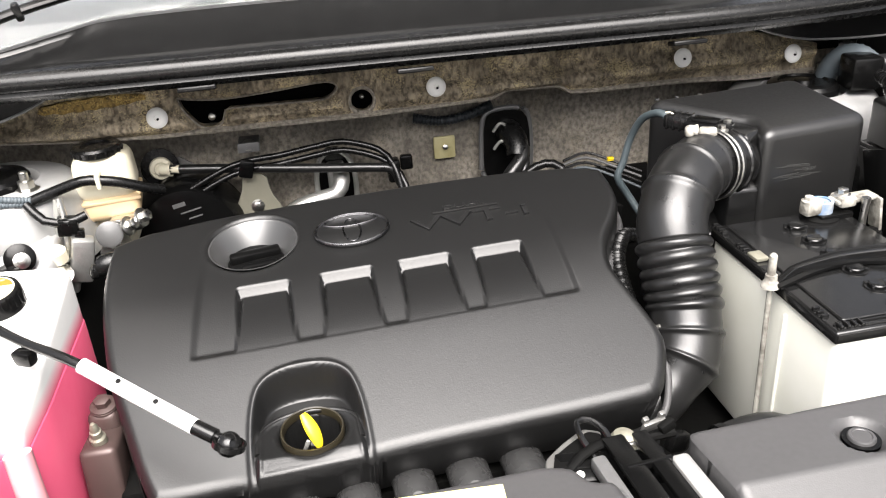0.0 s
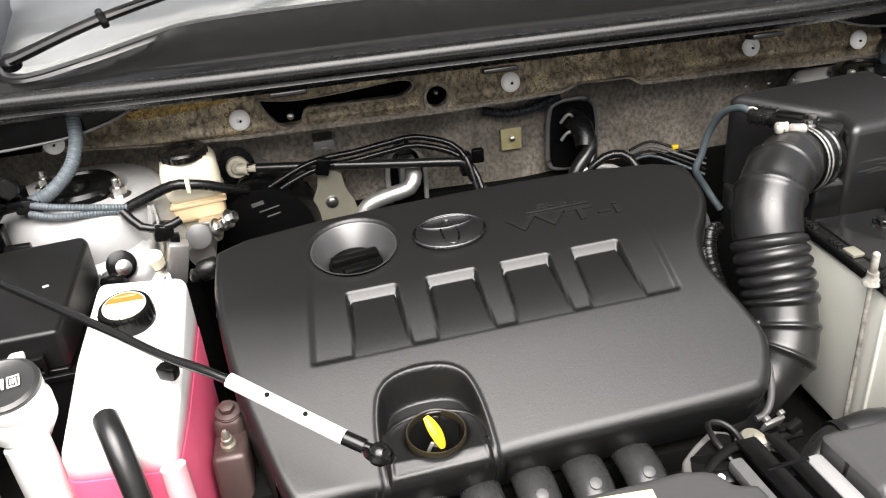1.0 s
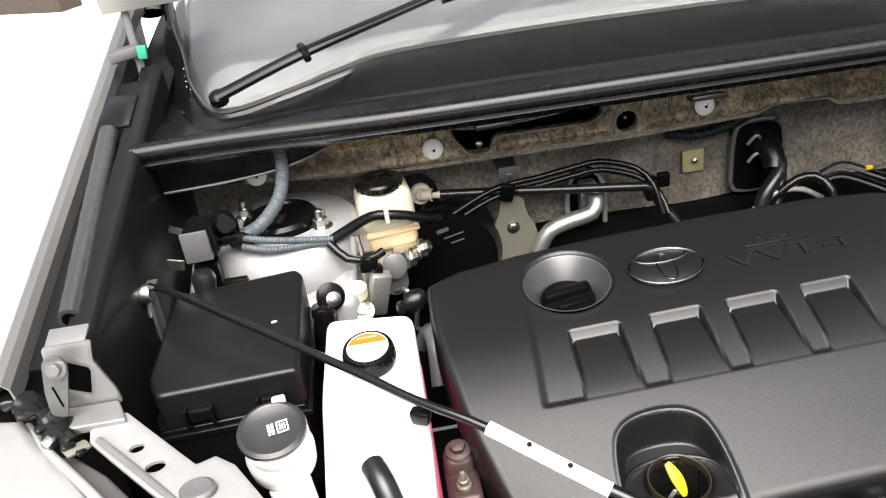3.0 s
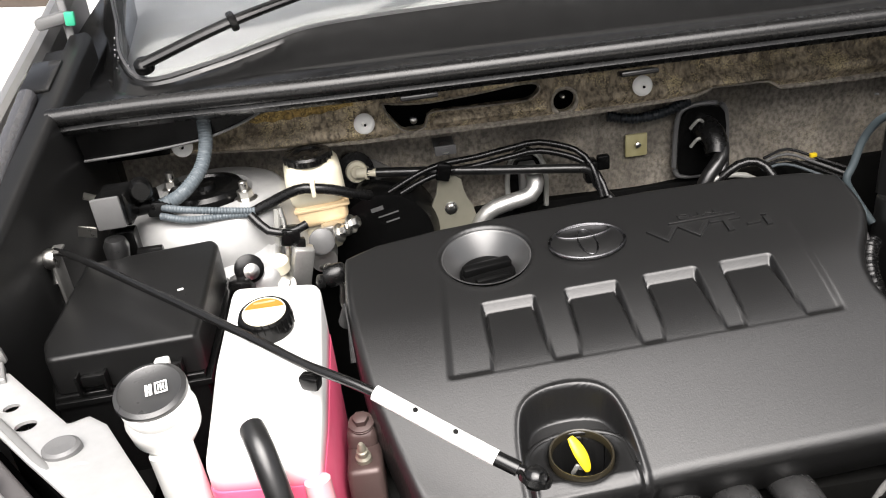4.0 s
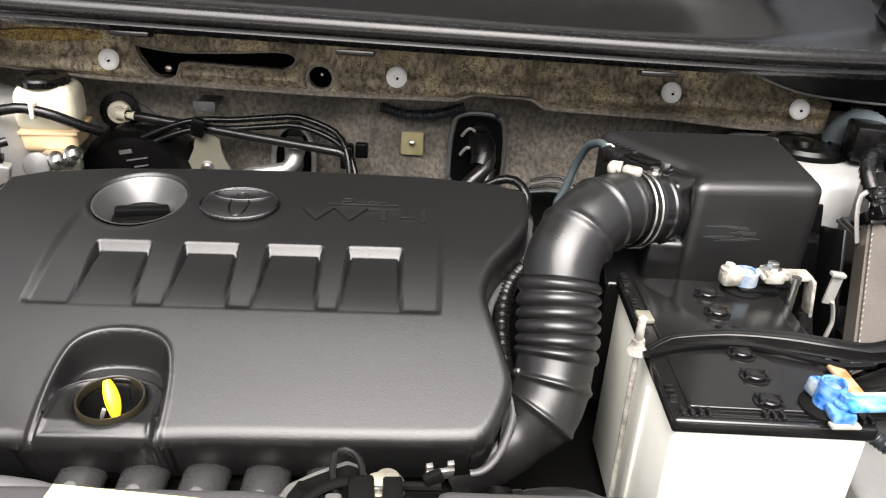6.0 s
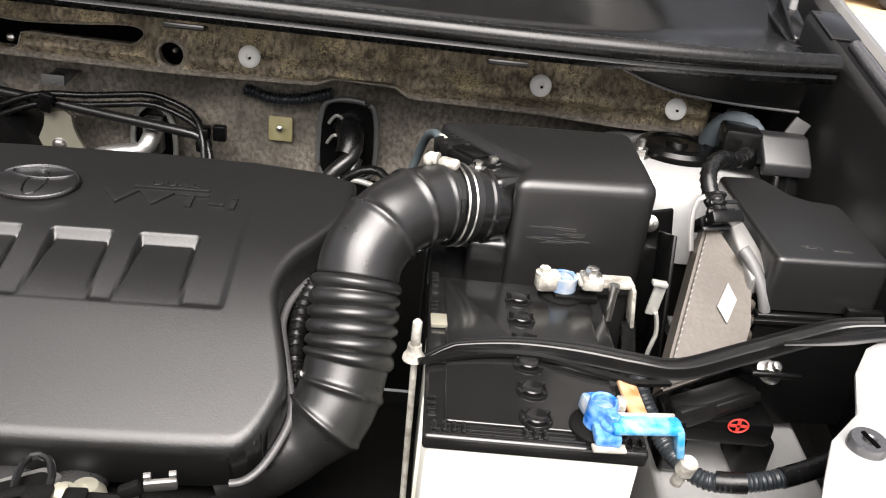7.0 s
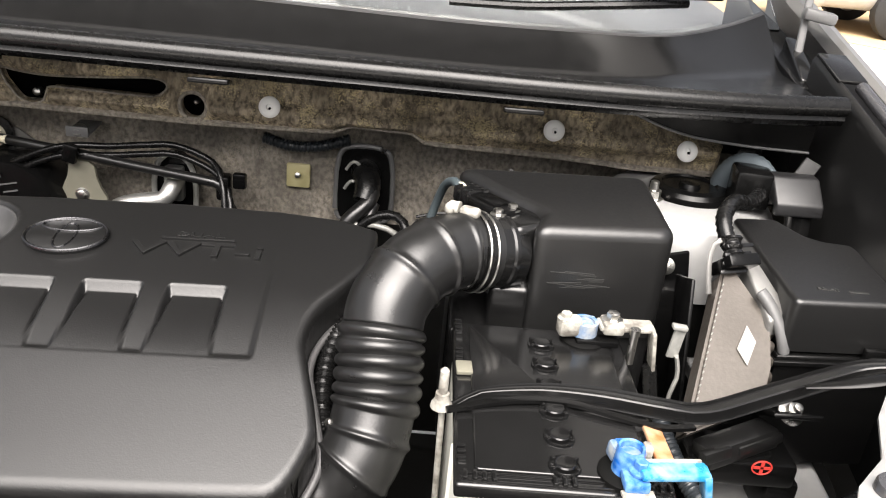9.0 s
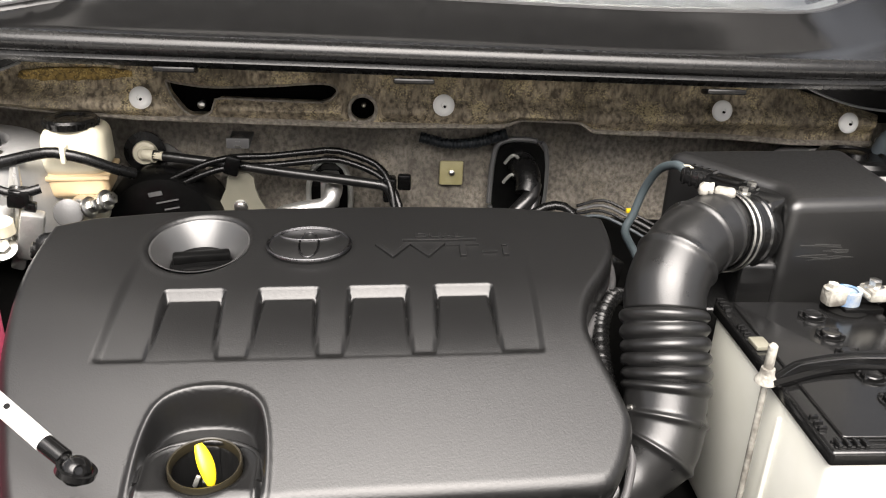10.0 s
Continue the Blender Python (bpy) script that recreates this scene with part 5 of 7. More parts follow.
bar = profile_sweep(BAR, [(-0.0085, -0.003), (-0.0085, 0.002), (-0.0072, 0.003), (-0.006, 0.0), (0.002, 0.0), (0.0032, 0.0030), (0.0055, 0.0030), (0.0064, 0.0018), (0.0069, -0.0055), (0.0082, -0.0078), (0.0074, -0.0090), (0.003, -0.004)], 0.01)
for v in bar.verts:
    # the bar is drawn out thin towards its rod end
    c = Vector([float(np.interp(v.co.x, [p[0] for p in BAR], [p[k] for p in BAR])) for k in range(3)])
    v.co = c + (v.co - c) * (0.42 + 0.58 * float(np.clip((v.co.x - 0.27) / 0.12, 0, 1)))
part("bar", bar, M_GLOSS, rod, "pressed black steel bar", 30)
part("lower_strip", profile_sweep([(0.258, -0.421, 0.900), (0.30, -0.408, 0.9025), (0.335, -0.403, 0.9035), (0.365, -0.406, 0.9035), (0.40, -0.419, 0.9025), (0.43, -0.426, 0.902), (0.455, -0.420, 0.901)], [(-0.003, -0.002), (-0.003, 0.001), (0.003, 0.001), (0.003, -0.002)], 0.01), M_BLACK, rod, "thin black lower strip", 30)
part("end_flange", tube([(0.545, -0.398, 0.932), (0.575, -0.402, 0.940), (0.605, -0.402, 0.9475), (0.640, -0.3975, 0.9535), (0.645, -0.397, 0.9535)], lambda s: 0.0078 * min(1.0, 0.35 + s * 14), 12, 0.006, flat=0.35), M_BLACK, rod, "flat rounded end of the bar")

# ---- right side: control unit, relay boxes ----
ecu = thing("control_unit", (0.52, -0.31, 0.80), "grey-brown die-cast control unit with rounded side fins", "control unit")
EO, EX, EY, EZ = Vector((0.518, -0.245, 0.958)), Vector((0.080, 0.034, 0.016)).normalized(), Vector((0.083, -0.625, 0.776)).normalized(), None
EX = (EX - EY * EX.dot(EY)).normalized()
EZ = EX.cross(EY) * -1
if EZ.z < 0:
    EZ = -EZ


def on_ecu(x, h, out=0.0):
    """A place on the unit's face: metres to the right of its left edge, down from its top, out of the face."""
    return EO + EX * (x - 0.88 * h) - EZ * h + EY * out


def ecu_bar(x0, x1, h0, h1, o0, o1):
    bm = bmesh.new()
    q = [bm.verts.new(on_ecu(x, h, o)) for o in (o0, o1) for x, h in ((x0, h0), (x1, h0), (x1 + 0.0, h1), (x0, h1))]
    for f in ((0, 1, 2, 3), (7, 6, 5, 4), (0, 4, 5, 1), (1, 5, 6, 2), (2, 6, 7, 3), (3, 7, 4, 0)):
        bm.faces.new([q[k] for k in f])
    bmesh.ops.bevel(bm, geom=bm.edges[:], offset=0.0007, segments=1, affect="EDGES")
    return bm


FACE = [(0.0, 0.0), (0.014, 0.0), (0.076, 0.062), (0.084, 0.100), (0.085, 0.128), (0.0, 0.128)]
bm = bmesh.new()
front = [bm.verts.new(on_ecu(x, h, 0)) for x, h in FACE]
back = [bm.verts.new(on_ecu(x, h, -0.026)) for x, h in FACE]
bm.faces.new(front)
bm.faces.new(back[::-1])
for k in range(6):
    bm.faces.new((front[k], front[(k + 1) % 6], back[(k + 1) % 6], back[k]))
bmesh.ops.bevel(bm, geom=bm.edges[:], offset=0.003, segments=2, affect="EDGES", clamp_overlap=True)
part("housing", bm, M_ECU, ecu)
for k in range(22):
    h = 0.012 + 0.005 * k
    part("side_rib", ecu_bar(0.0035, 0.0055, h, h + 0.0022, -0.001, 0.0016), M_LEAD, ecu)
for k in range(5):
    h = 0.064 + 0.0125 * k
    xr = 0.076 + 0.15 * (h - 0.062)
    part("cooling_fin", tube([on_ecu(xr - 0.010, h, -0.006), on_ecu(xr + 0.004, h + 0.003, -0.010), on_ecu(xr + 0.006, h + 0.005, -0.022)], 0.0056, 10, 0.004), M_ECU, ecu, "rounded cooling fin")
bm = bmesh.new()
q = [bm.verts.new(on_ecu(x, h, 0.0022)) for x, h in ((0.044, 0.057), (0.059, 0.074), (0.054, 0.091), (0.038, 0.074))]
bm.faces.new(q)
part("tag", thicken(bm, 0.0012), M_TAG, ecu, "pale diamond label")
part("connector", box((0.034, 0.036, 0.012), (0.531, -0.238, 0.963), (-42, 0, 18), 0.002), M_BLACK, ecu, "black multi-pin plug")
for k in range(4):
    part("plug_rib", box((0.030, 0.0025, 0.004), (0.531 + 0.0028 * k - 0.004, -0.250 + 0.0068 * k, 0.961 + 0.0062 * k), (-42, 0, 18), 0.0008), M_GLOSS, ecu)
part("plug_neck", tube([(0.528, -0.222, 0.985), (0.529, -0.230, 0.974), (0.531, -0.237, 0.966)], lambda s: 0.0095 + 0.0012 * math.sin(s * 800), 12, 0.002), M_GLOSS, ecu, "taped cable neck")
part("plug_stay", tube([(0.509, -0.250, 0.935), (0.507, -0.238, 0.960), (0.512, -0.226, 0.977), (0.524, -0.222, 0.983)], 0.0028, 8, flat=0.5), M_BRACKET, ecu, "dull wire stay")
part("cover_plate", prism(fillet([(0.543, -0.222), (0.560, -0.225), (0.578, -0.275), (0.556, -0.290)], 0.006), 0.915, lambda x, y: 0.962 + 0.5 * (y + 0.225), 0.004), M_BRACKET, ecu, "pale grey corner cap")
part("grey_cable", tube([(0.550, -0.266, 0.950), (0.559, -0.274, 0.940), (0.568, -0.285, 0.924), (0.574, -0.292, 0.905), (0.577, -0.290, 0.885), (0.575, -0.290, 0.86)], 0.0068, 12, flat=0.8), M_GREY, ecu, "grey rubber cable")
part("stay", box((0.004, 0.05, 0.14), (0.487, -0.262, 0.88), (-20, 0, 0), 0.0015), M_BLACK, ecu, "black mounting stay")
part("foot", box((0.06, 0.10, 0.12), (0.53, -0.27, 0.79), bevel=0.01), M_BLACK, ecu)
part("loom_tail", tube([(0.527, -0.222, 0.976), (0.525, -0.20, 0.995), (0.545, -0.165, 1.0), (0.58, -0.12, 0.985), (0.615, -0.06, 0.975)], lambda s: 0.008 + 0.0006 * math.sin(s * 900), 12, 0.003), M_RUBBER, ecu, "black taped cable loom")

fuse = thing("relay_box", (0.62, -0.21, 0.78), "black plastic relay and fuse box", "fuse box")
FTOP = [(0.572, -0.105), (0.622, -0.100), (0.640, -0.142), (0.655, -0.152), (0.684, -0.156), (0.686, -0.170), (0.680, -0.288), (0.570, -0.296)]
part("lid", soft_prism(FTOP, 0.009, 0.905, lambda x, y: 0.960 + 0.02 * (y + 0.2), 0.005), M_BOX, fuse, "", 45)
part("base", prism([(x * 1.0 + (0.004 if x > 0.63 else -0.004), y + (0.004 if y > -0.2 else -0.004)) for x, y in FTOP], 0.78, 0.902, 0.003), M_BLACK, fuse)
part("joint", prism([(x + (0.007 if x > 0.63 else -0.007), y + (0.006 if y > -0.2 else -0.007)) for x, y in FTOP], 0.893, 0.897, 0.001), M_BLACK, fuse)
part("latch", merge(box((0.034, 0.008, 0.020), (0.664, -0.297, 0.905), bevel=0.002), box((0.024, 0.006, 0.006), (0.664, -0.302, 0.905), bevel=0.001)), M_BLACK, fuse)
part("lettering", writing("RELAY", 0.0075, pose(0.612, -0.268, 0.9588, 1.1, 0, -3), 0.0004), M_SCUFF, fuse, "small moulded lettering RELAY")
part("lid_mark", box((0.018, 0.004, 0.0008), (0.640, -0.270, 0.9588), bevel=0.0002), M_SCUFF, fuse, "faint unreadable moulded mark")

relay = thing("junction_block", (0.67, 0.01, 0.88), "black junction block with a grey cap and thick loom", "junction block")
part("body", box((0.044, 0.045, 0.046), (0.622, -0.010, 0.968), (0, 0, -8), 0.005), M_BLACK, relay)
hood = prism([(-0.010, 0.950), (-0.010, 0.990), (-0.030, 0.990), (-0.060, 0.966), (-0.062, 0.951), (-0.054, 0.950), (-0.048, 0.962), (-0.026, 0.962), (-0.022, 0.950)], 0.638, 0.695, 0.003, plane="yz", bevel_all=True)
part("cap", hood, M_CAPGREY, relay, "satin dark grey hooded cap")
part("leg", tube([(0.672, -0.036, 0.970), (0.678, -0.042, 0.930), (0.676, -0.040, 0.86)], 0.015, 16), M_GLOSS, relay, "black cable leg")
part("sleeve", tube([(0.645, 0.0, 0.974), (0.636, 0.018, 0.983), (0.622, 0.034, 0.979), (0.612, 0.047, 0.958), (0.610, 0.055, 0.925)], lambda s: 0.0155 + 0.0006 * math.sin(s * 900), 16, 0.003), M_LOOM, relay, "ribbed grey-blue cable sleeve")
part("tape_band", tube([(0.640, 0.037, 0.988), (0.632, 0.045, 0.990), (0.625, 0.050, 0.9895)], 0.0148, 16), M_RUBBER, relay, "black tape band")
part("bracket", box((0.022, 0.004, 0.07), (0.690, 0.016, 0.966), (0, 24, 0), 0.001), M_GREY, relay, "dull steel bracket")

under = thing("cable_carrier", (0.52, -0.34, 0.70), "black plastic cable carrier beside the battery", "cable carrier")
part("body", box((0.10, 0.05, 0.026), (0.530, -0.345, 0.817), bevel=0.005), M_BLACK, under)
for x, w in ((0.572, 0.030), (0.497, 0.022)):
    part("foot", box((w, 0.045, 0.042), (x, -0.345, 0.787), bevel=0.004), M_BLACK, under, "black carrier foot")
part("flap", merge(merge(box((0.078, 0.026, 0.020), (0.525, -0.352, 0.838), (-8, -6, 24), 0.003), box((0.030, 0.010, 0.012), (0.500, -0.373, 0.840), (-8, -4, 24), 0.002)), box((0.05, 0.006, 0.010), (0.545, -0.356, 0.842), (-8, -6, 24), 0.002)), M_BOX, under, "black stepped cover plate")
part("red_mark", merge(merge(tube([(0.0088 * math.cos(a), 0, 0.0070 * math.sin(a)) for a in np.linspace(0, 2 * math.pi, 25)], 0.0008, 6, 0.003), box((0.015, 0.001, 0.0026), bevel=0)), box((0.003, 0.001, 0.012), bevel=0)), M_RED, under, "red circle mark").data.transform(Matrix.Translation((0.545, -0.3715, 0.828)))
part("bolt", bolt((0.572, -0.340, 0.866), (0.2, -0.6, 1), 0.0075, 0.010, stud=0.006), M_STEEL, under, "large zinc bolt")
part("bolt_plate", box((0.045, 0.05, 0.006), (0.572, -0.335, 0.862), (-30, 0, 0), 0.002), M_BLACK, under)

sleeve = thing("ribbed_sleeve", (0.5, -0.42, 0.70), "blue-grey corrugated cable sleeve beside the battery", "cable sleeve")
part("tube", tube([(0.452, -0.345, 0.86), (0.458, -0.372, 0.845), (0.472, -0.41, 0.828), (0.495, -0.437, 0.822), (0.525, -0.446, 0.829), (0.565, -0.438, 0.834), (0.605, -0.420, 0.838), (0.640, -0.395, 0.838)], lambda s: 0.0074 + 0.0006 * math.sin(s * 1700), 14, 0.0010), M_SLATE, sleeve)
for pts in ([(0.505, -0.4415, 0.8245), (0.516, -0.4445, 0.8270), (0.527, -0.4462, 0.8293)], [(0.556, -0.4412, 0.8333), (0.580, -0.4325, 0.8360), (0.605, -0.420, 0.838)]):
    part("tape", tube(pts, 0.0086, 14, 0.004), M_RUBBER, sleeve, "smooth black tape wrap")
part("drop", tube([(0.452, -0.345, 0.86), (0.45, -0.33, 0.83), (0.45, -0.33, 0.72)], 0.008, 10), M_RUBBER, sleeve)

stay = thing("tank_bracket", (0.462, -0.27, 0.76), "bright steel hook bracket behind the battery", "bracket")
part("plate", merge(box((0.011, 0.004, 0.034), (0.470, -0.300, 0.908), (0, 6, 0), 0.0015), box((0.014, 0.008, 0.004), (0.469, -0.303, 0.925), (0, 6, 0), 0.001)), M_LEAD, stay)
part("hook", tube([(0.472, -0.302, 0.895), (0.475, -0.303, 0.885), (0.476, -0.306, 0.872), (0.472, -0.309, 0.858), (0.470, -0.30, 0.78)], 0.0052, 8, flat=0.4), M_LEAD, stay)
for x, z in ((0.493, 0.919), (0.497, 0.885)):
    part("bolt", bolt((x, -0.157, z), (-0.4, -1, 0.2), 0.006, 0.008), M_STEEL, stay)
part("mount_plate", box((0.05, 0.006, 0.075), (0.500, -0.149, 0.893), (0, -10, 8), 0.002), M_BLACK, stay, "black mounting plate")
part("dark_mount", box((0.05, 0.05, 0.12), (0.500, -0.15, 0.84), bevel=0.01), M_BLACK, stay)

# ---- left side: coolant tank, washer filler, fuse box, prop rod ----
tank = thing("coolant_tank", (-0.458, -0.35, 0.72), "white plastic coolant tank showing pink coolant", "coolant tank")
TANK = fillet([(-0.502, -0.228), (-0.411, -0.240), (-0.411, -0.40), (-0.414, -0.468), (-0.507, -0.458), (-0.509, -0.34)], 0.013)


def tank_top(x, y):
    return 0.938 + 0.16 * (y + 0.22)


part("shell_top", prism(TANK, 0.872, tank_top, 0.010, 4), M_TANK, tank, "translucent white upper half", 50)
part("shell_low", prism([(x + (0.0008 if x > -0.458 else -0.0008), y + (0.0008 if y > -0.34 else -0.0008)) for x, y in TANK], 0.74, 0.874, 0.002), M_TANK, tank, "lower half pink with coolant", 50)
part("corner_post", tube([(-0.418, -0.470, 0.88), (-0.415, -0.478, 0.84), (-0.412, -0.480, 0.80), (-0.412, -0.482, 0.76)], 0.011, 12), mat("pale_pink_plastic", (0.75, 0.35, 0.38), 0.35, scale=60), tank)
capz = 0.943
part("neck", lathe([(0.024, -0.03), (0.024, 0.0)], (-0.457, -0.322, capz), (0, -0.16, 1), 28), M_WHITE, tank)
cap = part("cap", lathe([(0.0245, -0.006), (0.0250, 0.008), (0.0238, 0.0115), (0.0208, 0.0124), (0.0, 0.0118)], (-0.457, -0.322, capz), (0, -0.16, 1), 36), M_BLACK, tank, "black screw cap")
for k in range(24):
    a = 2 * math.pi * k / 24
    part("grip", box((0.0016, 0.0012, 0.012), (-0.457 + 0.0247 * math.cos(a), -0.3235 + 0.0247 * math.sin(a), capz + 0.002 - 0.0046 * math.sin(a)), (9, 0, math.degrees(a)), 0.0005), M_BLACK, cap)
part("cap_label", lathe([(0.0200, 0.0), (0.0200, 0.0012), (0, 0.0012)], (-0.457, -0.324, capz + 0.0118), (0, -0.16, 1), 32), M_LABEL, tank, "cream and orange paper label")
part("label_band", prism([(-0.457 + 0.0193 * math.cos(a), -0.3262 + 0.0193 * math.sin(a)) for a in np.linspace(0.35, math.pi - 0.35, 14)], capz + 0.010, lambda x, y: capz + 0.0136 + 0.16 * (y + 0.325), 0), M_ORANGE, tank, "orange label band")
part("label_bar", box((0.020, 0.0022, 0.0006), (-0.457, -0.3128, capz + 0.0158), (9, 0, 3), 0), M_RUST, tank, "small unreadable print line")
part("spigot", tube([(-0.460, -0.446, 0.894), (-0.459, -0.455, 0.918), (-0.458, -0.466, 0.926)], 0.0085, 12), M_RUBBER, tank)
part("overflow_hose", tube([(-0.462, -0.452, 0.926), (-0.455, -0.470, 0.922), (-0.446, -0.490, 0.895), (-0.440, -0.503, 0.85), (-0.438, -0.505, 0.79), (-0.45, -0.50, 0.74)], 0.0105, 14, 0.008), M_HOSE, tank, "black rubber overflow hose")
part("clip_block", box((0.016, 0.011, 0.014), (-0.417, -0.400, 0.925), (0, 0, -25), 0.003, taper=1.2), M_BLACK, tank, "black rod clip")

prop = thing("prop_rod", (-0.45, -0.35, 0.90), "black hood prop rod with a white sleeve", "prop rod")
PROP = [(-0.694, -0.150, 0.968), (-0.66, -0.178, 0.968), (-0.56, -0.271, 0.960), (-0.47, -0.352, 0.949), (-0.418, -0.397, 0.940), (-0.363, -0.436, 0.930), (-0.277, -0.494, 0.895), (-0.256, -0.508, 0.889)]
part("rod", tube(PROP, 0.0042, 10), M_GLOSS, prop)
part("sleeve", tube([(-0.363, -0.436, 0.9305), (-0.32, -0.465, 0.9125), (-0.277, -0.494, 0.895)], 0.0065, 16), M_WHITE, prop, "white foam grip sleeve")
for k in (0.35, 0.68):
    c = Vector((-0.363, -0.436, 0.9305)).lerp(Vector((-0.277, -0.494, 0.895)), k)
    part("mark", lathe([(0.0022, 0), (0.0022, 0.001), (0, 0.001)], c + Vector((0, -0.002, 0.0062)), (0, -0.3, 1), 10), M_RUBBER, prop)
part("neck", tube([(-0.277, -0.494, 0.895), (-0.262, -0.504, 0.890)], lambda s: 0.0062, 12), M_GLOSS, prop)
part("tip", merge(lathe([(0.0, -0.0095), (0.006, -0.0078), (0.0095, -0.003), (0.0100, 0.001), (0.008, 0.006), (0.004, 0.0085), (0.0025, 0.006)], (-0.2515, -0.514, 0.888), (0.5, -0.6, 0.45), 20), hoop([(0.0105, -0.0022), (0.0130, -0.0022), (0.0130, 0.0022), (0.0105, 0.0022)], (-0.2515, -0.514, 0.888), (0.35, 0.2, 0.9), 24)), M_GLOSS, prop, "black ring-shaped end of the rod")
part("pivot", merge(tube([(-0.694, -0.150, 0.968), (-0.702, -0.142, 0.955), (-0.703, -0.150, 0.93)], 0.005, 10), lathe([(0.010, -0.006), (0.012, 0.0), (0.010, 0.006)], (-0.699, -0.155, 0.962), (1, 0, 0), 16)), M_STEEL, prop, "zinc pivot hook")
part("pivot_bracket", merge(box((0.004, 0.026, 0.07), (-0.696, -0.150, 0.935), (0, 0, 0), 0.0015), box((0.012, 0.020, 0.003), (-0.692, -0.150, 0.970), bevel=0.001)), M_BRACKET, prop, "silver pivot bracket")

fusel = thing("fuse_box", (-0.60, -0.20, 0.78), "black plastic fuse box with clipped lid", "fuse box")
LID = [(-0.682, -0.112), (-0.540, -0.096), (-0.532, -0.110), (-0.530, -0.296), (-0.672, -0.302), (-0.684, -0.27)]
part("lid", soft_prism(LID, 0.008, 0.885, lambda x, y: 0.929 + 0.035 * (y + 0.2), 0.005), M_LIDBLACK, fusel, "", 45)
part("base", prism([(x * 1.004, y * 1.01) for x, y in LID], 0.78, 0.884, 0.003), M_BLACK, fusel)
part("joint", prism([(x + (0.004 if x > -0.6 else -0.004), y + (0.004 if y > -0.2 else -0.006)) for x, y in LID], 0.872, 0.878, 0.0015), M_BLACK, fusel)
for x in (-0.634, -0.562):
    part("latch", merge(merge(box((0.022, 0.008, 0.012), (x, -0.304, 0.898), bevel=0.002), box((0.003, 0.012, 0.022), (x - 0.013, -0.306, 0.896), bevel=0.001)), box((0.003, 0.012, 0.022), (x + 0.013, -0.306, 0.896), bevel=0.001)), M_BLACK, fusel, "moulded lid clip")
part("rear_tab", box((0.03, 0.012, 0.01), (-0.612, -0.100, 0.930), bevel=0.003), M_BLACK, fusel)
part("mount_ear", merge(lathe([(0.014, -0.006), (0.0175, -0.004), (0.0175, 0.004), (0.014, 0.006)], (-0.507, -0.100, 0.889), (0.3, -1, 0.4), 24), box((0.03, 0.03, 0.09), (-0.518, -0.11, 0.84), bevel=0.008)), M_BLACK, fusel, "black mounting ear")
part("ear_bolt", bolt((-0.503, -0.108, 0.889), (0.4, -1, 0.4), 0.006, 0.008), M_STEEL, fusel)
part("lid_scuff", box((0.006, 0.003, 0.0006), (-0.560, -0.205, 0.9292), (2, 0, 20), 0), M_WHITE, fusel)

washer = thing("washer_filler", (-0.54, -0.43, 0.72), "white washer fluid filler neck with a dark cap", "washer filler")
part("neck", tube([(-0.528, -0.440, 0.72), (-0.528, -0.440, 0.80), (-0.532, -0.436, 0.86), (-0.537, -0.428, 0.90)], lambda s: 0.0185 + 0.0016 * math.cos(s * 600) * (s < 0.12), 22, 0.003), M_WHITE, washer, "ribbed white neck")
part("funnel", lathe([(0.018, -0.062), (0.024, -0.050), (0.029, -0.040), (0.030, -0.024), (0.026, -0.016), (0.0285, -0.006), (0.027, 0.0)], (-0.540, -0.420, 0.949), (0.04, -0.30, 1), 36), M_WHITE, washer, "white funnel mouth")
wcap = part("cap", lathe([(0.027, -0.004), (0.0285, 0.0), (0.028, 0.0035), (0.0245, 0.0055), (0.023, 0.0045), (0.0, 0.0055)], (-0.542, -0.417, 0.950), (0.02, -0.30, 1), 40, squash=(1.05, 1.0)), mat("dark_grey_snap_cap", (0.03, 0.03, 0.03), 0.3, second=(0.02, 0.02, 0.02), scale=80), washer, "dark glossy snap cap")
face = Matrix.Translation((-0.5355, -0.4205, 0.9562)) @ Vector((0.02, -0.30, 1)).to_track_quat("Z", "Y").to_matrix().to_4x4() @ Matrix.Rotation(radians(8), 4, "Z")
for name, (w, hgt), (ox, oy) in (("symbol", (0.0022, 0.011), (-0.0078, 0)), ("symbol", (0.0022, 0.011), (-0.0046, 0)), ("symbol", (0.0055, 0.0012), (-0.0062, 0.002)), ("symbol", (0.0055, 0.0012), (-0.0062, -0.002)),
                                 ("symbol_frame", (0.0100, 0.0012), (0.0036, 0.0052)), ("symbol_frame", (0.0100, 0.0012), (0.0036, -0.0052)), ("symbol_frame", (0.0012, 0.0112), (-0.0008, 0)), ("symbol_frame", (0.0012, 0.0112), (0.0080, 0)),
                                 ("symbol_line", (0.0011, 0.006), (0.0016, 0)), ("symbol_line", (0.0011, 0.006), (0.0036, 0)), ("symbol_line", (0.0011, 0.006), (0.0056, 0))):
    mark = box((w, hgt, 0.0008), (ox, oy, 0), bevel=0)
    bmesh.ops.transform(mark, matrix=face, verts=mark.verts)
    part(name, mark, M_WHITE, wcap, "white printed symbol" if name == "symbol_frame" else "")
part("hinge_tab", box((0.012, 0.014, 0.008), (-0.537, -0.387, 0.957), (-15, 0, 8), 0.002), M_WHITE, washer)

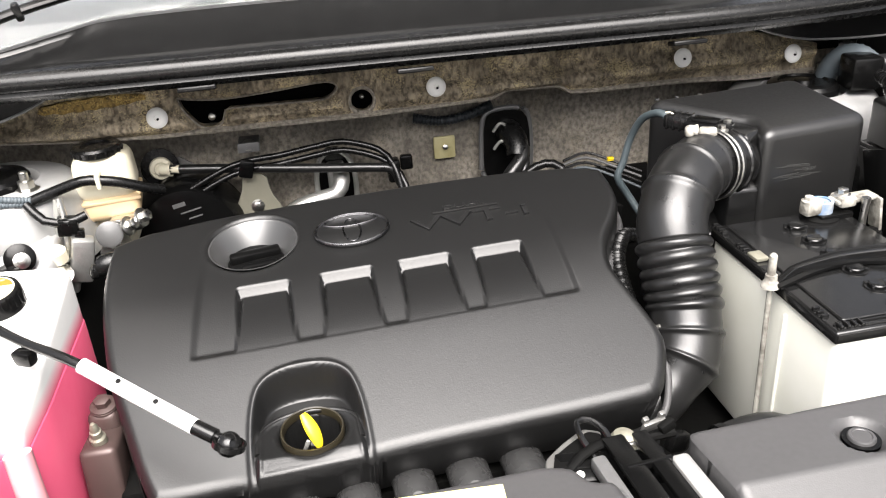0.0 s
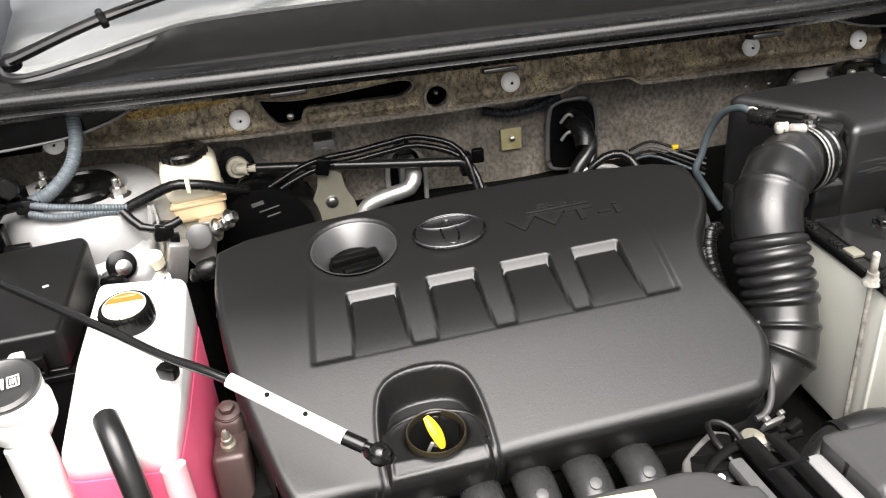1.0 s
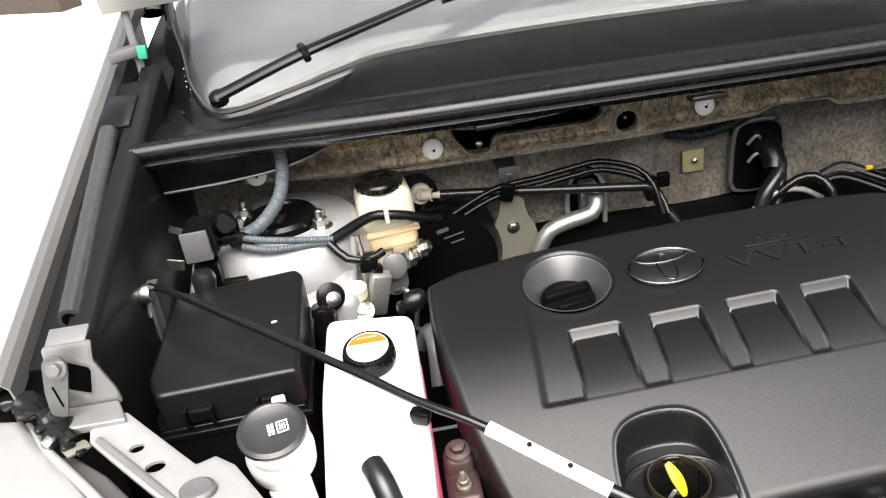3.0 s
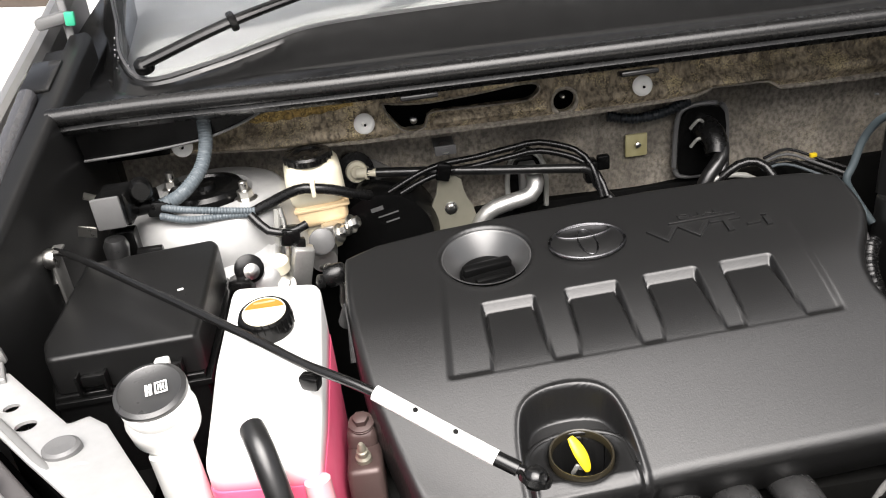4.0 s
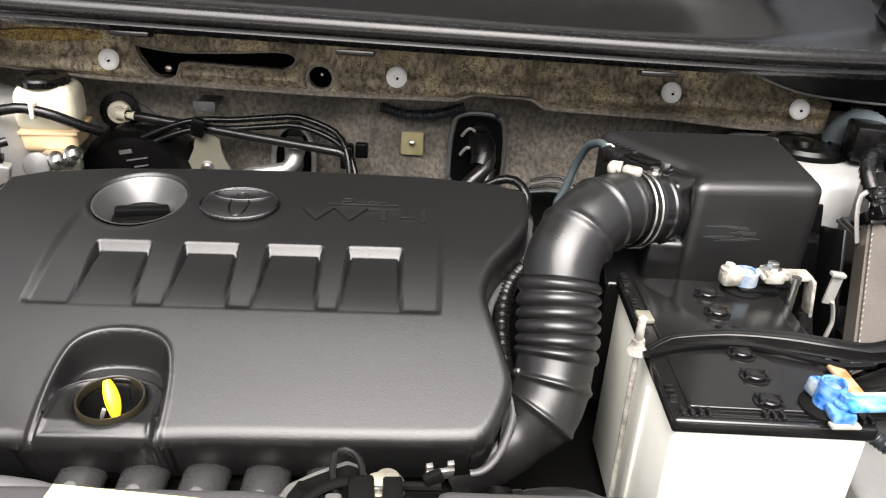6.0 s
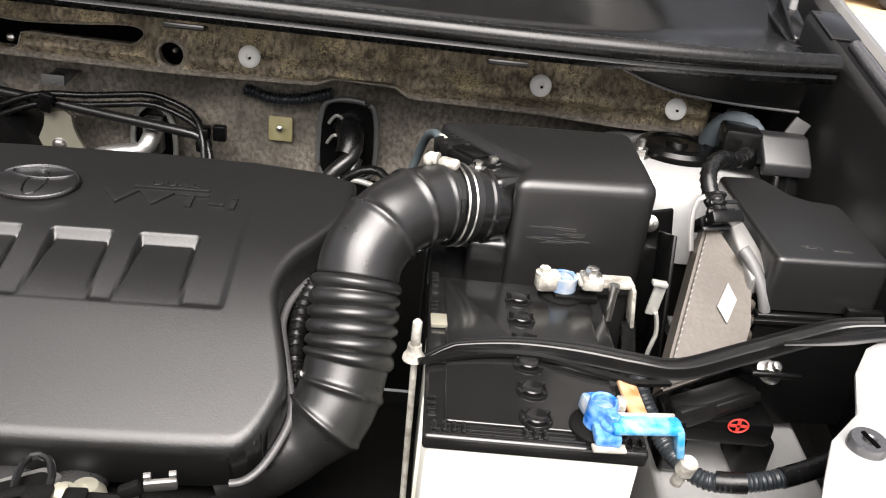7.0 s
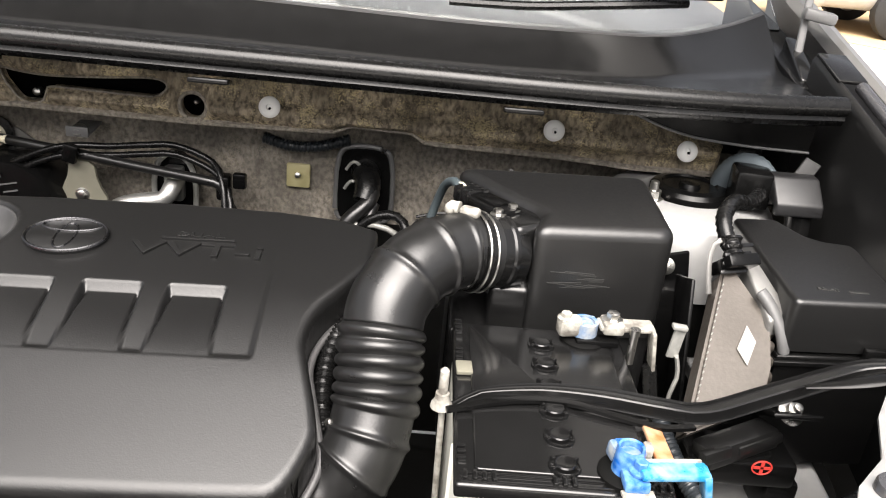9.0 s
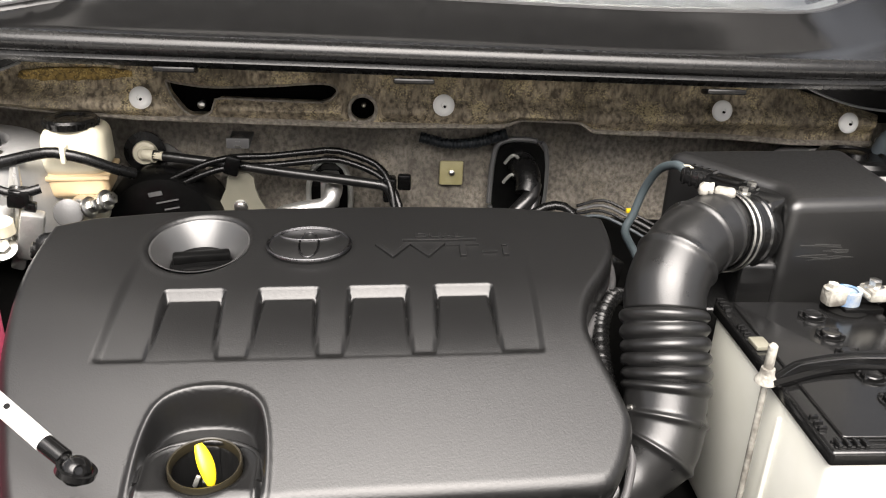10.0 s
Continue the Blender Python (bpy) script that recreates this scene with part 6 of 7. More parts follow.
brown = thing("sensor_bracket", (-0.39, -0.36, 0.72), "brown heat-stained bracket with a sensor", "bracket")
part("plate", merge(box((0.034, 0.080, 0.07), (-0.388, -0.360, 0.772), (-10, 0, 0), 0.006, 3), box((0.030, 0.03, 0.03), (-0.389, -0.338, 0.806), (-12, 0, 0), 0.008, 3)), M_BROWN, brown)
part("washer", lathe([(0.013, 0), (0.013, 0.002), (0.010, 0.003)], (-0.388, -0.338, 0.822), (0, -0.2, 1), 20), M_BROWN, brown)
part("bolt", bolt((-0.388, -0.338, 0.824), (0, -0.2, 1), 0.008, 0.009), M_BROWN, brown, "brown-stained bolt")
part("sensor", merge(lathe([(0.0075, 0), (0.0075, 0.012), (0.0055, 0.014), (0.0055, 0.020), (0.004, 0.021), (0.004, 0.026), (0.002, 0.03)], (-0.388, -0.376, 0.806), (0, -0.2, 1), 16), bolt((-0.388, -0.378, 0.802), (0, -0.2, 1), 0.009, 0.006)), M_BEIGE, brown, "brass-coloured stud")

# ---- rear left: brake reservoir, cylinder, lines ----
brake = thing("brake_reservoir", (-0.428, 0.045, 0.80), "cream brake fluid reservoir with black cap", "brake reservoir")
part("upper", box((0.078, 0.072, 0.060), (-0.426, 0.050, 0.932), (0, 0, 6), 0.016, 4, 0.94), M_CREAM, brake, "", 60)
part("lower", merge(box((0.074, 0.068, 0.034), (-0.426, 0.050, 0.892), (0, 0, 6), 0.010, 3), box((0.080, 0.074, 0.006), (-0.426, 0.050, 0.902), (0, 0, 6), 0.0025)), M_AMBER, brake, "amber fluid showing through")
part("foot", box((0.05, 0.04, 0.05), (-0.425, 0.05, 0.858), bevel=0.008), M_CREAM, brake)
bcap = part("cap", lathe([(0.030, 0.0), (0.0315, 0.008), (0.029, 0.011), (0.020, 0.0115), (0.018, 0.009), (0, 0.009)], (-0.428, 0.045, 0.960), sides=32), M_RUBBER, brake, "knurled black cap")
for k in range(18):
    a = 2 * math.pi * k / 18
    part("knurl", box((0.003, 0.002, 0.008), (-0.428 + 0.031 * math.cos(a), 0.045 + 0.031 * math.sin(a), 0.9645), (0, 0, math.degrees(a)), 0.001), M_RUBBER, bcap)
part("master_cylinder", lathe([(0.018, 0), (0.018, 0.09), (0.014, 0.095)], (-0.428, 0.0, 0.835), (0, 1, 0), 24), M_ALU, brake, "cast aluminium master cylinder")
part("end_disc", lathe([(0.017, 0), (0.017, 0.006), (0.014, 0.008)], (-0.425, -0.010, 0.868), (0.1, -1, 0.3), 28), M_GREY, brake, "grey round plug")
for p, hh in (((-0.402, -0.01, 0.875), 0.014), ((-0.385, 0.0, 0.880), 0.012)):
    part("union", bolt(p, (1, -0.4, 0.4), 0.008, hh), M_STEEL, brake, "bright pipe union")
part("union_block", box((0.04, 0.02, 0.02), (-0.405, 0.01, 0.872), bevel=0.004), M_STEEL, brake)
part("brake_line", tube([(-0.43, -0.03, 0.84), (-0.415, -0.05, 0.85), (-0.405, -0.06, 0.83), (-0.408, -0.065, 0.80), (-0.39, -0.07, 0.795), (-0.385, -0.06, 0.83), (-0.378, -0.05, 0.80)], 0.0035, 8, 0.006), M_STEEL, brake, "bent steel brake line")

boost = thing("brake_booster", (-0.33, 0.11, 0.72), "large black brake booster drum", "brake booster")
part("drum", lathe([(0.04, -0.045), (0.072, -0.038), (0.082, -0.02), (0.084, 0.02), (0.08, 0.03)], (-0.345, 0.132, 0.802), (0, 1, 0), 40), M_BLACK, boost)
part("print", merge(merge(box((0.018, 0.001, 0.006), (-0.350, 0.0868, 0.856), (0, -12, 0), 0), box((0.03, 0.001, 0.002), (-0.335, 0.0868, 0.846), (0, -12, 0), 0)), box((0.02, 0.001, 0.002), (-0.33, 0.0868, 0.836), (0, -12, 0), 0)), M_GREY, boost, "unreadable grey print")
part("valve", merge(merge(lathe([(0.0165, -0.01), (0.0165, 0.002), (0.0150, 0.005), (0.0100, 0.0055), (0.0095, 0.009), (0.0080, 0.0105), (0, 0.0105)], (-0.372, 0.140, 0.896), (0.15, -1, 0.15), 30), lathe([(0.0078, 0.0), (0.0078, 0.012), (0.0062, 0.014), (0.0062, 0.028)], (-0.371, 0.130, 0.897), (1, -0.25, 0), 20)), hoop([(0.0086, 0.013), (0.0100, 0.013), (0.0100, 0.016), (0.0086, 0.016)], (-0.371, 0.130, 0.897), (1, -0.25, 0), 20)), M_CREAM, boost, "cream check valve")
part("gusset", prism([(-0.388, 0.866), (-0.388, 0.905), (-0.345, 0.905), (-0.300, 0.872), (-0.325, 0.862)], 0.154, 0.158, 0.001, plane="xz"), M_BRACKET, boost, "pale steel gusset behind the valve")
part("valve_ring", hoop([(0.015, 0), (0.027, 0.001), (0.027, 0.007), (0.015, 0.008)], (-0.374, 0.150, 0.896), (0.1, -1, 0.1), 28), M_RUBBER, boost)
part("vacuum_hose", tube([(-0.362, 0.128, 0.897), (-0.33, 0.122, 0.896), (-0.25, 0.112, 0.890), (-0.15, 0.098, 0.882), (-0.07, 0.085, 0.877), (-0.045, 0.082, 0.872), (-0.035, 0.080, 0.85), (-0.02, 0.07, 0.83), (0.0, 0.055, 0.80)], 0.0068, 12), M_HOSE, boost, "black vacuum hose")
part("hose_clip", merge(box((0.018, 0.024, 0.034), (-0.042, 0.090, 0.868), bevel=0.004), box((0.018, 0.012, 0.022), (-0.022, 0.095, 0.876), bevel=0.003)), M_BLACK, boost)

pipes = thing("coolant_lines", (-0.14, 0.12, 0.80), "pair of thin black lines along the firewall", "pipe")
for k, dz in enumerate((0.0, -0.013)):
    part("line", tube([(-0.36, 0.10, 0.86 + dz), (-0.27, 0.105, 0.900 + dz), (-0.20, 0.11, 0.906 + dz), (-0.145, 0.11, 0.913 + dz), (-0.11, 0.11, 0.915 + dz), (-0.06, 0.10, 0.900 + dz), (-0.042 + 0.008 * k, 0.08, 0.880 + dz), (-0.034 + 0.008 * k, 0.06, 0.84)], 0.0045, 10), M_RUBBER, pipes)
part("clip", box((0.020, 0.012, 0.026), (-0.25, 0.10, 0.895), (0, 15, 0), 0.003), M_BLACK, pipes)

acp = thing("pressure_pipe", (-0.14, 0.12, 0.78), "bright aluminium pressure pipe through the firewall", "pipe")
part("pipe", tube([(-0.212, 0.10, 0.79), (-0.192, 0.10, 0.822), (-0.155, 0.10, 0.834), (-0.128, 0.10, 0.840), (-0.118, 0.108, 0.856), (-0.118, 0.135, 0.862)], 0.0120, 14), M_ALU, acp)
part("pass_plate", prism(rounded([(-0.153, 0.79), (-0.097, 0.79), (-0.095, 0.875), (-0.125, 0.900), (-0.155, 0.875)], 1), 0.148, 0.158, 0.002, plane="xz"), M_BLACK, acp, "black pass-through grommet")
part("block", merge(box((0.026, 0.02, 0.05), (-0.124, 0.138, 0.850), bevel=0.004), box((0.024, 0.018, 0.012), (-0.125, 0.132, 0.869), bevel=0.003)), M_ALU, acp)
part("grommet_rim", tube([(-0.153, 0.142, 0.80), (-0.154, 0.142, 0.85), (-0.146, 0.142, 0.880), (-0.125, 0.142, 0.893), (-0.104, 0.142, 0.880), (-0.096, 0.142, 0.85), (-0.097, 0.142, 0.80)], 0.004, 8), M_LEAD, acp)

plate = thing("beige_bracket", (-0.22, 0.12, 0.77), "beige plated steel bracket on the firewall", "bracket")
part("plate", prism(rounded([(-0.300, 0.775), (-0.205, 0.775), (-0.208, 0.825), (-0.222, 0.850), (-0.226, 0.882), (-0.258, 0.882), (-0.264, 0.850), (-0.290, 0.812)], 1), 0.112, 0.118, 0.001, plane="xz"), M_BEIGE, plate)
part("bolt", bolt((-0.244, 0.112, 0.832), (0, -1, 0.1), 0.006, 0.006), M_STEEL, plate)

sq = thing("square_plate", (0.047, 0.155, 0.85), "small square cream plate on the firewall pad", "plate")
part("plate", box((0.034, 0.006, 0.036), (0.047, 0.158, 0.870), bevel=0.004), M_OLIVE, sq)
part("stud", lathe([(0.004, 0), (0.004, 0.008), (0.002, 0.009)], (0.047, 0.155, 0.872), (0, -1, 0.2), 12), M_STEEL, sq)

grom = thing("harness_grommet", (0.14, 0.15, 0.81), "black oval harness grommet in the firewall", "grommet")
part("plate", prism(rounded([(0.105, 0.835), (0.112, 0.815), (0.172, 0.815), (0.180, 0.835), (0.178, 0.905), (0.165, 0.922), (0.120, 0.922), (0.107, 0.905)], 1), 0.140, 0.156, 0.004, plane="xz"), M_BLACK, grom)
part("rim", tube([(p[0], 0.146, p[1]) for p in rounded([(0.102, 0.83), (0.110, 0.812), (0.174, 0.812), (0.183, 0.83), (0.181, 0.908), (0.167, 0.925), (0.118, 0.925), (0.104, 0.908), (0.102, 0.83)], 1)], 0.004, 8, ends=False), M_GREY, grom)
part("boot", tube([(0.142, 0.150, 0.888), (0.146, 0.128, 0.888), (0.150, 0.112, 0.878), (0.146, 0.098, 0.862)], lambda s: 0.0205 - 0.12 * max(0.0, s - 0.02), 18), M_RUBBER, grom, "black rubber harness boot")
for p in ((0.128, 0.127, 0.902), (0.127, 0.121, 0.876)):
    part("boot_ring", tube([(p[0] - 0.010 + 0.020 * k / 6, p[1] - 0.004 * math.sin(math.pi * k / 6), p[2] + 0.010 * math.sin(math.pi * k / 6) - 0.006 + 0.006 * k / 6) for k in range(7)], 0.0024, 8, 0.004), M_LEAD, grom, "pale ribbed boot ring")
part("hose", tube([(0.158, 0.106, 0.874), (0.152, 0.092, 0.862), (0.136, 0.082, 0.848), (0.122, 0.076, 0.830), (0.114, 0.07, 0.80)], 0.0105, 14), M_HOSE, grom, "shiny black hose")
part("side_hose", tube([(0.160, 0.104, 0.858), (0.154, 0.090, 0.838), (0.146, 0.082, 0.815), (0.142, 0.07, 0.79)], 0.0085, 12), M_HOSE, grom)
part("wire_arch", tube([(0.106, 0.075, 0.812), (0.126, 0.075, 0.830), (0.150, 0.075, 0.838), (0.182, 0.075, 0.834), (0.212, 0.075, 0.815)], 0.0042, 10), M_LEAD, grom, "pale sleeved wire arch")
part("branch", tube([(0.12, 0.08, 0.81), (0.145, 0.075, 0.835), (0.17, 0.075, 0.852), (0.195, 0.07, 0.855), (0.21, 0.05, 0.84), (0.213, 0.03, 0.79)], 0.0065, 10), M_RUBBER, grom, "black branch cable")
part("top_loom", tube([(0.0, 0.148, 0.925), (0.04, 0.142, 0.918), (0.08, 0.140, 0.922), (0.12, 0.14, 0.935)], lambda s: 0.0075 + 0.0008 * math.sin(s * 1200), 12, 0.0014), M_SLATE, grom, "ribbed cable along the pad")

wires = thing("wire_bundle", (0.29, 0.08, 0.80), "thin taped wires with a yellow tag", "cable")
for k in range(4):
    part("wire", tube([(0.22, 0.10, 0.845 - 0.006 * k), (0.26, 0.11, 0.850 - 0.008 * k), (0.30, 0.10, 0.835 - 0.008 * k), (0.34, 0.08, 0.82 - 0.009 * k)], 0.0022, 6), (M_RUBBER, M_GREY, M_RUBBER, M_LOOM)[k], wires)
part("tag", box((0.010, 0.006, 0.006), (0.296, 0.10, 0.839), bevel=0.001), M_YELLOW, wires, "yellow tag")
part("tail", tube([(0.20, -0.06, 0.80), (0.195, -0.08, 0.86), (0.19, -0.12, 0.875), (0.185, -0.16, 0.86), (0.18, -0.2, 0.82)], 0.008, 10), M_RUBBER, wires)
for x in (0.335, 0.365, 0.40, 0.44):
    part("speck", box((0.006, 0.004, 0.003), (x, 0.03, 0.948), (0, 10, 20), 0.001), M_GREY, wires)

tab = thing("firewall_tab", (-0.248, 0.14, 0.92), "small grey steel tab with a bolt on the firewall", "bracket")
part("tab", merge(box((0.030, 0.05, 0.004), (-0.243, 0.135, 0.920), (6, 0, 0), 0.001), box((0.030, 0.004, 0.014), (-0.243, 0.112, 0.922), bevel=0.001)), M_GREY, tab)
part("bolt", bolt((-0.243, 0.118, 0.923), (0, -0.7, 1), 0.0065, 0.006), M_STEEL, tab)

ribbed = thing("engine_harness", (0.155, -0.33, 0.78), "black ribbed wiring harness beside the engine cover", "cable")
part("sleeve", tube([(0.205, -0.20, 0.86), (0.178, -0.235, 0.878), (0.158, -0.270, 0.872), (0.150, -0.310, 0.855), (0.153, -0.350, 0.832), (0.165, -0.380, 0.80)], lambda s: 0.0085 + 0.001 * math.sin(s * 1300), 12, 0.0013), M_RUBBER, ribbed)
part("plug", merge(box((0.02, 0.026, 0.03), (0.196, -0.150, 0.868), (0, 10, 20), 0.003), box((0.012, 0.012, 0.014), (0.188, -0.168, 0.880), (0, 10, 20), 0.002)), M_BLACK, ribbed)
part("clip", lathe([(0.003, 0), (0.003, 0.004), (0.0015, 0.005)], (0.160, -0.372, 0.842), (1, -0.5, 0.6), 10), M_STEEL, ribbed)

# ---- left loom over the tower ----
loom2 = thing("tower_loom", (-0.58, -0.02, 0.93), "grey-blue ribbed cable sleeves across the strut tower", "cable sleeve")
rib = lambda r: (lambda s: r + 0.00045 * math.sin(s * 1700))
part("riser", tube([(-0.545, 0.030, 1.035), (-0.546, 0.015, 1.010), (-0.556, -0.005, 0.985), (-0.580, -0.025, 0.965), (-0.605, -0.035, 0.957)], rib(0.0085), 14, 0.0010), M_LOOM, loom2)
for k in range(2):
    part("branch", tube([(-0.605, -0.040 - 0.008 * k, 0.957 - 0.008 * k), (-0.57, -0.055 - 0.006 * k, 0.955 - 0.010 * k), (-0.52, -0.05, 0.944 - 0.006 * k), (-0.495, -0.045, 0.938 - 0.004 * k)], rib(0.0043), 12, 0.0010), M_LOOM, loom2)
part("over_reservoir", tube([(-0.50, -0.045, 0.935), (-0.475, -0.025, 0.938), (-0.445, -0.002, 0.940), (-0.425, 0.0, 0.938), (-0.40, 0.002, 0.931), (-0.375, 0.010, 0.917), (-0.355, 0.025, 0.905)], 0.0068, 12), M_RUBBER, loom2, "black taped cable across the reservoir")
part("tie", box((0.006, 0.017, 0.020), (-0.424, 0.0, 0.938), bevel=0.002), M_CREAM, loom2, "pale cable tie")
part("lower_cable", tube([(-0.50, -0.05, 0.935), (-0.48, -0.065, 0.918), (-0.455, -0.065, 0.912), (-0.435, -0.055, 0.915)], 0.0055, 10), M_RUBBER, loom2)
part("knot", merge(box((0.03, 0.02, 0.02), (-0.607, -0.035, 0.955), (0, 15, 20), 0.004), tube([(-0.61, -0.04, 0.962), (-0.645, -0.04, 0.958), (-0.66, -0.05, 0.955)], 0.009, 10)), M_RUBBER, loom2)

valve = thing("bleed_valve", (-0.475, -0.06, 0.78), "small alloy valve block with a cream cap", "valve")
part("block", merge(box((0.026, 0.018, 0.060), (-0.450, -0.064, 0.862), (8, 14, 15), 0.004), box((0.016, 0.012, 0.05), (-0.464, -0.062, 0.842), (8, 20, 15), 0.004)), M_ALU, valve)
part("connector", merge(box((0.024, 0.020, 0.022), (-0.457, -0.060, 0.906), (0, 8, 10), 0.003), box((0.012, 0.012, 0.014), (-0.446, -0.062, 0.894), (0, 8, 10), 0.002)), M_BLACK, valve, "black valve connector")
part("rail", tube([(-0.470, -0.035, 0.932), (-0.474, -0.042, 0.905), (-0.479, -0.045, 0.872)], 0.0042, 8, flat=0.6), M_LEAD, valve, "thin pale steel rail")
part("lower_nut", bolt((-0.472, -0.086, 0.852), (0, -0.6, 1), 0.009, 0.010), M_STEEL, valve)
part("dark_union", merge(lathe([(0.013, 0), (0.014, 0.006), (0.012, 0.020), (0.008, 0.024)], (-0.415, -0.118, 0.872), (1, -0.2, 0.3), 20), lathe([(0.009, 0), (0.009, 0.006), (0.005, 0.008)], (-0.421, -0.120, 0.868), (-1, -0.4, 0.3), 16)), M_RUBBER, valve, "black rubber union")
part("cap", lathe([(0.013, 0), (0.013, 0.014), (0.011, 0.016)], (-0.476, -0.072, 0.868), (0, -0.2, 1), 20), M_CREAM, valve, "cream plastic cap")
part("stem", merge(lathe([(0.007, 0), (0.007, 0.03)], (-0.476, -0.066, 0.84), (0, -0.2, 1), 14), lathe([(0.011, 0), (0.011, 0.006)], (-0.476, -0.068, 0.852), (0, -0.2, 1), 14)), M_STEEL, valve)
part("stay", tube([(-0.465, -0.04, 0.935), (-0.462, -0.05, 0.90), (-0.468, -0.06, 0.86)], 0.004, 8), M_STEEL, valve)
part("hose", tube([(-0.405, -0.09, 0.79), (-0.395, -0.11, 0.82), (-0.39, -0.14, 0.82), (-0.392, -0.17, 0.78)], 0.011, 12), M_GREY, valve, "grey hose end")

blk = thing("ground_block", (-0.65, -0.07, 0.84), "grey-fronted black connector block on the apron", "connector")
part("body", box((0.036, 0.044, 0.040), (-0.646, -0.060, 0.976), bevel=0.004), M_BLACK, blk)
part("face", box((0.032, 0.005, 0.038), (-0.646, -0.098, 0.982), (0, 0, 3), 0.002), M_GREY, blk, "grey plastic face")
part("neck", box((0.030, 0.036, 0.036), (-0.646, -0.080, 0.979), bevel=0.003), M_BLACK, blk)
part("boot", lathe([(0.011, -0.04), (0.013, -0.008), (0.0145, 0.006), (0.011, 0.014), (0.0, 0.016)], (-0.648, -0.102, 0.938), (0.1, 0, 1), 24), M_HOSE, blk, "black rubber boot")
part("side_plug", merge(lathe([(0.014, 0), (0.014, 0.02), (0.010, 0.026)], (-0.622, -0.040, 0.985), (0.3, -1, 0.2), 20), box((0.02, 0.03, 0.02), (-0.620, -0.028, 0.965), bevel=0.003)), M_BLACK, blk, "round black plug")
part("stand", box((0.03, 0.02, 0.10), (-0.65, -0.06, 0.895), bevel=0.003), M_BLACK, blk)
part("foil_strip", box((0.02, 0.003, 0.008), (-0.676, -0.05, 0.985), (0, 25, 0), 0), M_STEEL, blk)
part("foil_strip", box((0.02, 0.003, 0.012), (-0.678, -0.09, 0.96), (0, 15, 0), 0), M_STEEL, blk)

# ---- front: radiator cover, latch ----
rad = thing("radiator_cover", (-0.13, -0.62, 0.87), "black plastic radiator top cover with a yellow label", "radiator cover")
part("panel", sheet(fillet([(-0.33, -0.592), (-0.20, -0.591), (-0.10, -0.588), (-0.028, -0.585), (-0.006, -0.592), (0.002, -0.610), (0.018, -0.612), (0.030, -0.72), (-0.35, -0.72)], 0.006), [], 0.004, lambda u, v, d: 0.879 - 0.006 * (1 - np.clip(d / 0.008, 0, 1)) ** 2, 0.02), M_FADED, rad)
part("label", box((0.100, 0.05, 0.0012), (-0.112, -0.622, 0.8795), (0, 0, -4), 0.0004), mat("pale_yellow_label", (0.85, 0.78, 0.35), 0.5, second=(0.82, 0.74, 0.3), scale=60), rad, "pale yellow warning label")
rad2 = thing("radiator_cover", (0.17, -0.63, 0.87), "black plastic radiator cover with a round fixing", "radiator cover")
part("panel", sheet(fillet([(0.086, -0.583), (0.262, -0.579), (0.270, -0.60), (0.283, -0.72), (0.100, -0.72)], 0.008), [ring(0.205, -0.620, 0.0135, 0.0135, 28)], 0.003, lambda u, v, d: 0.882 - 0.004 * (1 - np.clip(d / 0.006, 0, 1)) ** 2 - 0.7 * np.maximum(0, -0.645 - v) - 0.0035 * ss(0.0205, 0.0165, np.hypot(u - 0.205, v + 0.620)), 0.02), M_FADED, rad2)
dish = part("fixing", lathe([(0.0136, -0.002), (0.0128, -0.0035), (0.0122, -0.0065), (0, -0.0065)], (0.205, -0.620, 0.880), sides=32), M_BLACK, rad2, "round push fixing in a dish")
part("cap", lathe([(0.0100, -0.0065), (0.0100, -0.0005), (0.0092, 0.0006), (0.0074, 0.0008), (0.0068, 0.0002), (0, 0.0002)], (0.205, -0.620, 0.880), sides=32), M_FADED, dish, "grey fixing cap")

latch = thing("hood_latch", (0.045, -0.58, 0.83), "oily steel hood latch with linkage", "latch")
for x, w in ((0.040, 0.018), (0.061, 0.014)):
    part("bar", box((w, 0.15, 0.006), (x, -0.640, 0.872), (0, 0, 4), 0.002), M_BLACK, latch, "black latch bar")
part("guide", box((0.012, 0.13, 0.012), (0.022, -0.645, 0.866), (0, 0, 4), 0.003), M_GREY, latch, "grey guide strip")
part("plate", box((0.085, 0.03, 0.04), (0.030, -0.577, 0.842), (10, 0, -8), 0.004), M_BLACK, latch)
part("lever_plate", prism(fillet([(-0.023, -0.580), (-0.017, -0.562), (0.0, -0.548), (0.022, -0.534), (0.036, -0.541), (0.016, -0.584)], 0.004), 0.850, 0.8605, 0.003), M_BRACKET, latch, "worn steel lever plate")
part("lever_face", prism(fillet([(-0.016, -0.578), (-0.010, -0.563), (0.004, -0.553), (0.024, -0.541), (0.034, -0.547), (0.015, -0.582)], 0.004), 0.858, 0.8625, 0.001), M_DARK, latch, "oily black lever")
part("wire_loop", tube([(0.020, -0.580, 0.862), (0.014, -0.556, 0.869), (0.016, -0.540, 0.872), (0.026, -0.540, 0.872), (0.034, -0.552, 0.869), (0.036, -0.575, 0.862)], 0.0026, 8, 0.004), M_GLOSS, latch, "bent black wire loop")
part("lever", tube([(-0.012, -0.583, 0.855), (0.008, -0.572, 0.866), (0.030, -0.566, 0.870), (0.050, -0.568, 0.866)], 0.0045, 10, flat=0.6), M_DARK, latch)
part("spring", tube([(0.046 + 0.007 * math.cos(a), -0.576 + 0.004 * a / 6.28, 0.866 + 0.006 * math.sin(a)) for a in np.linspace(0, 18, 40)], 0.0014, 6, 0.003), M_STEEL, latch)
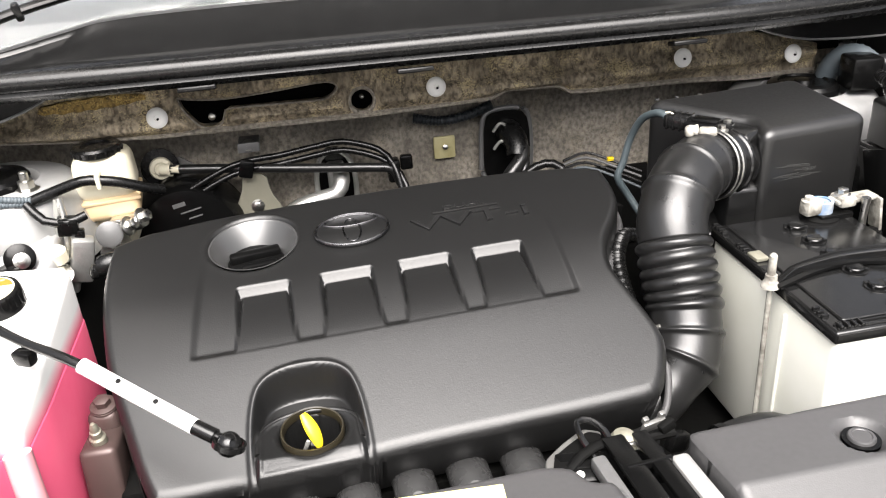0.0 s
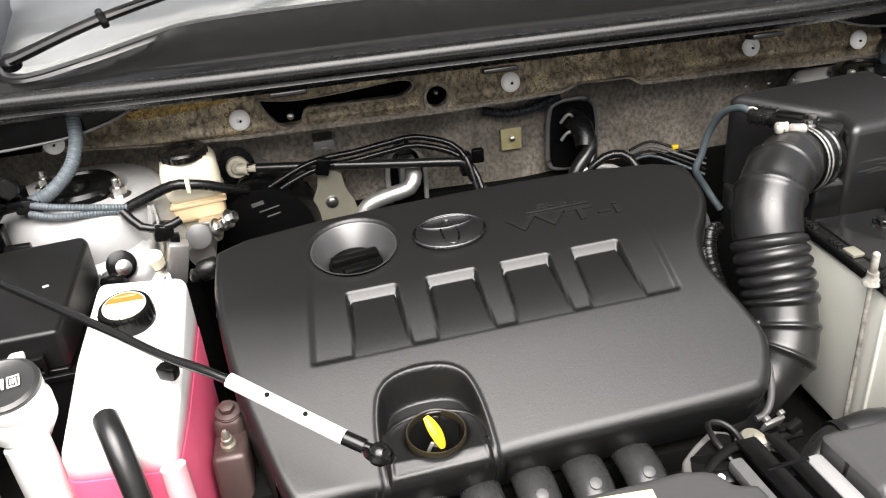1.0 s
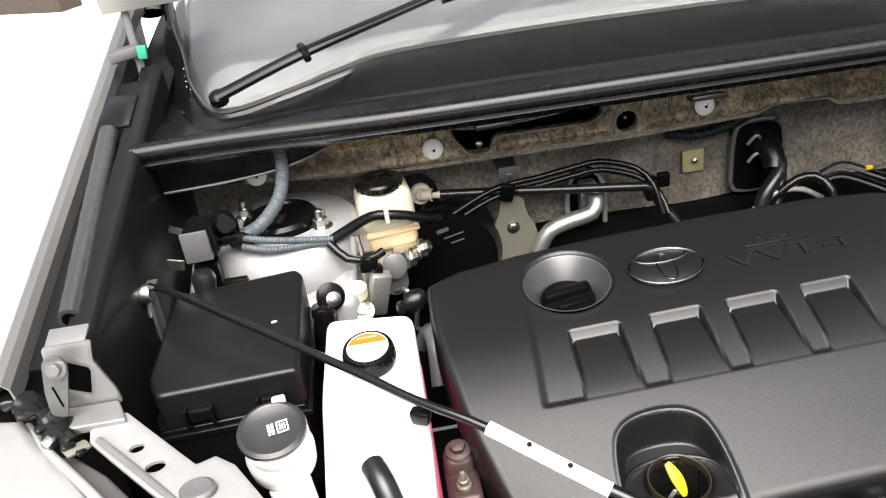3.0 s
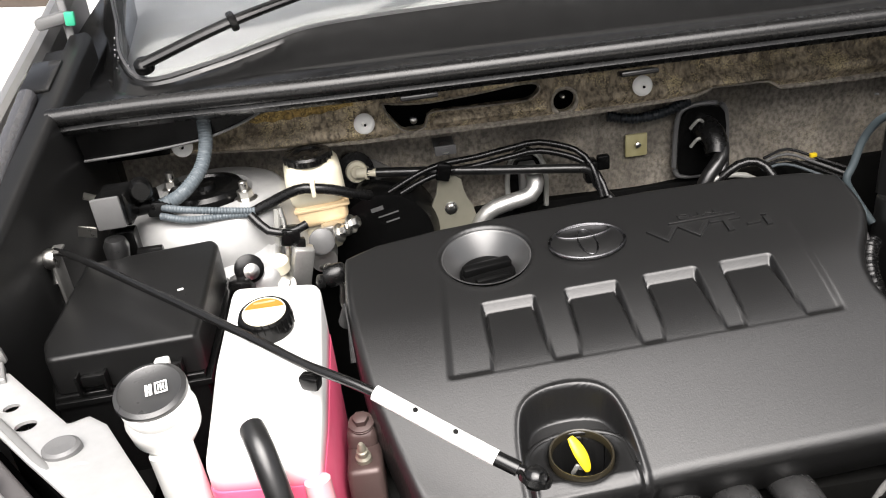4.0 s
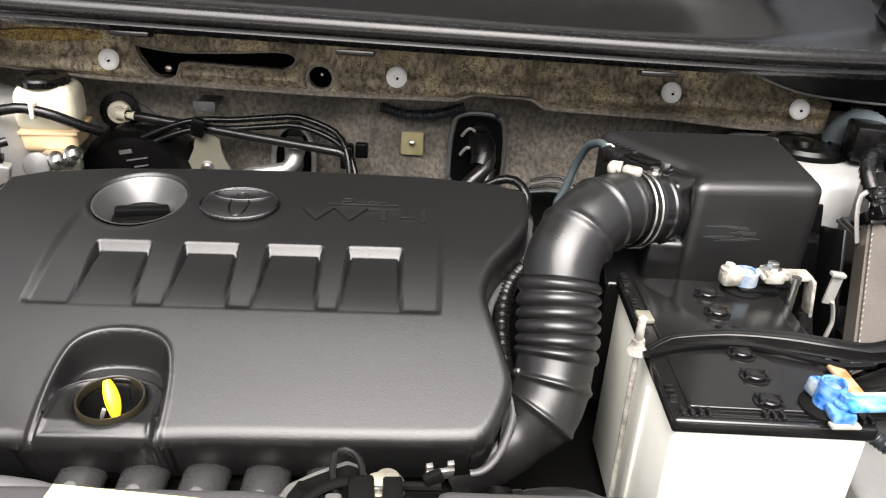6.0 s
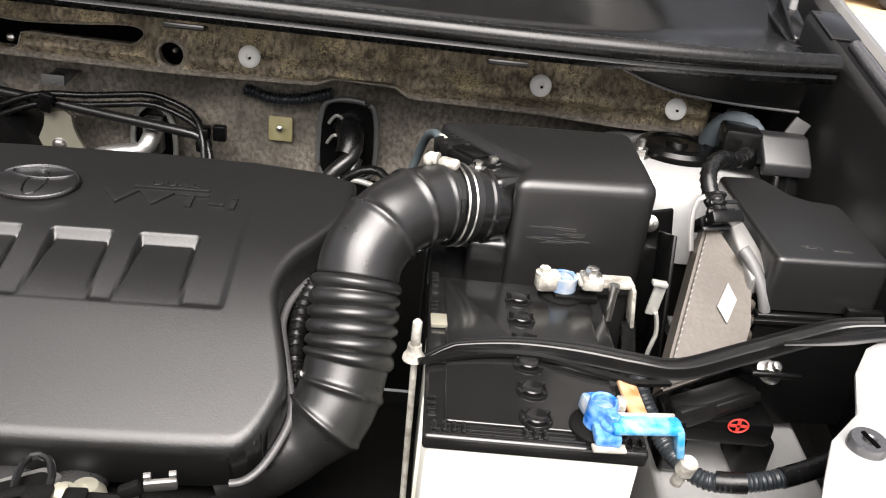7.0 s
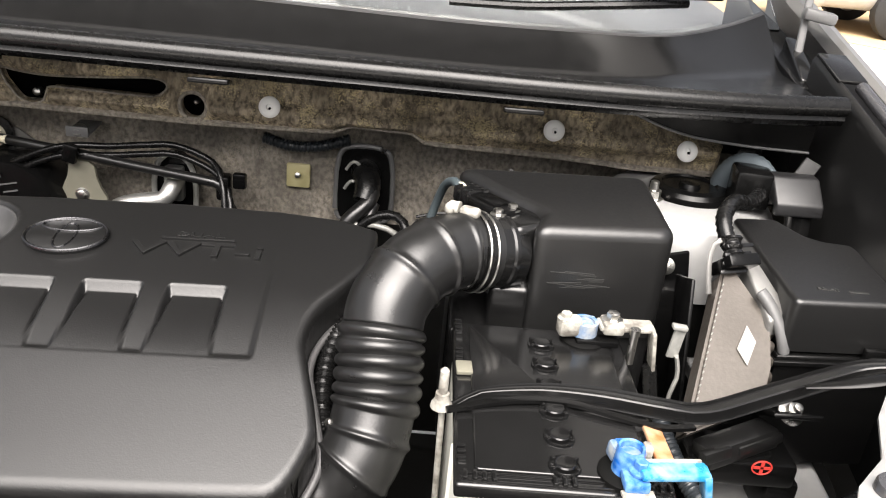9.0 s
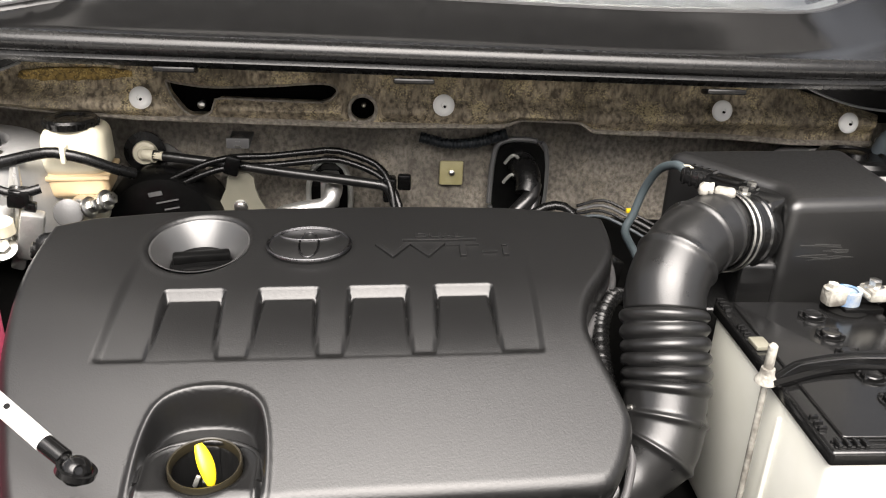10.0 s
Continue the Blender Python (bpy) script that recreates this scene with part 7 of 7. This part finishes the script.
part("pivot", bolt((0.046, -0.566, 0.866), (0, -0.3, 1), 0.006, 0.008), M_BEIGE, latch)
part("catch", merge(box((0.014, 0.007, 0.010), (0.084, -0.556, 0.866), (0, -20, 15), 0.002), tube([(0.03, -0.555, 0.855), (0.06, -0.557, 0.858), (0.09, -0.558, 0.860)], 0.0035, 8)), M_DARK, latch)
part("side_block", box((0.032, 0.075, 0.022), (0.012, -0.652, 0.861), (0, 0, 4), 0.004), M_SILVER, latch, "silver painted latch mount")
part("side_strip", box((0.016, 0.10, 0.018), (0.0805, -0.640, 0.860), (0, 0, 4), 0.004), M_SILVER, latch, "silver painted latch mount")
part("bar_joint", box((0.036, 0.004, 0.0065), (0.050, -0.600, 0.8725), (0, 0, 4), 0.001), M_BLACK, latch)
part("ball", lathe([(0.0, 0.013), (0.008, 0.011), (0.0125, 0.004), (0.013, 0.0), (0.012, -0.01)], (0.052, -0.548, 0.848), sides=24), M_BEIGE, latch, "greasy rounded latch knob")
part("castle", merge(merge(box((0.022, 0.004, 0.012), (0.090, -0.520, 0.838), (20, 0, 14), 0.001), box((0.005, 0.004, 0.006), (0.082, -0.522, 0.846), (20, 0, 14), 0.0005)), box((0.005, 0.004, 0.006), (0.098, -0.518, 0.846), (20, 0, 14), 0.0005)), M_BRACKET, latch, "small notched steel tab")
part("rivet", lathe([(0.004, 0), (0.003, 0.002)], (0.0, -0.592, 0.866), (0, -0.5, 1), 10), M_STEEL, latch)

lowhose = thing("radiator_hose", (0.16, -0.545, 0.74), "black rubber radiator hose", "hose")
part("hose", tube([(0.10, -0.56, 0.768), (0.115, -0.545, 0.798), (0.150, -0.530, 0.813), (0.200, -0.525, 0.814), (0.245, -0.53, 0.788)], 0.015, 14), M_HOSE, lowhose)
part("clamp", hoop([(0.0155, -0.004), (0.017, -0.004), (0.017, 0.004), (0.0155, 0.004)], (0.150, -0.530, 0.813), (1, 0.1, 0), 24), M_RUBBER, lowhose)

pipe2 = thing("front_bracket", (0.10, -0.47, 0.70), "small steel pipe clip below the cover", "bracket")
part("post", lathe([(0.012, 0), (0.012, 0.03), (0.008, 0.034), (0.008, 0.045)], (0.112, -0.475, 0.745), sides=20), M_BLACK, pipe2)
part("clip", box((0.022, 0.012, 0.02), (0.145, -0.462, 0.772), (0, 20, 20), 0.003), M_BLACK, pipe2)
part("base", box((0.16, 0.06, 0.08), (0.09, -0.48, 0.705), bevel=0.01), M_DARK, pipe2)

joint = thing("hose_joint", (-0.27, -0.565, 0.78), "white plastic pipe joint with a grey hose", "pipe joint")
part("joint_body", merge(tube([(-0.335, -0.572, 0.838), (-0.300, -0.570, 0.840), (-0.272, -0.567, 0.838)], lambda s: 0.0165 + 0.0018 * math.sin(s * 260), 20, 0.004), tube([(-0.292, -0.570, 0.850), (-0.262, -0.562, 0.842)], 0.0135, 18)), M_WHITE, joint)
part("hose", tube([(-0.266, -0.563, 0.842), (-0.235, -0.556, 0.836), (-0.200, -0.553, 0.830), (-0.170, -0.553, 0.820)], 0.0110, 16), M_GREY, joint, "grey rubber hose")
part("foot", box((0.03, 0.03, 0.08), (-0.29, -0.572, 0.795), bevel=0.006), M_DARK, joint)

plug = thing("bump_stop", (0.55, -0.513, 0.945), "grey rubber hood bump stop", "bump stop")
# black strip on the stop, painted shade of a slot
part("slot", box((0.003, 0.014, 0.001), (0.5342, -0.5488, 0.9612), (5, 0, 20), 0.0002), M_VOID, plug)
part("body", lathe([(0.0120, 0.0), (0.0122, 0.006), (0.0118, 0.014), (0.0108, 0.016), (0.0050, 0.016), (0.0040, 0.015), (0.0040, 0.008), (0.0, 0.008)], (0.534, -0.547, 0.945), (0, -0.1, 1), 32), M_SEAL, plug)
plug2 = thing("grommet_plug", (-0.597, -0.474, 0.945), "grey rubber plug in the support arm", "plug")
part("body", lathe([(0.0135, 0.0), (0.013, 0.005), (0.0105, 0.007), (0, 0.006)], (-0.595, -0.475, 0.950), (0, -0.1, 1), 28, squash=(1.1, 0.9)), M_GREY, plug2)

boss = thing("arm_boss", (-0.574, -0.502, 0.945), "pressed round boss with a hole in the support arm", "boss")
part("rim", hoop([(0.0070, 0.0), (0.0075, 0.0022), (0.0100, 0.0022), (0.0110, 0.0)], (-0.574, -0.502, 0.9590), (0, -0.1, 1), 24), M_SILVER, boss)
# black disc in the rim stands for the hole's shade
part("hole", lathe([(0.0072, 0.0), (0.0072, 0.0008)], (-0.574, -0.502, 0.9595), (0, -0.1, 1), 20), M_VOID, boss)

# ---- yard beyond ----
timber = thing("timber_beam", (-4.2, 9.0, 0), "long dark brown timber beam on the ground", "beam")
part("beam", box((5.0, 0.3, 0.5), (-5.6, 9.2, 0.25), (0, 0, -28), 0.01), M_WOOD, timber)
tagged(solo("sand_strip", prism([(3.5, 9.5), (4.3, 8.5), (5.3, 7.6), (6.6, 6.7), (9.5, 5.6), (16, 9), (14, 14), (4, 14)], 0.004, 0.012, 0.002), M_SAND, (6, 9, 0.004), "strip of ochre sand on the pale yard", "sand"), kind="structure")
far = thing("parked_car", (6.5, 9.3, 0), "pale parked car in the distance", "car")
part("body", box((4.4, 1.7, 0.62), (6.5, 9.35, 0.60), (0, 0, -4), 0.16, 4), M_SILVER, far)
part("bumper", box((0.5, 1.6, 0.30), (4.45, 9.45, 0.42), (0, 0, -4), 0.12, 3), M_SILVER, far, "pale bumper")
part("roof", box((2.5, 1.5, 0.55), (6.8, 9.35, 1.15), (0, 0, -4), 0.22, 4, 0.8), M_GLOSS, far, "dark glasshouse")
for x, y in ((5.45, 8.58), (7.95, 8.40), (5.55, 10.2), (8.05, 10.05)):
    wheel = part("wheel", lathe([(0.30, -0.1), (0.33, -0.08), (0.33, 0.08), (0.30, 0.1)], (x, y, 0.33), (0.07, 1, 0), 28), M_TYRE, far)
    part("rim", lathe([(0.20, 0), (0.19, 0.012), (0.08, 0.03), (0, 0.03)], (x - 0.007, y - 0.095, 0.33), (-0.07, -1, 0), 24), M_ALU, wheel, "alloy wheel rim")
